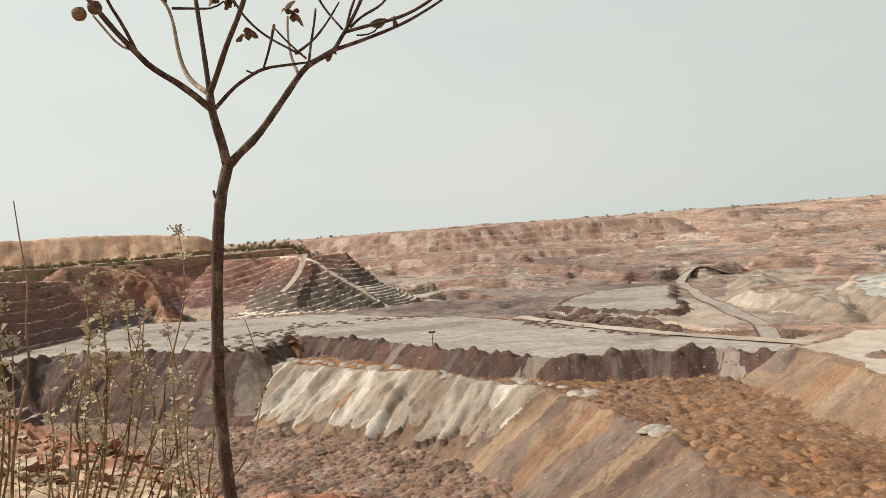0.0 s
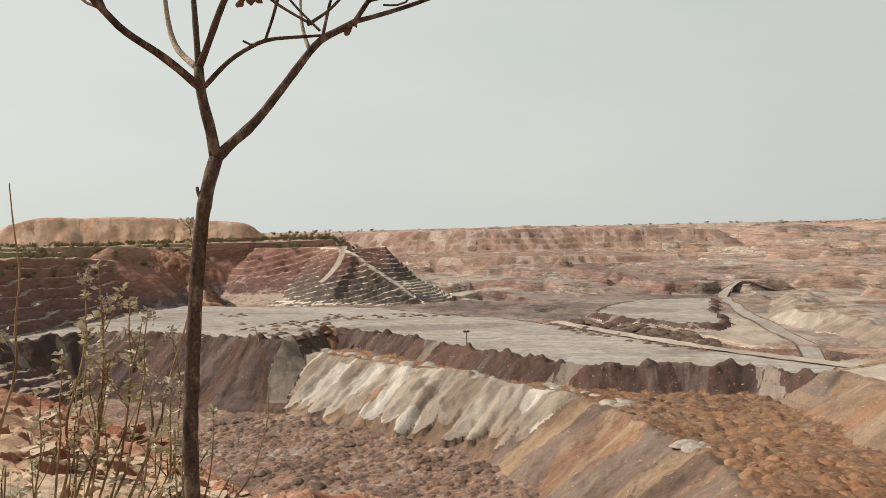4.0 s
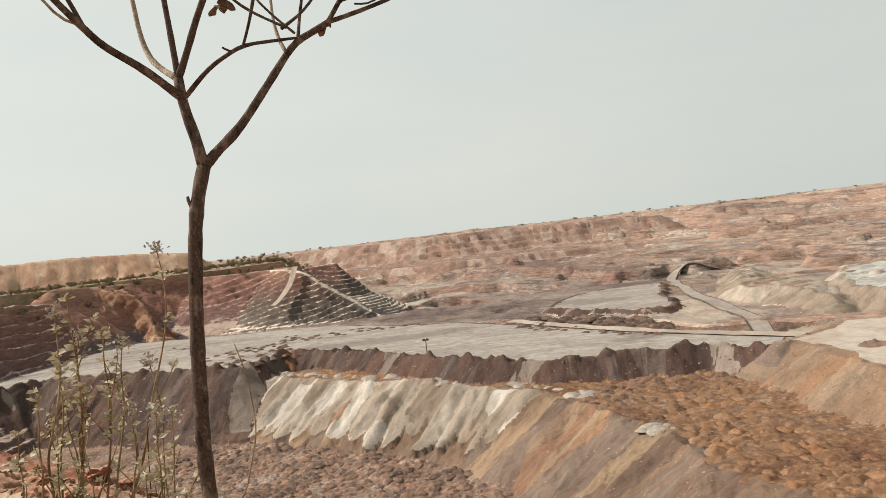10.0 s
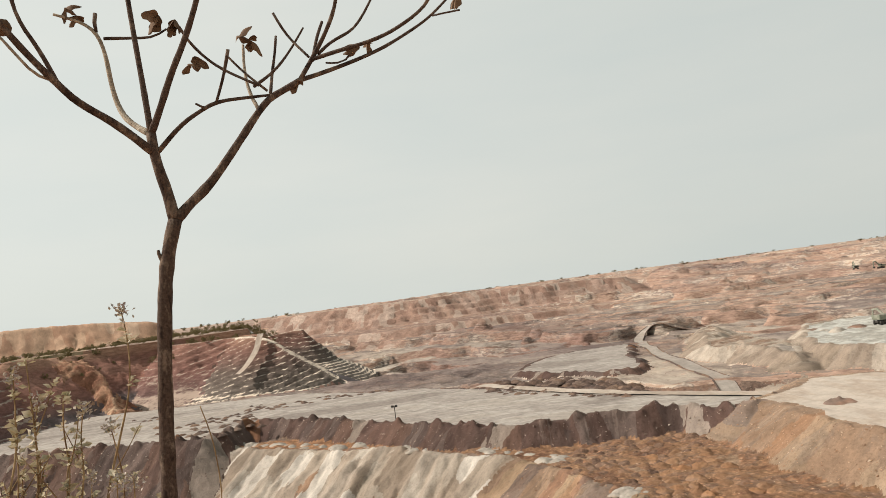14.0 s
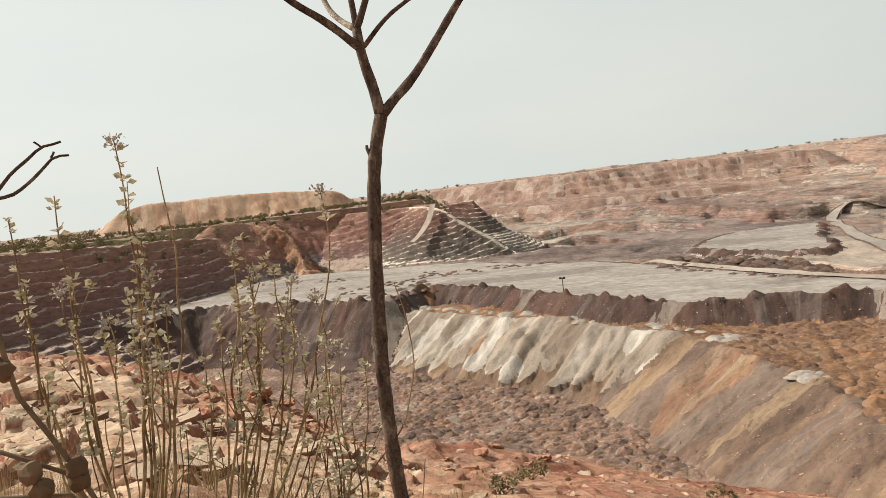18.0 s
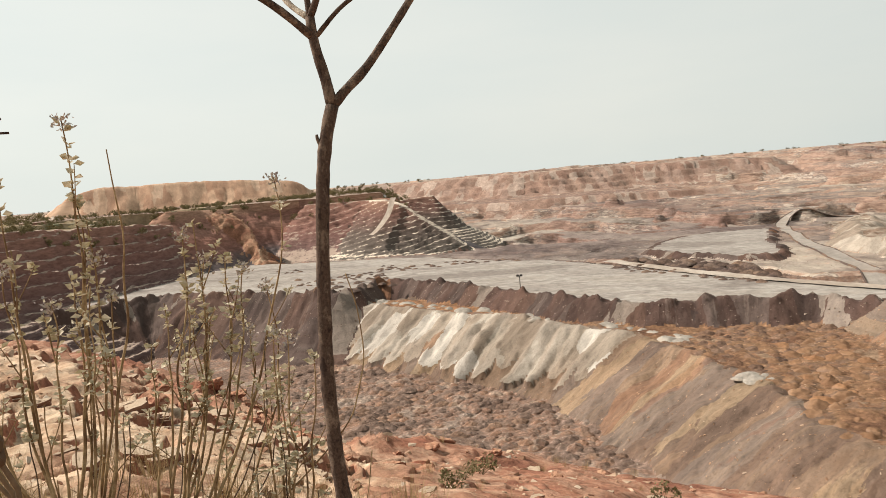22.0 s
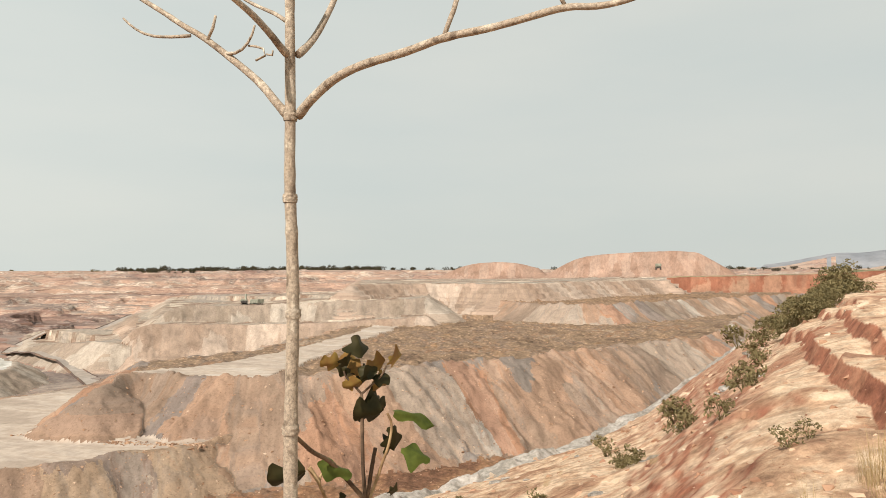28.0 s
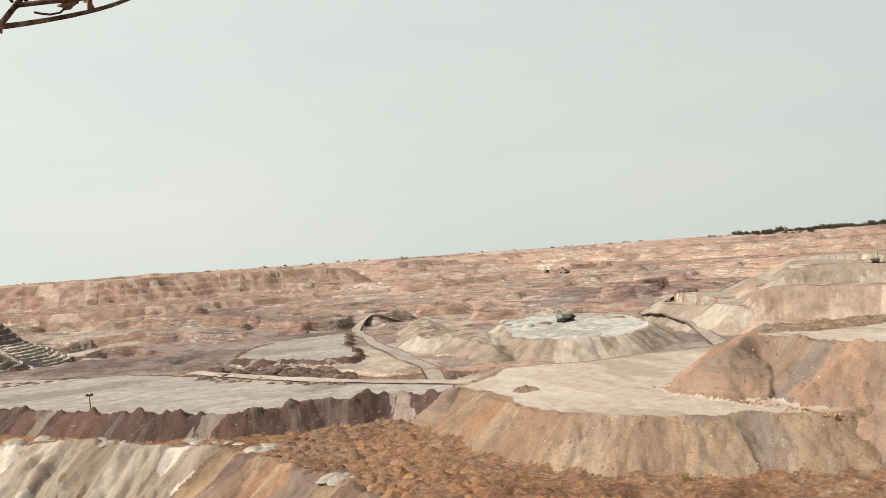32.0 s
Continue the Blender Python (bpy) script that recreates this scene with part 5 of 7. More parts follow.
m_dkbank = streaked("dark_road_bank", [(0.3, DARK), (0.7, BROWN)])
ribbon("haul_road", "pale haul road with dark banks winding past the terraces", graded([(176.0, 172.0), (189.0, 188.0), (197.5, 204.0), (205.5, 222.0), (214.5, 243.0), (230.0, 268.0), (239.0, 283.0), (246.5, 288.5), (256.0, 288.0), (262.0, 283.0), (270.0, 280.0), (291.0, 291.0), (318.0, 301.0), (345.0, 312.0), (380.0, 334.0), (440.0, 372.0)], 0.3, 1), 5, m_road, banks=0.28, bank_mat=m_dkbank)
ribbon("haul_road", "grey haul road down the spur", graded([(87.0, 182.0), (90.5, 203.0), (93.2, 225.3), (97.2, 253.6), (102.6, 290.3), (110.4, 327.7), (122.0, 372.0), (131.0, 396.0), (137.0, 404.0), (143.0, 399.0), (152.0, 394.0), (170.0, 392.0)], 0.25, 1), 5.0, m_road, banks=0.22, bank_mat=m_dkbank)
ribbon("ramp", "pale dusty ramp down the stepped nose", [(x, y, z + 1.0) for x, y, z in [(-66.0, 369.3, -8.6), (-66.6, 364.6, -11.8), (-67.1, 361.3, -15.5), (-69.5, 356.8, -19.6), (-72.4, 351.5, -23.5), (-74.7, 348.4, -25.3)]], 3.0, m_pad, "ramp")
ribbon("haul_road", "narrow pale track along the back of the grey flat", [(x, y, -32.7) for x, y in [(87.7, 164.4), (74.0, 179.7), (61.4, 194.3), (43.7, 221.1), (26.8, 254.5)]], 5, m_pad)


# ---- trees and plants on the rim ----
def tube(bm, pts, r0, r1, sides=8, nodes=0.0):
    """A tapered, slightly knotty limb through the points; joints every so many metres where nodes is given."""
    p = np.array(pts, float)
    for _ in range(2):
        if len(p) > 2:
            q = np.empty((2 * len(p) - 2, 3))
            q[0::2], q[1::2] = 0.75 * p[:-1] + 0.25 * p[1:], 0.25 * p[:-1] + 0.75 * p[1:]
            p = np.vstack([p[:1], q, p[-1:]])
    cum = np.r_[0, np.cumsum(np.linalg.norm(np.diff(p, axis=0), axis=1))]
    n = max(3, int(cum[-1] / 0.022)) if nodes else len(p)
    n = min(n, 160)
    s = np.linspace(0, cum[-1], n)
    p = np.stack([np.interp(s, cum, p[:, k]) for k in range(3)], -1)
    t = np.gradient(p, axis=0)
    t /= np.linalg.norm(t, axis=1)[:, None] + 1e-12
    r = r0 + (r1 - r0) * s / s[-1]
    if nodes:
        ph = (s / nodes + 0.3) % 1.0
        r = r * (1 + 0.085 * np.exp(-((ph - 0.5) / 0.07) ** 2) + 0.05 * fn_b(s * 30, s * 0 + r0 * 999, 2))
    ref = np.array([0.31, 0.52, 0.79]) if abs(t[0] @ np.array([0.31, 0.52, 0.79])) < 0.9 else np.array([1.0, 0, 0])
    rings = []
    for k in range(n):
        a = np.cross(t[k], ref)
        a /= np.linalg.norm(a)
        b_ = np.cross(t[k], a)
        rings.append([bm.verts.new(p[k] + r[k] * (math.cos(u) * a + math.sin(u) * b_)) for u in (2 * math.pi * j / sides for j in range(sides))])
    for ra, rb in zip(rings[:-1], rings[1:]):
        for j in range(sides):
            f = bm.faces.new((ra[j], ra[(j + 1) % sides], rb[(j + 1) % sides], rb[j]))
            f.smooth = True
    bm.faces.new(rings[0][::-1])
    bm.faces.new(rings[-1])


def limb(name, parent, pts, r0, r1, material, nodes=0.11, label="", sides=8):
    bm = bmesh.new()
    tube(bm, pts, r0, r1, sides, nodes)
    return part(name, bm, material, parent, label)


def blade(bm, at, along, up, length, width, fold=0.25, curl=0.3, lobes=0.0, seed=0):
    """A leaf: a grid of its outline, folded along the rib and curled towards the tip."""
    rng = random.Random(seed)
    along, up = Vector(along).normalized(), Vector(up)
    side = along.cross(up).normalized()
    up = side.cross(along)
    n, m = 9, 3
    grid = []
    for i in range(n + 1):
        u = i / n
        w = width * 0.5 * (math.sin(math.pi * min(1, u * 0.92 + 0.06)) ** 0.7) * (1 + lobes * math.sin(u * 9 + seed))
        row = []
        for j in range(-m, m + 1):
            v = j / m
            z = -fold * abs(v) * w - curl * length * u * u * 0.6 + 0.03 * length * math.sin(5 * u + 3 * v + seed) + rng.uniform(-0.01, 0.01) * length
            row.append(bm.verts.new(Vector(at) + along * (u * length) + side * (v * w) + up * z))
        grid.append(row)
    for a, b_ in zip(grid[:-1], grid[1:]):
        for j in range(2 * m):
            bm.faces.new((a[j], a[j + 1], b_[j + 1], b_[j])).smooth = True


def leaf_material(name, col, col2, trans=0.25, rough=0.5):
    m, nt, b = shader(name, rough)
    co = nt.nodes.new("ShaderNodeTexCoord").outputs["Object"]
    n1 = noise_of(nt, co, 14.0, 4.0)
    r = ramp(nt, [(0.35, col), (0.65, col2)])
    nt.links.new(n1.outputs[0], r.inputs[0])
    nt.links.new(r.outputs[0], b.inputs["Base Color"])
    b.inputs["Specular IOR Level"].default_value = 0.12
    if trans:
        t = node(nt, "ShaderNodeBsdfTranslucent")
        nt.links.new(r.outputs[0], t.inputs["Color"])
        mx = node(nt, "ShaderNodeMixShader", Fac=trans)
        nt.links.new(b.outputs[0], mx.inputs[1])
        nt.links.new(t.outputs[0], mx.inputs[2])
        nt.links.new(mx.outputs[0], nt.nodes["Material Output"].inputs["Surface"])
    return m


m_dry = leaf_material("dry_curled_leaf", (0.10, 0.06, 0.035), (0.21, 0.135, 0.085), 0.08, 0.8)
m_green_leaf = leaf_material("broad_green_leaf", (0.05, 0.07, 0.015), (0.12, 0.145, 0.03), 0.3)
# Near-black version of the green leaf: its shade is put into the colour.
m_shaded_leaf = leaf_material("shaded_green_leaf", (0.022, 0.022, 0.008), (0.045, 0.038, 0.015), 0.06)
m_tan_leaf = leaf_material("yellowing_leaf", (0.275, 0.192, 0.05), (0.2, 0.102, 0.035), 0.25)
m_small_leaf = leaf_material("small_sage_leaf", (0.36, 0.30, 0.165), (0.62, 0.56, 0.43), 0.2)
m_stem = earth("straw_coloured_stem", [(0.3, (0.19, 0.115, 0.06)), (0.5, (0.31, 0.205, 0.105)), (0.7, (0.42, 0.30, 0.165))], 6.0, 40.0, 0.7, bumps=0.2, distance=0.002)
m_flower = earth("faded_flower", [(0.3, (0.42, 0.34, 0.31)), (0.5, (0.62, 0.55, 0.50)), (0.7, (0.50, 0.43, 0.30))], 20.0, 90.0, 0.7, bumps=0.2, distance=0.002)
m_twig = earth("dark_sapling_bark", [(0.3, (0.09, 0.06, 0.04)), (0.5, (0.15, 0.10, 0.065)), (0.7, (0.21, 0.145, 0.09))], 8.0, 60.0, 0.7, bumps=0.3, distance=0.002)
m_bark_warm = earth("brown_bark", [(0.25, (0.05, 0.033, 0.026)), (0.42, (0.12, 0.08, 0.06)), (0.55, (0.085, 0.058, 0.045)), (0.75, (0.22, 0.16, 0.12))], 26.0, 140.0, 0.5, (1, 1, 0.55), 0.7, 0.004)


def dry_leaf(parent, at, size, seed):
    rng = random.Random(seed)
    bm = bmesh.new()
    for k in range(3):
        blade(bm, at, (rng.uniform(-1, 1), rng.uniform(-1, 1), rng.uniform(-0.8, 0.5)), (rng.uniform(-1, 1), rng.uniform(-1, 1), 1), size * rng.uniform(0.7, 1.2), size * 0.6, 0.9, 0.9, 0.2, seed + k)
    return part("dry_leaf", bm, m_dry, parent, "dark curled dry leaf")


def fork_tree():
    tree = thing("young_tree", "bare young tree with forked brown trunk and few dry leaves", "tree", (-0.6, 2.15, 0))
    tree.location = (0, 0, 0)
    trunk = [(-0.698, 2.087, -0.872), (-0.704, 2.085, -0.792), (-0.706, 2.084, -0.658), (-0.707, 2.084, -0.530), (-0.697, 2.087, -0.344), (-0.684, 2.091, -0.161), (-0.667, 2.097, 0.020), (-0.654, 2.101, 0.109), (-0.637, 2.106, 0.182), (-0.620, 2.111, 0.237)]
    low = trunk[0]
    foot = (low[0] + 0.07, low[1] + 0.02, gz(low[0], low[1]) - 0.15)
    mid = (low[0] + 0.045, low[1] + 0.01, (low[2] + foot[2]) / 2)
    limb("trunk", tree, [foot, mid] + trunk, 0.026, 0.0185, m_bark_warm, 0.17, sides=12)
    k = [(-0.654, 2.101, 0.109), (-0.669, 2.096, 0.143), (-0.670, 2.096, 0.158)]
    limb("stub", tree, k, 0.008, 0.004, m_bark_warm, 0.0)
    def br(pts, r0, r1, mat=m_bark_warm):
        limb("branch", tree, pts, r0, r1, mat, 0.10)
    D = 2.33
    br([(-0.621, 2.110, 0.234), (-0.631, 2.107, 0.313), (-0.645, 2.101, 0.372), (-0.654, 2.098, 0.431), (-0.656, 2.097, 0.483)], 0.0165, 0.013)
    br([(-0.654, 2.098, 0.428), (-0.717, 2.016, 0.495), (-0.782, 1.931, 0.539), (-0.808, 1.895, 0.577), (-0.848, 1.840, 0.635), (-0.884, 1.785, 0.702), (-0.918, 1.741, 0.762), (-0.937, 1.705, 0.806)], 0.0115, 0.006)
    br([(-0.806, 1.896, 0.574), (-0.838, 1.879, 0.664), (-0.872, 1.861, 0.731), (-0.884, 1.854, 0.801), (-0.900, 1.868, 0.879)], 0.006, 0.004)
    br([(-0.823, 1.887, 0.588), (-0.835, 1.858, 0.589), (-0.847, 1.840, 0.600), (-0.871, 1.815, 0.641), (-0.892, 1.803, 0.673)], 0.004, 0.003, m_bark)
    br([(-0.656, 2.097, 0.480), (-0.700, 2.133, 0.511), (-0.749, 2.166, 0.559), (-0.780, 2.197, 0.642), (-0.795, 2.212, 0.771), (-0.818, 2.223, 0.832), (-0.857, 2.228, 0.870), (-0.931, 2.214, 0.896)], 0.010, 0.004, m_bark)
    br([(-0.795, 2.212, 0.808), (-0.723, 2.221, 0.805), (-0.652, 2.205, 0.793), (-0.615, 2.219, 0.821)], 0.005, 0.003)
    br([(-0.818, 2.223, 0.834), (-0.821, 2.222, 0.862), (-0.816, 2.224, 0.891)], 0.005, 0.006)
    br([(-0.656, 2.097, 0.483), (-0.671, 2.123, 0.621), (-0.688, 2.149, 0.763), (-0.701, 2.165, 0.905), (-0.712, 2.182, 1.036)], 0.009, 0.006)
    br([(-0.656, 2.097, 0.480), (-0.623, 2.077, 0.531), (-0.571, 2.044, 0.626), (-0.529, 2.037, 0.700), (-0.494, 2.028, 0.773), (-0.464, 2.017, 0.844), (-0.429, 2.007, 0.940)], 0.010, 0.007)
    br([(-0.642, 2.102, 0.431), (-0.572, 2.086, 0.493), (-0.518, 2.084, 0.524), (-0.470, 2.099, 0.552), (-0.401, 2.140, 0.566), (-0.334, 2.199, 0.584)], 0.007, 0.004)
    br([(-0.470, 2.099, 0.552), (-0.440, 2.088, 0.620), (-0.418, 2.073, 0.687)], 0.004, 0.005)
    br([(-0.494, 2.092, 0.536), (-0.500, 2.069, 0.529), (-0.514, 2.043, 0.535)], 0.004, 0.003)
    br([(-0.619, 2.111, 0.234), (-0.585, 2.124, 0.274), (-0.524, 2.145, 0.329), (-0.462, 2.164, 0.411), (-0.412, 2.179, 0.480), (-0.367, 2.191, 0.542), (-0.334, 2.199, 0.577), (-0.282, 2.211, 0.603), (-0.239, 2.220, 0.628)], 0.015, 0.009)
    br([(-0.369, 2.190, 0.538), (-0.399, 2.234, 0.607), (-0.411, 2.262, 0.690), (-0.409, 2.283, 0.773)], 0.006, 0.004, m_bark)
    br([(-0.334, 2.199, 0.582), (-0.328, 2.262, 0.674), (-0.317, 2.285, 0.736), (-0.310, 2.307, 0.799)], 0.005, 0.004)
    br([(-0.363, 2.192, 0.614), (-0.480, 2.222, 0.689), (-0.541, 2.192, 0.751), (-0.563, 2.153, 0.798)], 0.004, 0.004)
    br([(-0.341, 2.197, 0.597), (-0.404, 2.202, 0.661), (-0.446, 2.190, 0.714)], 0.004, 0.003)
    br([(-0.383, 2.228, 0.623), (-0.319, 2.254, 0.672), (-0.267, 2.275, 0.739), (-0.223, 2.304, 0.816)], 0.005, 0.003)
    br([(-0.212, 2.245, 0.701), (-0.265, 2.276, 0.774), (-0.288, 2.271, 0.815), (-0.306, 2.267, 0.857)], 0.004, 0.004)
    br([(-0.245, 2.219, 0.625), (-0.202, 2.227, 0.689), (-0.150, 2.205, 0.757), (-0.108, 2.191, 0.839), (-0.093, 2.183, 0.943)], 0.007, 0.005)
    br([(-0.205, 2.226, 0.686), (-0.114, 2.190, 0.693), (-0.003, 2.153, 0.701), (0.077, 2.119, 0.725), (0.142, 2.102, 0.762), (0.170, 2.083, 0.800)], 0.0065, 0.005)
    br([(-0.245, 2.219, 0.625), (-0.180, 2.261, 0.653), (-0.088, 2.305, 0.692), (0.008, 2.335, 0.733), (0.091, 2.360, 0.781), (0.176, 2.383, 0.835), (0.245, 2.403, 0.900)], 0.007, 0.004)
    br([(0.191, 2.383, 0.843), (0.226, 2.383, 0.848), (0.283, 2.382, 0.853)], 0.003, 0.003)
    br([(-0.182, 2.230, 0.703), (-0.141, 2.277, 0.754), (-0.074, 2.306, 0.791), (-0.034, 2.331, 0.847), (-0.003, 2.334, 0.897)], 0.005, 0.004)
    br([(-0.202, 2.227, 0.682), (-0.184, 2.281, 0.773), (-0.163, 2.304, 0.829)], 0.005, 0.005)
    br([(-0.162, 2.234, 0.674), (-0.129, 2.289, 0.687), (-0.095, 2.304, 0.704), (-0.085, 2.305, 0.723)], 0.003, 0.003)
    for n, (at, size) in enumerate(zip([(-0.634, 2.212, 0.864), (-0.579, 2.179, 0.830), (-0.532, 2.163, 0.709), (-0.544, 2.159, 0.688), (-0.419, 2.281, 0.801), (-0.385, 2.290, 0.789), (-0.060, 2.308, 0.746), (-0.033, 2.311, 0.749), (-0.253, 2.217, 0.620), (0.262, 2.403, 0.937), (0.284, 2.402, 0.910), (-0.893, 2.211, 0.912), (-0.869, 2.222, 0.889)],
                                       (0.05, 0.045, 0.032, 0.03, 0.04, 0.035, 0.04, 0.035, 0.028, 0.045, 0.04, 0.032, 0.03))):
        dry_leaf(tree, at, size * 1.25, 200 + n)
    for n, at in enumerate([(-0.923, 1.785, 0.674), (-0.886, 1.807, 0.696)]):
        bm = bmesh.new()
        bmesh.ops.create_icosphere(bm, subdivisions=2, radius=0.021)
        for v in bm.verts:
            v.co = v.co * (1 + 0.12 * noise.noise(v.co * 90)) + Vector(at)
        part("seed_pod", bm, m_dry, tree, "round dark dried seed pod")


def straight_tree():
    tree = thing("young_tree", "pale-barked young tree with spreading bare branches", "tree")
    D = 2.04
    trunk = [(1.828, 0.976, -0.714), (1.827, 0.978, -0.642), (1.826, 0.978, -0.445), (1.828, 0.975, -0.276), (1.830, 0.973, -0.142), (1.828, 0.976, 0.060), (1.825, 0.981, 0.168), (1.824, 0.982, 0.276), (1.825, 0.981, 0.400), (1.824, 0.982, 0.558), (1.824, 0.983, 0.711), (1.823, 0.984, 0.836)]
    low = trunk[0]
    foot = (low[0] + 0.01, low[1], gz(low[0], low[1]) - 0.15)
    limb("trunk", tree, [foot] + trunk, 0.0265, 0.0125, m_bark, 0.16, sides=14)
    for n, (at, r) in enumerate(zip([(1.825, 0.981, 0.171), (1.830, 0.973, -0.142), (1.826, 0.978, -0.453), (1.825, 0.981, 0.393)], (0.0195, 0.0205, 0.0225, 0.0185))):
        knot(tree, at, r, n)

    def br(pts, r0, r1):
        limb("branch", tree, pts, r0, r1, m_bark, 0.12)
    br([(1.822, 0.986, 0.395), (1.829, 1.031, 0.440), (1.837, 1.074, 0.489), (1.841, 1.141, 0.545), (1.842, 1.208, 0.597), (1.835, 1.283, 0.654), (1.828, 1.325, 0.676), (1.821, 1.397, 0.726), (1.816, 1.463, 0.767), (1.788, 1.524, 0.811)], 0.0125, 0.006)
    br([(1.835, 1.317, 0.656), (1.813, 1.375, 0.651), (1.794, 1.428, 0.654), (1.781, 1.473, 0.677), (1.776, 1.508, 0.710)], 0.005, 0.003)
    br([(1.831, 1.256, 0.637), (1.826, 1.230, 0.674), (1.828, 1.227, 0.702)], 0.005, 0.004)
    br([(1.841, 1.209, 0.597), (1.825, 1.163, 0.584), (1.824, 1.130, 0.595), (1.819, 1.101, 0.624), (1.816, 1.089, 0.655)], 0.005, 0.003)
    br([(1.831, 1.119, 0.605), (1.820, 1.064, 0.592), (1.809, 1.044, 0.563), (1.792, 1.070, 0.548)], 0.0035, 0.003)
    br([(1.808, 1.046, 0.567), (1.804, 1.015, 0.559), (1.800, 1.021, 0.573)], 0.003, 0.0025)
    br([(1.836, 0.963, 0.396), (1.819, 0.933, 0.416), (1.805, 0.895, 0.440), (1.795, 0.832, 0.479), (1.782, 0.746, 0.504), (1.762, 0.618, 0.516), (1.740, 0.507, 0.537), (1.731, 0.405, 0.540), (1.715, 0.307, 0.549), (1.695, 0.204, 0.560), (1.684, 0.143, 0.546), (1.662, 0.074, 0.543), (1.618, -0.009, 0.549)], 0.0125, 0.0065)
    br([(1.740, 0.509, 0.535), (1.742, 0.501, 0.561), (1.747, 0.489, 0.590), (1.750, 0.477, 0.633)], 0.006, 0.006)
    br([(1.695, 0.206, 0.558), (1.692, 0.221, 0.580), (1.691, 0.230, 0.625)], 0.005, 0.004)
    br([(1.823, 0.983, 0.557), (1.784, 0.991, 0.578), (1.747, 0.992, 0.596), (1.687, 1.012, 0.636), (1.618, 1.023, 0.655), (1.550, 1.031, 0.678)], 0.0105, 0.007)
    br([(1.835, 0.964, 0.565), (1.884, 0.959, 0.604), (1.921, 0.955, 0.645), (1.958, 0.950, 0.696), (2.007, 0.944, 0.770), (2.053, 0.942, 0.857)], 0.011, 0.008)
    br([(1.819, 0.991, 0.656), (1.846, 1.043, 0.692), (1.853, 1.086, 0.713), (1.863, 1.144, 0.744), (1.850, 1.215, 0.794)], 0.006, 0.004)


def knot(parent, at, r, seed):
    """A swollen ring with old leaf scars round a trunk."""
    bm = bmesh.new()
    n, m = 22, 9
    rings = []
    for j in range(m):
        v = j / (m - 1) * 2 - 1
        rings.append([bm.verts.new((at[0] + math.cos(a) * rr, at[1] + math.sin(a) * rr, at[2] + v * r * 0.6)) for a in (2 * math.pi * k / n for k in range(n))
                      for rr in (r * (0.96 + 0.09 * (1 - v * v) + 0.06 * math.sin(3 * a + seed) * math.sin(6 * v) - 0.05 * (abs(v) < 0.16)),)])
    for a, b_ in zip(rings[:-1], rings[1:]):
        for k in range(n):
            bm.faces.new((a[k], a[(k + 1) % n], b_[(k + 1) % n], b_[k])).smooth = True
    part("knot", bm, m_bark, parent, "swollen ring of old leaf scars")


fork_tree()
straight_tree()


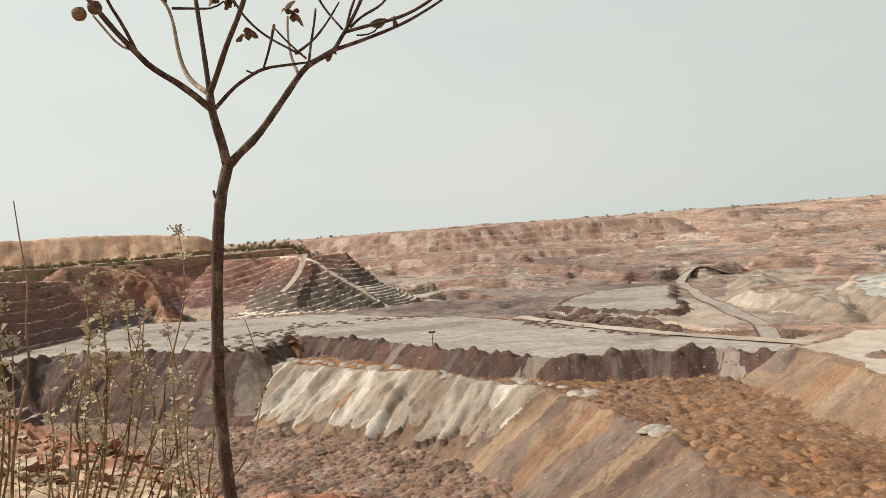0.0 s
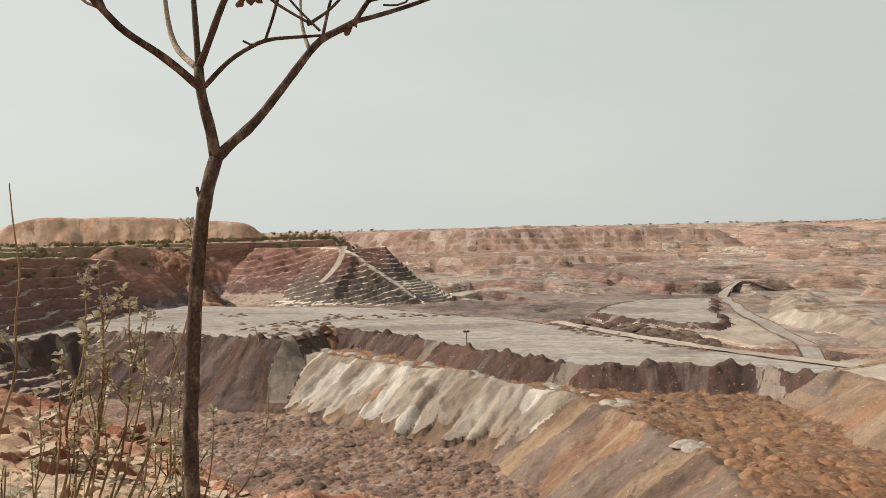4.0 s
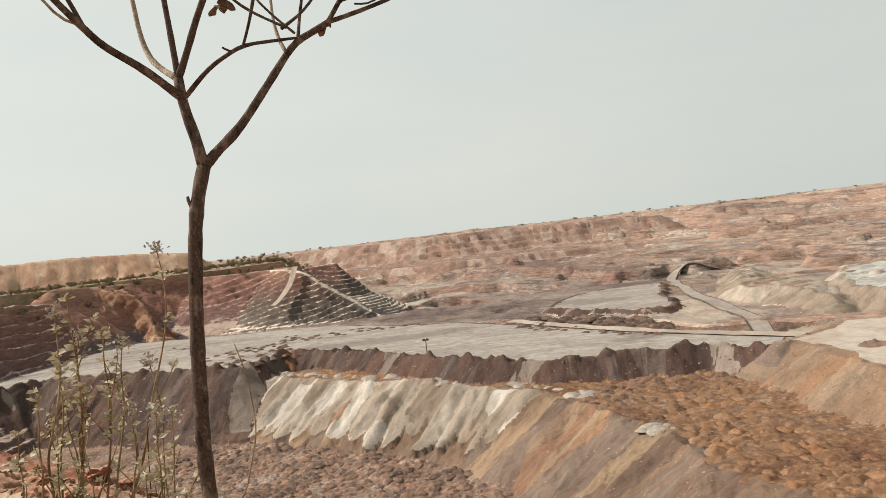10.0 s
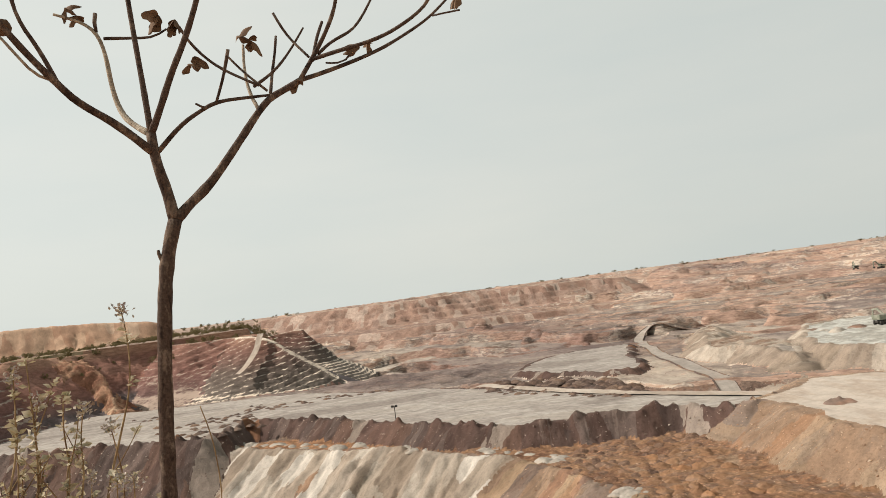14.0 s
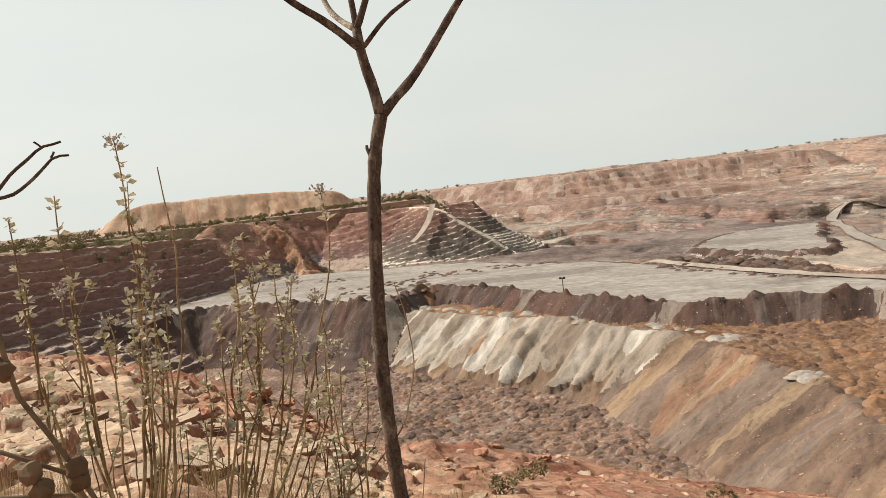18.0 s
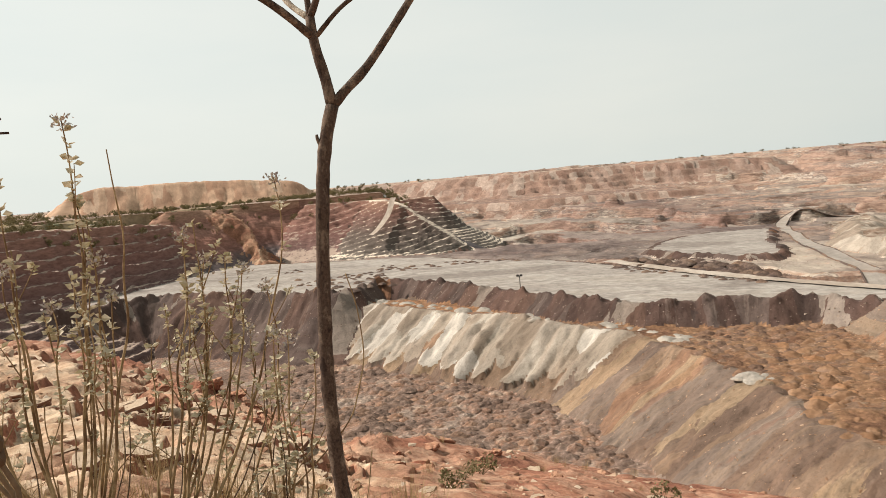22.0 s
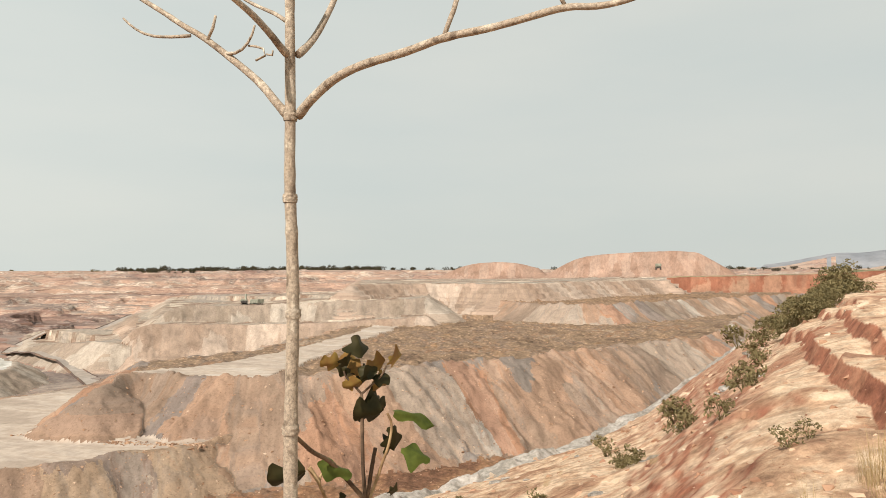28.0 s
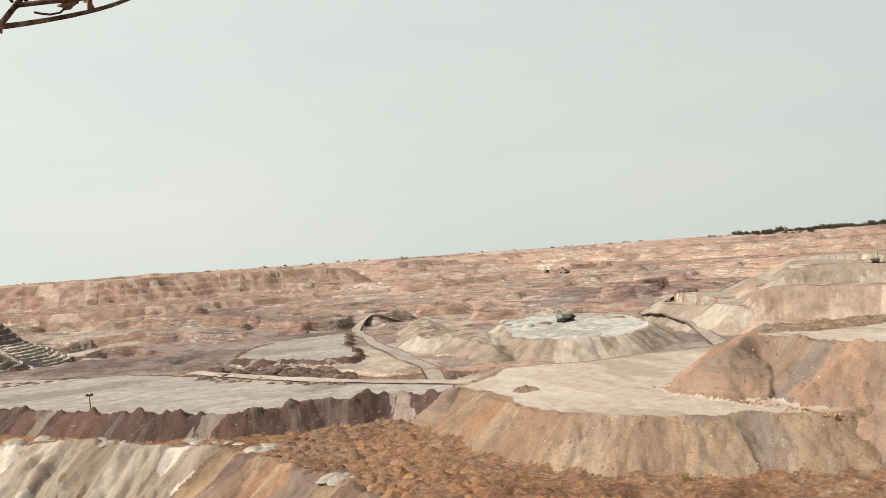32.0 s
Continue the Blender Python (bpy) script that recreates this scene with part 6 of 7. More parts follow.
def sapling():
    tree = thing("sapling", "dark-stemmed sapling with large lobed green and yellowing leaves", "plant")
    D = 2.32
    root = [(2.175, 0.921, -0.754)][0]
    foot = (root[0], root[1], gz(root[0], root[1]) - 0.1)
    limb("stem", tree, [foot] + [(2.175, 0.920, -0.732), (2.172, 0.927, -0.658), (2.171, 0.929, -0.584), (2.171, 0.930, -0.488), (2.170, 0.932, -0.406)], 0.009, 0.0055, m_twig, 0.09)
    limb("twig", tree, [(2.169, 0.933, -0.408), (2.158, 0.955, -0.380), (2.148, 0.975, -0.357), (2.145, 0.981, -0.338)], 0.004, 0.003, m_twig, 0.0)
    limb("twig", tree, [(2.171, 0.930, -0.408), (2.181, 0.908, -0.388), (2.196, 0.874, -0.355), (2.202, 0.862, -0.324)], 0.004, 0.003, m_twig, 0.0)
    limb("twig", tree, [(1.858, 0.984, -0.478), (1.913, 0.990, -0.510), (1.970, 0.991, -0.550), (2.037, 0.973, -0.585), (2.125, 0.954, -0.670), (2.174, 0.923, -0.736)], 0.006, 0.0075, m_twig, 0.1)
    limb("twig", tree, [(2.178, 0.915, -0.732), (2.182, 0.905, -0.652), (2.188, 0.893, -0.578)], 0.006, 0.006, m_twig, 0.09)
    limb("twig", tree, [(2.180, 0.909, -0.733), (2.190, 0.888, -0.674), (2.196, 0.874, -0.627), (2.205, 0.854, -0.571), (2.210, 0.844, -0.505), (2.203, 0.859, -0.471)], 0.005, 0.004, m_stem, 0.0)
    limb("twig", tree, [(2.023, 0.997, -0.654), (2.015, 1.012, -0.625), (2.008, 1.024, -0.605)], 0.006, 0.007, m_stem, 0.0)
    limb("twig", tree, [(2.083, 0.993, -0.755), (2.057, 0.999, -0.698), (2.029, 1.008, -0.649), (2.048, 0.995, -0.618)], 0.006, 0.004, m_stem, 0.0)
    px = [(2.168, 0.935, -0.299), (2.140, 0.991, -0.316), (2.150, 0.972, -0.324), (2.178, 0.915, -0.334), (2.205, 0.854, -0.312), (2.161, 0.948, -0.365), (2.184, 0.902, -0.376), (2.171, 0.930, -0.451), (2.196, 0.874, -0.467), (2.211, 0.840, -0.468), (2.210, 0.844, -0.512), (2.199, 0.868, -0.601), (2.220, 0.820, -0.587), (2.020, 1.003, -0.594), (1.960, 1.008, -0.603), (2.149, 0.974, -0.722), (2.205, 0.854, -0.712), (2.192, 0.885, -0.445)]
    spec = [(m_shaded_leaf, 0.075, 0.07, (0, 0, 1)), (m_tan_leaf, 0.07, 0.05, (-1, 0.3, 0.1)), (m_shaded_leaf, 0.06, 0.05, (-0.6, -0.4, 0.3)), (m_tan_leaf, 0.07, 0.06, (0.5, -0.6, 0.2)), (m_tan_leaf, 0.085, 0.06, (1, -0.4, 0.1)),
            (m_shaded_leaf, 0.07, 0.06, (0.8, -0.5, -0.1)), (m_tan_leaf, 0.07, 0.055, (0.7, -0.6, -0.2)), (m_shaded_leaf, 0.12, 0.10, (0.75, -0.6, -0.25)), (m_shaded_leaf, 0.11, 0.085, (-0.6, 0.4, 0.0)), (m_green_leaf, 0.20, 0.06, (0.8, -0.9, -0.25)),
            (m_shaded_leaf, 0.10, 0.08, (0.1, -0.2, -1)), (m_shaded_leaf, 0.09, 0.08, (0.5, -0.2, 0.3)), (m_green_leaf, 0.12, 0.095, (0.3, -0.8, -0.15)), (m_green_leaf, 0.15, 0.075, (0.8, -1.0, -0.35)), (m_shaded_leaf, 0.13, 0.12, (-1, 0.9, -0.35)),
            (m_shaded_leaf, 0.07, 0.06, (-0.5, 0, -0.3)), (m_shaded_leaf, 0.06, 0.05, (0.8, -0.4, -0.3)), (m_shaded_leaf, 0.05, 0.05, (0.6, 0, 0.4))]
    for n, (at, (mt, ln, wd, way)) in enumerate(zip(px, spec)):
        bm = bmesh.new()
        blade(bm, at, way, (-0.5, -0.6, 0.6) if mt is m_green_leaf else (-0.5, -0.85, -0.35), ln * (0.95 if n < 7 else 0.8), wd * (1.05 if n < 9 else 0.8), 0.5, 0.5, 0.45, 300 + n)
        part("leaf", bm, mt, tree, "broad lobed leaf")
    # Young leaves crowd the top of the stem.
    rng = random.Random(12)
    for n in range(9):
        bm = bmesh.new()
        at = (2.170 + rng.uniform(-0.02, 0.02), 0.930 + rng.uniform(-0.04, 0.04), -0.335 + rng.uniform(-0.045, 0.03))
        blade(bm, at, (rng.uniform(-0.3, 0.3), rng.uniform(-1, 1), rng.uniform(-0.3, 0.6)), (-0.5, -0.85, -0.35) if n % 3 else (-0.6, -0.5, 0.5), 0.06, 0.05, 0.5, 0.6, 0.35, 340 + n)
        part("leaf", bm, m_tan_leaf if n % 2 else m_shaded_leaf, tree, "small crumpled young leaf")


sapling()


def leggy_shrub(label, base, tops, seed):
    """Thin straw stems in a fan; sage leaves in whorls; faded flower heads on some tips.
    tops: (x, y, z, leafy, flower)."""
    rng = random.Random(seed)
    shrub = thing("flowering_shrub", label, "shrub")
    leaves = bmesh.new()
    low = [(x + rng.uniform(-0.5, 0.5), y + rng.uniform(-0.3, 0.3), base_z + (z - base_z) * rng.uniform(0.35, 0.75), rng.choice((0, 0.1, 0.3)), 0) for x, y, z, _, _ in list(tops) for base_z in (gz(*base),)]
    for n, (x, y, z, leafy, flower) in enumerate(list(tops) + low):
        b0 = Vector((base[0] + rng.uniform(-0.1, 0.1), base[1] + rng.uniform(-0.1, 0.1), 0))
        b0.z = gz(b0.x, b0.y) - 0.05
        tip_ = Vector((x, y, z))
        ln = (tip_ - b0).length
        # A stem leans out low down, then turns up, with a kink at every node.
        out = Vector((tip_.x - b0.x, tip_.y - b0.y, 0)) * rng.uniform(0.1, 0.45)
        pts = []
        for k in range(11):
            u = k / 10
            p = b0.lerp(tip_, u) + out * math.sin(math.pi * u)
            p += Vector((rng.uniform(-1, 1), rng.uniform(-1, 1), 0)) * 0.013 * ln * (0 < k < 10)
            pts.append(p)
        main = n < len(tops)
        limb("stem", shrub, [tuple(p) for p in pts], (0.006 + 0.0025 * ln) * (1.0 if main else 0.6), 0.003, m_stem if main or n % 3 else m_twig, 0.07 if main else 0.0, sides=6)
        # Rosettes of leaves at the upper nodes, thickest near the tip.
        if leafy > 0:
            spots = [1.0 - 0.02 * rng.random()] + [1 - leafy * rng.random() for _ in range(int(2 + 9 * leafy * ln))]
            for u in spots:
                i = min(9, int(u * 10))
                p = pts[i].lerp(pts[i + 1], u * 10 - i)
                for q in range(rng.randint(2, 5)):
                    a = rng.uniform(0, 6.283)
                    blade_small(leaves, p + Vector((rng.gauss(0, 0.008), rng.gauss(0, 0.008), rng.gauss(0, 0.015))), (math.cos(a), math.sin(a), rng.uniform(-0.2, 0.8)), rng.uniform(0.03, 0.062), rng)
            # Short side shoots.
            for _ in range(2 if main else 0):
                i = rng.randint(4, 8)
                way = Vector((rng.uniform(-1, 1), rng.uniform(-1, 1), rng.uniform(0.8, 1.6))) * rng.uniform(0.1, 0.25)
                end = pts[i] + way
                limb("side_shoot", shrub, [tuple(pts[i]), tuple(pts[i] + way * 0.5 + Vector((0.012, -0.01, 0))), tuple(end)], 0.004, 0.002, m_stem, 0.0, sides=5)
                for q in range(rng.randint(4, 8)):
                    a = rng.uniform(0, 6.283)
                    blade_small(leaves, end - way * rng.random() * 0.3, (math.cos(a), math.sin(a), rng.uniform(-0.1, 0.9)), rng.uniform(0.03, 0.06), rng)
        if flower:
            bm = bmesh.new()
            for q in range(44):
                o = Vector((rng.gauss(0, 0.024), rng.gauss(0, 0.024), rng.gauss(-0.02, 0.024)))
                blade_small(bm, tip_ + o, (rng.uniform(-1, 1), rng.uniform(-1, 1), rng.uniform(0.2, 1)), 0.026, rng)
            part("flower_head", bm, m_flower, shrub, "faded lilac-white flower head")
    # A tangle of dead twigs round the foot.
    tangle = bmesh.new()
    for _ in range(300):
        a0, r0 = rng.uniform(0, 6.283), 1.5 * rng.random() ** 0.6
        p0 = Vector((base[0] + math.cos(a0) * r0, base[1] + math.sin(a0) * r0, 0))
        p0.z = gz(p0.x, p0.y)
        way = Vector((rng.uniform(-1, 1), rng.uniform(-1, 1), rng.uniform(0.1, 0.9))) * rng.uniform(0.2, 0.55)
        tube(tangle, [tuple(p0), tuple(p0 + way * 0.5 + Vector((rng.uniform(-0.06, 0.06), rng.uniform(-0.06, 0.06), 0.05))), tuple(p0 + way)], 0.0035, 0.0015, 4)
    tagged(part("twigs", tangle, m_stem, shrub, "tangle of thin dead twigs"), kind="stuff")
    tagged(part("leaves", leaves, m_small_leaf, shrub, "small sage-green leaves"), kind="stuff")


def blade_small(bm, at, way, length, rng):
    way = Vector(way).normalized()
    side = way.cross(Vector((rng.uniform(-1, 1), rng.uniform(-1, 1), 0.6))).normalized()
    up = side.cross(way)
    w = length * rng.uniform(0.26, 0.4)
    a = Vector(at)
    c = [a, a + way * length * 0.45 + side * w + up * w * 0.3, a + way * length, a + way * length * 0.45 - side * w + up * w * 0.3, a + way * length * 0.5 - up * w * 0.15]
    v = [bm.verts.new(p) for p in c]
    bm.faces.new((v[0], v[4], v[1]))
    bm.faces.new((v[1], v[4], v[2]))
    bm.faces.new((v[2], v[4], v[3]))
    bm.faces.new((v[3], v[4], v[0]))


leggy_shrub("leggy straw-stemmed shrub with sage leaves and faded flower heads", (-2.54, 3.49), [(*p, l, f) for p, l, f in zip(
    [(-2.452, 3.674, 0.482), (-2.285, 3.776, 0.310), (-2.443, 3.680, 0.092), (-2.404, 3.704, -0.061), (-2.390, 3.712, -0.249), (-2.587, 3.584, -0.468), (-2.715, 3.491, 0.212), (-2.746, 3.468, -0.269), (-2.888, 3.354, 0.108), (-2.866, 3.373, -0.208), (-2.488, 3.651, -0.397), (-2.341, 3.742, -0.455), (-2.703, 3.500, -0.171), (-2.865, 3.374, -0.720)],
    (0.55, 0, 0.6, 0.5, 0.4, 0.35, 0.12, 0.5, 0.2, 0.2, 0.4, 0.15, 0.15, 0.2), (1, 0, 0, 0, 1, 1, 0, 1, 0, 0, 0, 1, 0, 0))], 61)
leggy_shrub("sprawling leggy shrub with pale leaves beside the ledge", (-2.20, 3.71), [(*p, l, f) for p, l, f in zip(
    [(-1.572, 4.315, 0.099), (-2.024, 4.135, -0.112), (-2.082, 4.108, -0.187), (-1.988, 4.152, -0.342), (-1.879, 4.200, -0.340), (-1.795, 4.234, -0.419), (-1.679, 4.278, -0.543), (-1.993, 4.150, -0.719), (-1.788, 4.236, -0.785), (-2.293, 4.000, -0.800), (-2.210, 4.044, -0.574), (-2.105, 4.097, -0.500), (-1.876, 4.201, -0.654), (-2.081, 4.109, -0.693)],
    (0.2, 0.6, 0.5, 0.5, 0.55, 0.6, 0.5, 0.35, 0.25, 0.2, 0.1, 0.5, 0.3, 0.4), (1, 0, 1, 1, 0, 1, 1, 0, 1, 0, 0, 0, 0, 0))], 62)
leggy_shrub("small leggy shrub with white flower clusters", (-1.68, 3.96), [(*p, l, f) for p, l, f in zip(
    [(-1.424, 3.838, -0.761), (-1.494, 3.813, -0.749), (-1.301, 3.877, -0.886), (-1.404, 3.845, -1.185), (-1.571, 3.785, -1.048), (-1.483, 3.817, -0.977)], (0.6, 0.5, 0.05, 0.1, 0.4, 0.4), (1, 1, 0, 0, 0, 0))], 63)


def side_tree():
    tree = thing("young_tree", "bare thin tree with dark knobbly twigs", "tree")
    a = [(-1.655, 1.778, 0.099), (-1.614, 1.813, 0.151), (-1.591, 1.832, 0.189), (-1.556, 1.860, 0.222), (-1.526, 1.883, 0.256), (-1.506, 1.898, 0.258), (-1.485, 1.914, 0.266)]
    b_ = [(-1.652, 1.780, 0.123), (-1.616, 1.811, 0.127), (-1.592, 1.832, 0.130), (-1.549, 1.865, 0.170), (-1.519, 1.889, 0.208), (-1.503, 1.900, 0.227), (-1.473, 1.923, 0.227)]
    top = (a[0][0] - 0.5, a[0][1] - 0.35, a[0][2] - 0.35)
    limb("trunk", tree, [(top[0], top[1], gz(top[0], top[1]) - 0.1), (top[0] + 0.03, top[1], -0.9), top], 0.03, 0.015, m_bark_warm)
    limb("branch", tree, [top] + a, 0.011, 0.0035, m_bark_warm)
    limb("branch", tree, [top] + b_, 0.011, 0.0035, m_bark_warm)
    limb("twig", tree, [(-1.526, 1.883, 0.256), (-1.532, 1.879, 0.264), (-1.538, 1.874, 0.270)], 0.003, 0.003, m_bark_warm, 0.0)
    limb("twig", tree, [(-1.510, 1.895, 0.224), (-1.504, 1.900, 0.233), (-1.502, 1.901, 0.240)], 0.003, 0.003, m_bark_warm, 0.0)


side_tree()

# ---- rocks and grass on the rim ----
# Buff tops and red-brown sides, with sunlit-top and shaded-side contrast painted in.
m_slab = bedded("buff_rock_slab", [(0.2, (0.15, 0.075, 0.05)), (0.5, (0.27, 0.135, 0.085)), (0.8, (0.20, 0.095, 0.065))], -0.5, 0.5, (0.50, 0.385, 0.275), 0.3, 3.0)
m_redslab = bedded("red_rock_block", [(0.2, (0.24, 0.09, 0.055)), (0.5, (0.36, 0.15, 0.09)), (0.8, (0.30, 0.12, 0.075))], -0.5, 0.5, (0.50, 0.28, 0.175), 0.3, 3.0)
m_chalk = earth("pale_grey_stone", [(0.3, (0.33, 0.30, 0.255)), (0.5, (0.42, 0.385, 0.335)), (0.7, (0.50, 0.46, 0.41))], 0.5, 4.0, 0.6, bumps=0.9, distance=0.1)


def slab_data(seed, material):
    """A bedded slab: two or three broken layers, each with its own ragged outline."""
    rng = random.Random(seed)
    bm = bmesh.new()
    n, layers = 13, rng.randint(2, 3)
    shape = [rng.uniform(0.36, 0.56) for _ in range(n)]
    shape = [0.5 * shape[i] + 0.5 * (shape[i - 1] if rng.random() < 0.5 else shape[i]) for i in range(n)]
    z, rings = -0.3, []
    for k in range(layers):
        h = rng.uniform(0.07, 0.16)
        off = (rng.uniform(-0.05, 0.05), rng.uniform(-0.05, 0.05))
        own = [r * rng.uniform(0.86, 1.06) * (1 - 0.07 * k) for r in shape]
        for zz, f in ((z, 0.98), (z + h * 0.82, 1.0), (z + h, 0.95)):
            rings.append([bm.verts.new((math.cos(6.283 * i / n) * own[i] * f + off[0], math.sin(6.283 * i / n) * own[i] * f * 0.8 + off[1], zz + rng.uniform(-0.006, 0.006))) for i in range(n)])
        z += h
    rings.append([bm.verts.new((v.co.x * 0.5, v.co.y * 0.5, v.co.z + rng.uniform(-0.012, 0.02))) for v in rings[-1]])
    for lo, hi in zip(rings[:-1], rings[1:]):
        for i in range(n):
            bm.faces.new((lo[i], lo[(i + 1) % n], hi[(i + 1) % n], hi[i]))
    bm.faces.new(rings[-1])
    me = bpy.data.meshes.new("rock")
    bm.to_mesh(me)
    bm.free()
    me.materials.append(material)
    return me


slab_datas = [slab_data(400 + k, m_slab) for k in range(9)]
def lump_datas(name, material, seeds, flat, rough):
    got = []
    for sd in seeds:
        bm = bmesh.new()
        bmesh.ops.create_icosphere(bm, subdivisions=3, radius=0.5)
        for v in bm.verts:
            q = v.co.normalized()
            k = 1 + 0.35 * noise.noise(q * 1.6 + Vector((sd * 5, 0, 0))) + rough * noise.noise(q * 4 + Vector((sd, 3, 0))) + 0.5 * rough * noise.noise(q * 9)
            v.co = Vector((q.x * 0.5, q.y * 0.5, q.z * 0.5 * flat)) * k
        me = bpy.data.meshes.new(name)
        bm.to_mesh(me)
        bm.free()
        me.materials.append(material)
        got.append(me)
    return got


red_datas = lump_datas("boulder", m_redslab, range(20, 26), 0.55, 0.3)
chalk_datas = lump_datas("pale_boulder", m_chalk, range(6), 0.5, 0.16)


def strew(name, label, category, group, datas, places, lo, hi, seed, tilt=10, sink=0.12, by_distance=False):
    rng = random.Random(seed)
    for x, y in places:
        ob = new(name, rng.choice(datas))
        k = (lo + (hi - lo) * rng.random() ** 1.6) * (math.hypot(x, y) if by_distance else 1)
        ob.matrix_world = pose(x, y, gz(x, y) + k * (0.12 - sink), rng.uniform(-tilt, tilt), rng.uniform(-tilt, tilt), rng.uniform(0, 360)) @ Matrix.Diagonal((k * rng.uniform(0.9, 1.6), k, k * rng.uniform(0.7, 1.2), 1))
        tagged(ob, label, category, group)


def polar_places(n, a0, a1, d0, d1, seed, power=1.0):
    rng = random.Random(seed)
    got = []
    for _ in range(n):
        a, d = radians(rng.uniform(a0, a1)), d0 + (d1 - d0) * rng.random() ** power
        got.append((d * math.sin(a), d * math.cos(a)))
    return got


strew("rock_slab", "weathered buff sandstone slab bedded in the rim", "rock", "slabs on the rim", slab_datas, polar_places(130, -46, -17, 5.5, 17.5, 1), 0.15, 0.75, 2, 6)
strew("rock_slab", "broken buff sandstone slab low on the rim", "rock", "slabs on the rim", slab_datas, polar_places(16, -18, 8, 9, 18, 3), 0.2, 0.7, 4, 5)
strew("boulder", "broken rust-red sandstone block at the rim edge", "rock", "red blocks on the rim", red_datas, polar_places(50, -30, -8, 12.5, 19, 5), 0.15, 0.6, 6, 25)
strew("boulder", "rust-red stone on the rim slope", "rock", "red blocks on the rim", red_datas, polar_places(50, -8, 60, 12, 23, 7), 0.1, 0.4, 8, 20)
strew("pale_boulder", "pale grey lumpy stone along the pit edge", "rock", "pale stones along the edge", chalk_datas, [(d * math.sin(radians(a)), d * math.cos(radians(a))) for a, d in [(23 + 0.6 * k + 0.5 * math.sin(k * 7.0), float(rim_edge(np.array([23 + 0.6 * k]))[0]) * (0.99 - 0.09 * ((k * 37) % 10) / 10)) for k in range(0, 110, 3)]], 0.3, 1.1, 10, 14)
strew("pale_boulder", "pale grey stone washed into the gully below the path", "rock", "pale stones along the edge", chalk_datas, [(k * x, k * y) for k, (x, y) in
      [(float(rim_edge(np.array([math.degrees(math.atan2(px_, py_))]))[0]) / math.hypot(px_, py_) * (0.82 + 0.16 * ((n * 29) % 17) / 17), (px_, py_)) for n, (px_, py_) in enumerate(polar_places(40, 46, 68, 20, 24, 13))]], 0.25, 0.8, 14, 8)
strew("pale_boulder", "small pale stone near the path", "rock", "pale stones along the edge", chalk_datas, polar_places(40, 55, 95, 12, 40, 11, 1.5), 0.15, 0.5, 12, 20)


def washout():
    """Pale clay washed down along the pit edge: a sheet of lumps that thins out at its sides."""
    az, v = np.linspace(27, 93, 760), np.linspace(0, 1, 44)
    A, V = np.meshgrid(az, v, indexing="ij")
    low = np.interp(A, [27, 34, 44, 56, 66, 78, 93], [0.93, 0.86, 0.82, 0.82, 0.83, 0.83, 0.9]) + 0.02 * fn_a(A / 2.2, A * 0, 3)
    high = np.interp(A, [27, 60, 93], [0.99, 0.995, 0.985]) + 0.008 * fn_b(A / 1.5, A * 0, 3)
    D = rim_edge(A) * (low + (high - low) * V)
    X, Y = D * np.sin(np.radians(A)), D * np.cos(np.radians(A))
    lump = 0.30 - 0.5 * np.abs(fn_a(X / 2.3, Y / 2.3, 3)) + 0.10 * fn_b(X / 0.7, Y / 0.7, 3)
    Z = ground_height(A, D) - 0.12 + (0.28 + lump) * np.clip(4 * V * (1 - V) * 1.6, 0, 1) * np.clip((A - 27) / 3, 0, 1)
    ob = mesh_ob("washed_clay", np.stack([X, Y, Z], -1).reshape(-1, 3), quads(len(az), len(v), False), m_chalk)
    tagged(ob, "pale lumpy clay washed down along the pit edge", "ground", "", "structure")


washout()


def tuft_mesh(name, seed, blades, height, spread, material, lean=0.5):
    rng = random.Random(seed)
    bm = bmesh.new()
    for _ in range(blades):
        a, r = rng.uniform(0, 6.283), spread * math.sqrt(rng.random())
        b0 = Vector((math.cos(a) * r, math.sin(a) * r, -0.03))
        w = Vector((math.cos(a + 1.57), math.sin(a + 1.57), 0)) * rng.uniform(0.0015, 0.003)
        h = height * rng.uniform(0.5, 1.1)
        out = Vector((math.cos(a), math.sin(a), 0)) * lean * h * rng.uniform(0.1, 1)
        m1, m2 = b0 + out * 0.3 + Vector((0, 0, h * 0.55)), b0 + out + Vector((0, 0, h))
        v = [bm.verts.new(p) for p in (b0 - w, b0 + w, m1 + w * 0.7, m1 - w * 0.7, m2)]
        bm.faces.new((v[0], v[1], v[2], v[3]))
        bm.faces.new((v[3], v[2], v[4]))
    me = bpy.data.meshes.new(name)
    bm.to_mesh(me)
    bm.free()
    me.materials.append(material)
    return me


m_straw = leaf_material("dry_straw", (0.30, 0.21, 0.10), (0.44, 0.33, 0.18), 0.15, 0.8)
m_scrubleaf = leaf_material("dusty_olive_leaf", (0.13, 0.105, 0.05), (0.21, 0.175, 0.085), 0.15, 0.8)
m_farleaf = leaf_material("distant_dark_foliage", (0.05, 0.046, 0.03), (0.085, 0.075, 0.045), 0.05, 0.9)
m_bushleaf = leaf_material("dark_bush_leaf", (0.12, 0.10, 0.045), (0.21, 0.175, 0.085), 0.15, 0.8)
tufts = [tuft_mesh("grass_tuft", 500 + k, 60, 0.5, 0.16, m_straw) for k in range(4)]


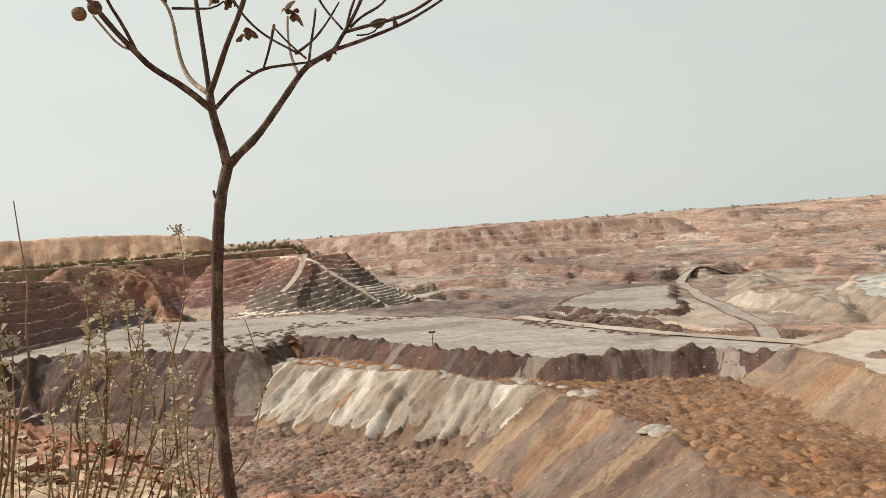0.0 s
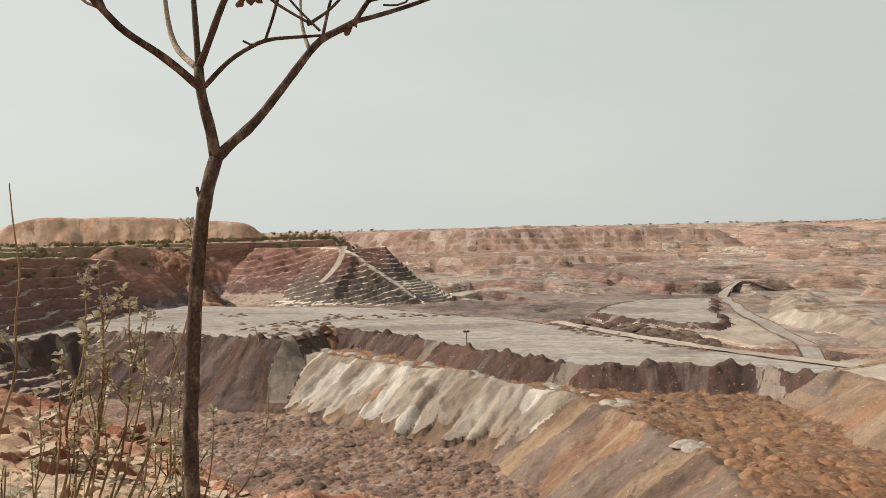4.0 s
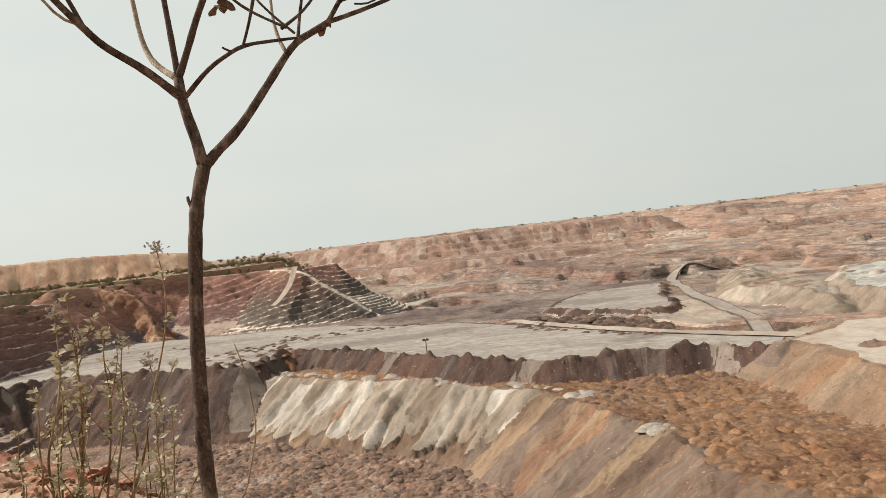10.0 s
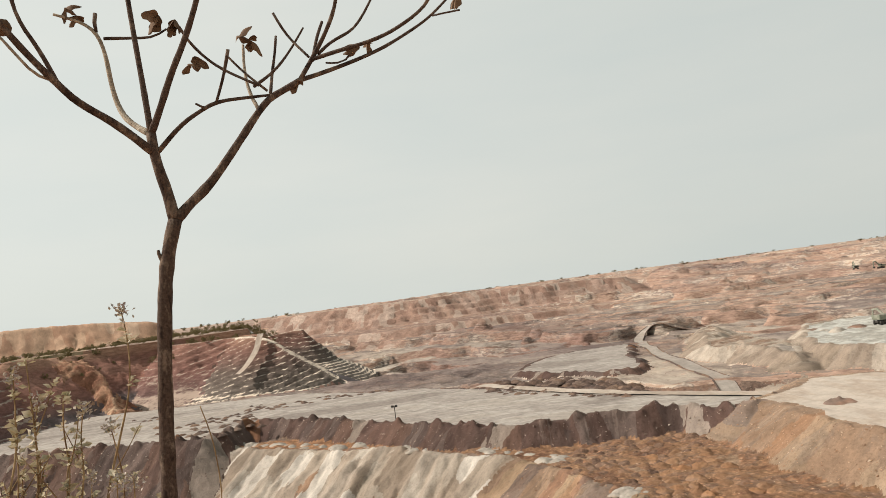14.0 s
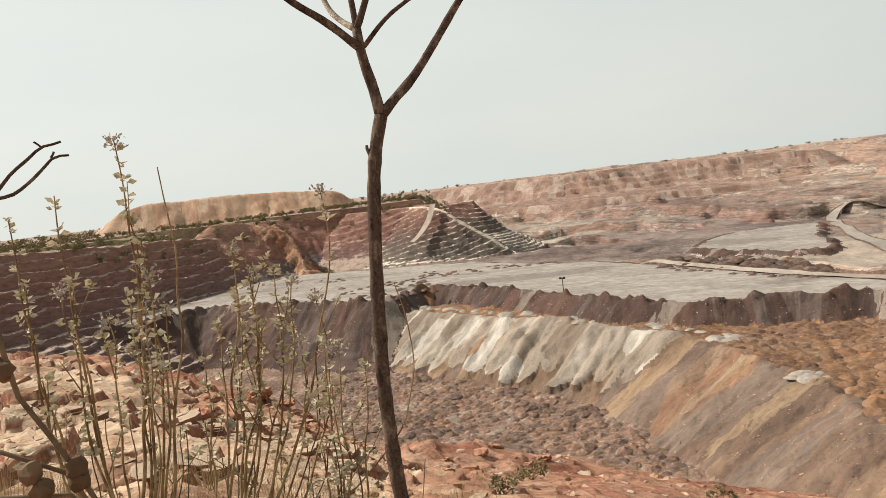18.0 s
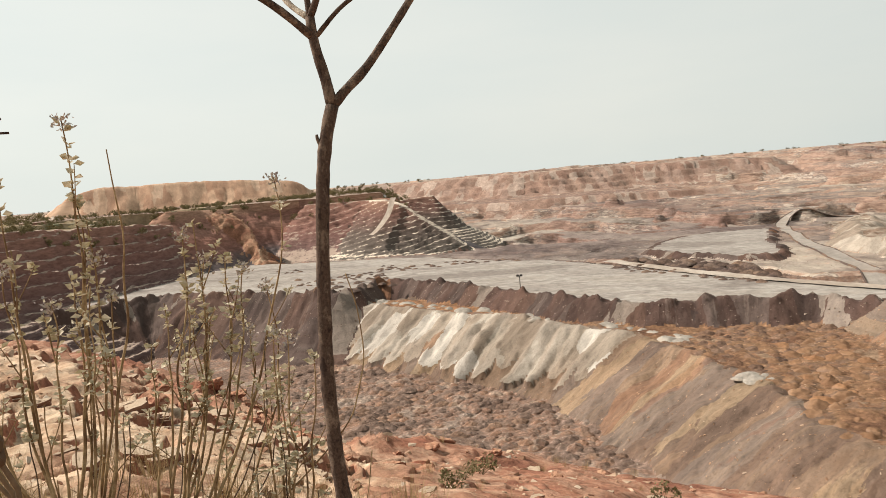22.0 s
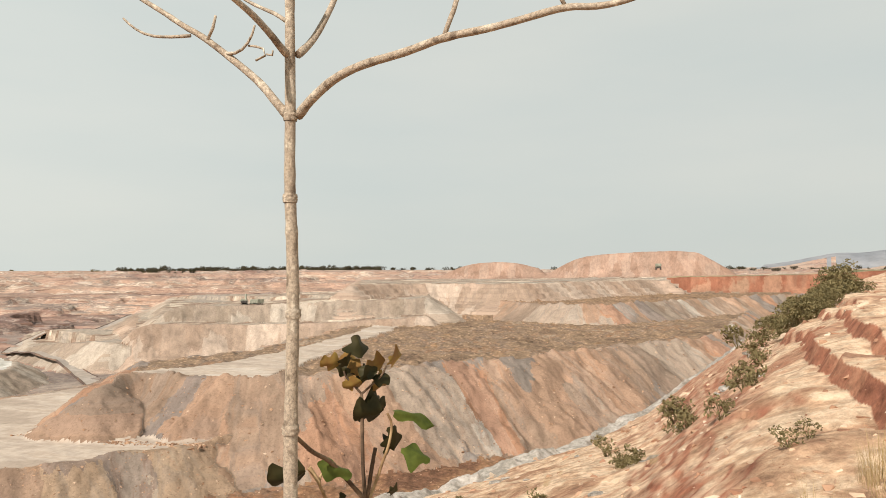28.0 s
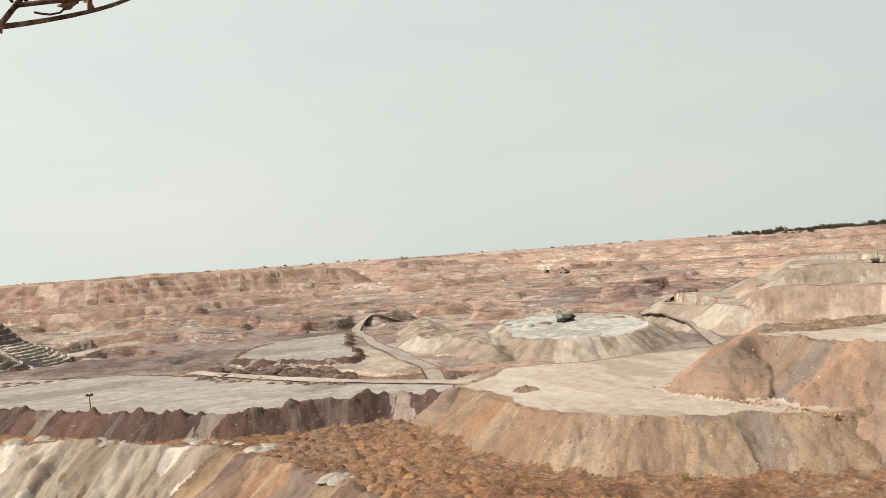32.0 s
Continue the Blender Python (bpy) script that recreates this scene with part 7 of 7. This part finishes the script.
def put(name, label, category, group, datas, places, lo, hi, seed, by_distance=False):
    rng = random.Random(seed)
    for x, y in places:
        ob = new(name, rng.choice(datas))
        k = rng.uniform(lo, hi) * (math.hypot(x, y) if by_distance else 1)
        ob.matrix_world = pose(x, y, gz(x, y), 0, 0, rng.uniform(0, 360)) @ Matrix.Diagonal((k, k, k * rng.uniform(0.8, 1.2), 1))
        tagged(ob, label, category, group)


put("grass_tuft", "tuft of dry straw-coloured grass", "grass", "dry grass on the rim", tufts, polar_places(90, -46, -8, 3.0, 7.5, 21, 1.3), 0.5, 1.1, 22)
put("grass_tuft", "tuft of dry straw-coloured grass", "grass", "dry grass on the rim", tufts, polar_places(26, 95, 108, 3.5, 8, 23), 0.5, 1.0, 24)
put("grass_tuft", "small dry tuft among stones", "grass", "dry grass on the rim", tufts, polar_places(70, -10, 92, 8, 21, 25), 0.35, 0.8, 26)


def bush_mesh(name, seed, leaves, material, size=0.09):
    """A bush one metre high: twigs and many small leaves with gaps, uneven in outline."""
    rng = random.Random(seed)
    bm = bmesh.new()
    lobes = [(Vector((rng.uniform(-0.45, 0.45), rng.uniform(-0.45, 0.45), rng.uniform(0.25, 0.8))), rng.uniform(0.14, 0.32)) for _ in range(9)]
    for c, r in lobes:
        tube(bm, [(0, 0, -0.1), (c.x * 0.4, c.y * 0.4, c.z * 0.5), tuple(c)], 0.018, 0.006, 4)
    for _ in range(leaves):
        c, r = rng.choice(lobes)
        d = Vector((rng.gauss(0, 1), rng.gauss(0, 1), rng.gauss(0, 1))).normalized() * r * rng.uniform(0.6, 1.1)
        p = c + d
        a = Vector((rng.uniform(-1, 1), rng.uniform(-1, 1), rng.uniform(-1, 1))).normalized() * size * rng.uniform(0.5, 1.2)
        b_ = a.cross(Vector((rng.uniform(-1, 1), rng.uniform(-1, 1), rng.uniform(-1, 1)))).normalized() * size * 0.4
        v = [bm.verts.new(p + q) for q in (-a, b_, a, -b_)]
        bm.faces.new(v)
    me = bpy.data.meshes.new(name)
    bm.to_mesh(me)
    bm.free()
    me.materials.append(material)
    return me


bushes = [bush_mesh("bush", 600 + k, 900, m_bushleaf, 0.06) for k in range(4)]
scrubs = [bush_mesh("bush", 620 + k, 170, m_scrubleaf, 0.12) for k in range(4)]
put("bush", "dark green thorny bush on the rim edge", "bush", "bushes on the rim", bushes, [(39.28, -3.34), (32.68, -3.11), (30.83, -3.23), (29.30, -3.35), (29.48, -3.65), (31.20, -4.16), (33.35, -4.75), (34.60, -5.25), (37.16, -5.98), (40.03, -6.81), (39.58, -7.09), (38.20, -4.24), (41.29, -5.62), (43.0, -6.4), (45.5, -7.4), (36.4, -5.1), (35.2, -4.2)], 0.026, 0.042, 27, True)
put("bush", "sparse dusty bush on the pit edge", "bush", "bushes on the rim", scrubs, [(61.30, -2.77), (33.44, -1.98), (22.57, -1.58), (19.31, -0.72), (15.89, -0.86), (21.71, 0.46), (17.93, 0.43), (12.48, -0.44), (15.35, -0.94), (31.52, -2.39), (24.63, -1.79), (24.82, -1.15)], 0.018, 0.035, 28, True)
put("bush", "small dry bush on the bare rim", "bush", "bushes on the rim", scrubs, [(15.69, 1.43), (14.31, 1.09), (7.81, -0.85), (8.04, -1.05), (17.25, 0.23), (12.13, -0.35)]+[(-1.41, 11.62), (-1.39, 14.62), (-1.42, 10.22), (1.92, 12.36)]+[(14.95, 4.66), (12.79, 2.71), (20.72, 2.42), (15.90, 1.45), (21.70, 0.67), (21.37, 0.40)], 0.018, 0.035, 29, True)

tri_protos = []
for data in scrubs:
    v = np.empty(len(data.vertices) * 3)
    data.vertices.foreach_get("co", v)
    data.calc_loop_triangles()
    t = np.empty(len(data.loop_triangles) * 3, dtype=np.int32)
    data.loop_triangles.foreach_get("vertices", t)
    tri_protos.append((v.reshape(-1, 3), t.reshape(-1, 3)))


def scrub_belt(name, label, category, spots, lo, hi, seed, tall=1.0, mat=None):
    rng = np.random.RandomState(seed)
    at = np.array(spots)
    joined(name, label, category, tri_protos, at, lo + (hi - lo) * rng.rand(len(at)), mat or m_scrubleaf, seed, 0.08, tall)


def belt(a0, a1, d0, d1, n, z, seed):
    rng = np.random.RandomState(seed)
    a, d = a0 + (a1 - a0) * rng.rand(n), d0 + (d1 - d0) * rng.rand(n)
    zz = ground_height(a, d) if z is None else np.full(n, z)
    if callable(z):
        zz = z(a, d)
    return np.stack([d * np.sin(np.radians(a)), d * np.cos(np.radians(a)), zz], -1)


def wall_top(a, d):
    """Height of the plain over the highwall; faces of the wall stay bare."""
    x, y = d * np.sin(np.radians(a)), d * np.cos(np.radians(a))
    z = ground_height(a, d)
    for spec in LAND:
        r = spec["ring"]
        m = (x > r[:, 0].min() - 60) & (x < r[:, 0].max() + 60) & (y > r[:, 1].min() - 60) & (y < r[:, 1].max() + 60)
        if m.any():
            z[m] = np.maximum(z[m], landform(spec, x[m], y[m])[0])
    return np.where(z > -16, z, -80.0)


scrub_belt("scrub", "dusty olive scrub on the plain above the highwall", "scrub", belt(-48, -22, 300, 520, 620, wall_top, 31), 0.8, 3.6, 32)
scrub_belt("scrub", "dusty scrub behind the stepped benches", "scrub", belt(-22, -9, 405, 560, 260, wall_top, 33), 1.2, 3.6, 34)
scrub_belt("tree_line", "dark line of trees along the far plain", "trees", belt(47, 66, 1480, 1680, 420, None, 35), 4.0, 13.0, 36, 1.0, m_farleaf)
scrub_belt("tree_line", "scattered trees on the far right plain", "trees", belt(64, 106, 1480, 1620, 240, None, 37), 4.0, 12.0, 38, 0.8, m_farleaf)
scrub_belt("tree_line", "faint scrub on the far pit rim", "trees", belt(-8, 50, 1500, 1650, 260, None, 39), 3.0, 8.0, 40, 0.6)
scrub_belt("scrub", "scrub dotted on the far plain", "scrub", belt(-48, -8, 600, 1500, 260, None, 41), 3.0, 7.0, 42)

# ---- machines and mast ----
m_yellow = earth("dusty_yellow_paint", [(0.3, (0.42, 0.30, 0.07)), (0.7, (0.50, 0.38, 0.12))], 0.8, 6.0, 0.8, bumps=0.1, distance=0.01)
m_steel = earth("dark_worn_steel", [(0.3, (0.05, 0.048, 0.045)), (0.7, (0.10, 0.09, 0.08))], 0.8, 6.0, 0.8, bumps=0.1, distance=0.01)
m_dkpaint = earth("dusty_green_paint", [(0.3, (0.24, 0.25, 0.19)), (0.7, (0.36, 0.36, 0.29))], 0.8, 6.0, 0.8, bumps=0.1, distance=0.01)
m_pane, _, gb = shader("dark_glass", 0.1)
gb.inputs["Base Color"].default_value = (0.03, 0.04, 0.045, 1)


def block(name, parent, size, at, material, turn=(0, 0, 0), bevel=0.06, taper=None, label=""):
    bm = bmesh.new()
    bmesh.ops.create_cube(bm, size=1)
    for v in bm.verts:
        v.co = Vector((v.co.x * size[0], v.co.y * size[1], v.co.z * size[2]))
        if taper and v.co.z > 0:
            v.co.x *= taper
            v.co.y *= taper
    bmesh.ops.bevel(bm, geom=list(bm.edges), offset=bevel, segments=2, affect="EDGES")
    bmesh.ops.transform(bm, matrix=pose(*at, *turn), verts=bm.verts)
    return part(name, bm, material, parent, label)


def wheel(name, parent, at, r, w, material):
    bm = bmesh.new()
    bmesh.ops.create_cone(bm, cap_ends=True, segments=18, radius1=r, radius2=r, depth=w)
    bmesh.ops.bevel(bm, geom=[e for e in bm.edges if len(e.link_faces) == 2 and any(len(f.verts) > 4 for f in e.link_faces)], offset=0.1 * r, segments=2, affect="EDGES")
    bmesh.ops.transform(bm, matrix=pose(*at, 90, 0, 0), verts=bm.verts)
    return part(name, bm, material, parent)


def excavator(label, paint):
    e = thing("excavator", label, "excavator")
    for sy in (-1.2, 1.2):
        block("track", e, (4.2, 0.65, 0.95), (0, sy, 0.48), m_steel, bevel=0.3)
    block("undercarriage", e, (2.2, 1.8, 0.5), (0, 0, 0.85), m_steel)
    block("engine_house", e, (3.4, 2.6, 1.35), (-0.75, 0, 1.85), paint, bevel=0.15)
    block("counterweight", e, (0.7, 2.6, 1.1), (-2.55, 0, 1.75), m_steel, bevel=0.2)
    cab = block("cab", e, (1.5, 1.05, 1.7), (1.05, 0.75, 2.1), paint, bevel=0.12, taper=0.9)
    block("window", cab, (1.1, 1.12, 0.8), (1.15, 0.76, 2.35), m_pane)
    block("boom", e, (4.2, 0.5, 0.65), (2.6, -0.2, 3.4), paint, (0, -40, 0))
    block("boom", e, (2.6, 0.5, 0.6), (5.2, -0.2, 4.6), paint, (0, 8, 0))
    block("stick", e, (3.2, 0.4, 0.5), (6.3, -0.2, 3.1), paint, (0, 80, 0))
    block("bucket", e, (1.1, 1.3, 1.0), (6.0, -0.2, 1.2), m_steel, (0, 20, 0), 0.2, 0.7)
    limb("ram", e, [(1.3, -0.2, 2.2), (3.4, -0.2, 3.7)], 0.12, 0.09, m_steel, 0.0)
    limb("ram", e, [(4.0, -0.2, 4.9), (6.3, -0.2, 4.7)], 0.1, 0.08, m_steel, 0.0)
    return e


def dump_truck(label):
    e = thing("dump_truck", label, "truck")
    block("chassis", e, (7.5, 1.2, 0.6), (0, 0, 1.1), m_steel)
    cab = block("cab", e, (1.8, 2.4, 1.9), (3.0, 0, 2.2), m_yellow, bevel=0.15)
    block("window", cab, (0.3, 2.0, 0.7), (3.85, 0, 2.6), m_pane)
    block("dump_body", e, (5.4, 2.9, 1.7), (-1.1, 0, 2.4), m_yellow, (0, 4, 0), 0.15, 1.12)
    for x in (2.9, -1.2, -2.9):
        for y in (-1.2, 1.2):
            wheel("wheel", e, (x, y, 0.75), 0.75, 0.6, m_steel)
    return e


exc = excavator("dusty green excavator on the clay mound", m_dkpaint)
ex, ey = 167.3, 242.1
exc.matrix_world = pose(ex, ey, -29.4, 0, 0, 100)
for n, ((x, y, z), turn) in enumerate(zip([(272.698, 185.889, -14.250)]+[(356.912, 239.863, -20.349)]+[(285.330, 434.751, -16.944), (296.482, 427.224, -17.977)], (30, 160, 70, 200))):
    copy_thing(exc, pose(x, y, z - 1.0, 0, 0, turn))
tr = dump_truck("dusty dark green dump truck on the clay mound")
tx, ty = 164.5, 240.2
tr.matrix_world = pose(tx, ty, -29.4, 0, 0, 20)
for o in tr.children:
    if o.name.startswith(("cab", "dump_body")):
        o.data.materials[0] = m_dkpaint
for (x, y, z), turn in zip([(429.521, 21.817, 0.887)]+[(275.501, 181.710, -14.671)], (5, 60)):
    copy_thing(tr, pose(x, y, z - 1.2, 0, 0, turn))

mast = thing("lamp_mast", "slim floodlight mast on the bench edge", "lamp mast")
mx, my = -3.0, 204.1
limb("pole", mast, [(mx, my, -33.3), (mx, my, -30), (mx, my, -28.6)], 0.14, 0.1, m_steel, 0.0)
block("base", mast, (0.8, 0.8, 0.5), (mx, my, -32.9), m_steel)
for k in (-0.5, 0.5):
    block("floodlight", mast, (0.7, 0.4, 0.55), (mx + k, my - 0.2, -28.6), m_steel, (20, 0, 0))
block("crossbar", mast, (1.4, 0.15, 0.15), (mx, my, -28.75), m_steel, bevel=0.02)


# ---- pebbles and a dry weed at the camera's feet ----
def pebbles(label, n, a0, a1, d0, d1, lo, hi, seed, material):
    rng = np.random.RandomState(seed)
    a, d = a0 + (a1 - a0) * rng.rand(n), d0 * (d1 / d0) ** rng.rand(n)
    at = np.stack([d * np.sin(np.radians(a)), d * np.cos(np.radians(a)), ground_height(a, d)], -1)
    joined("pebbles", label, "stones", stone_protos, at, (lo + (hi - lo) * rng.rand(n) ** 2.5) * (0.5 + d / 14), material, seed, 0.1)


m_pebble = stone_material("rim_pebbles", [(0.0, (0.24, 0.12, 0.075)), (0.4, (0.38, 0.23, 0.145)), (0.75, (0.50, 0.36, 0.25)), (1.0, (0.58, 0.48, 0.37))])
pebbles("loose buff and red pebbles on the rim", 2600, -46, 20, 3.5, 20, 0.03, 0.22, 81, m_pebble)
pebbles("loose buff and red pebbles along the rim path", 3600, 20, 110, 4, 75, 0.03, 0.2, 82, m_pebble)


def dry_weed():
    weed = thing("dry_weed", "dark dry weed with round seed heads close by", "plant")
    foot = [(-0.615, 0.692, -0.292)][0]
    foot = (foot[0], foot[1], gz(foot[0], foot[1]) - 0.05)
    for pts in ([(-0.613, 0.693, -0.275), (-0.626, 0.683, -0.238), (-0.636, 0.676, -0.200), (-0.650, 0.664, -0.165), (-0.660, 0.656, -0.138), (-0.665, 0.651, -0.113), (-0.665, 0.651, -0.071), (-0.666, 0.650, -0.042)], [(-0.625, 0.709, -0.282), (-0.642, 0.696, -0.236), (-0.664, 0.678, -0.203), (-0.679, 0.666, -0.194), (-0.690, 0.655, -0.186)], [(-0.637, 0.725, -0.289), (-0.642, 0.721, -0.269), (-0.670, 0.700, -0.247), (-0.690, 0.683, -0.238), (-0.709, 0.665, -0.236)]):
        limb("stem", weed, [foot] + pts, 0.0045, 0.0025, m_twig, 0.0, sides=6)
    for n, at in enumerate([(-0.660, 0.655, -0.208), (-0.631, 0.680, -0.228), (-0.655, 0.660, -0.227), (-0.631, 0.679, -0.214), (-0.668, 0.649, -0.106)]):
        bm = bmesh.new()
        bmesh.ops.create_icosphere(bm, subdivisions=2, radius=0.011)
        for v in bm.verts:
            v.co = v.co * (1 + 0.4 * noise.noise(v.co * 160 + Vector((n, 0, 0)))) + Vector(at)
        part("seed_head", bm, m_dry, weed)


dry_weed()
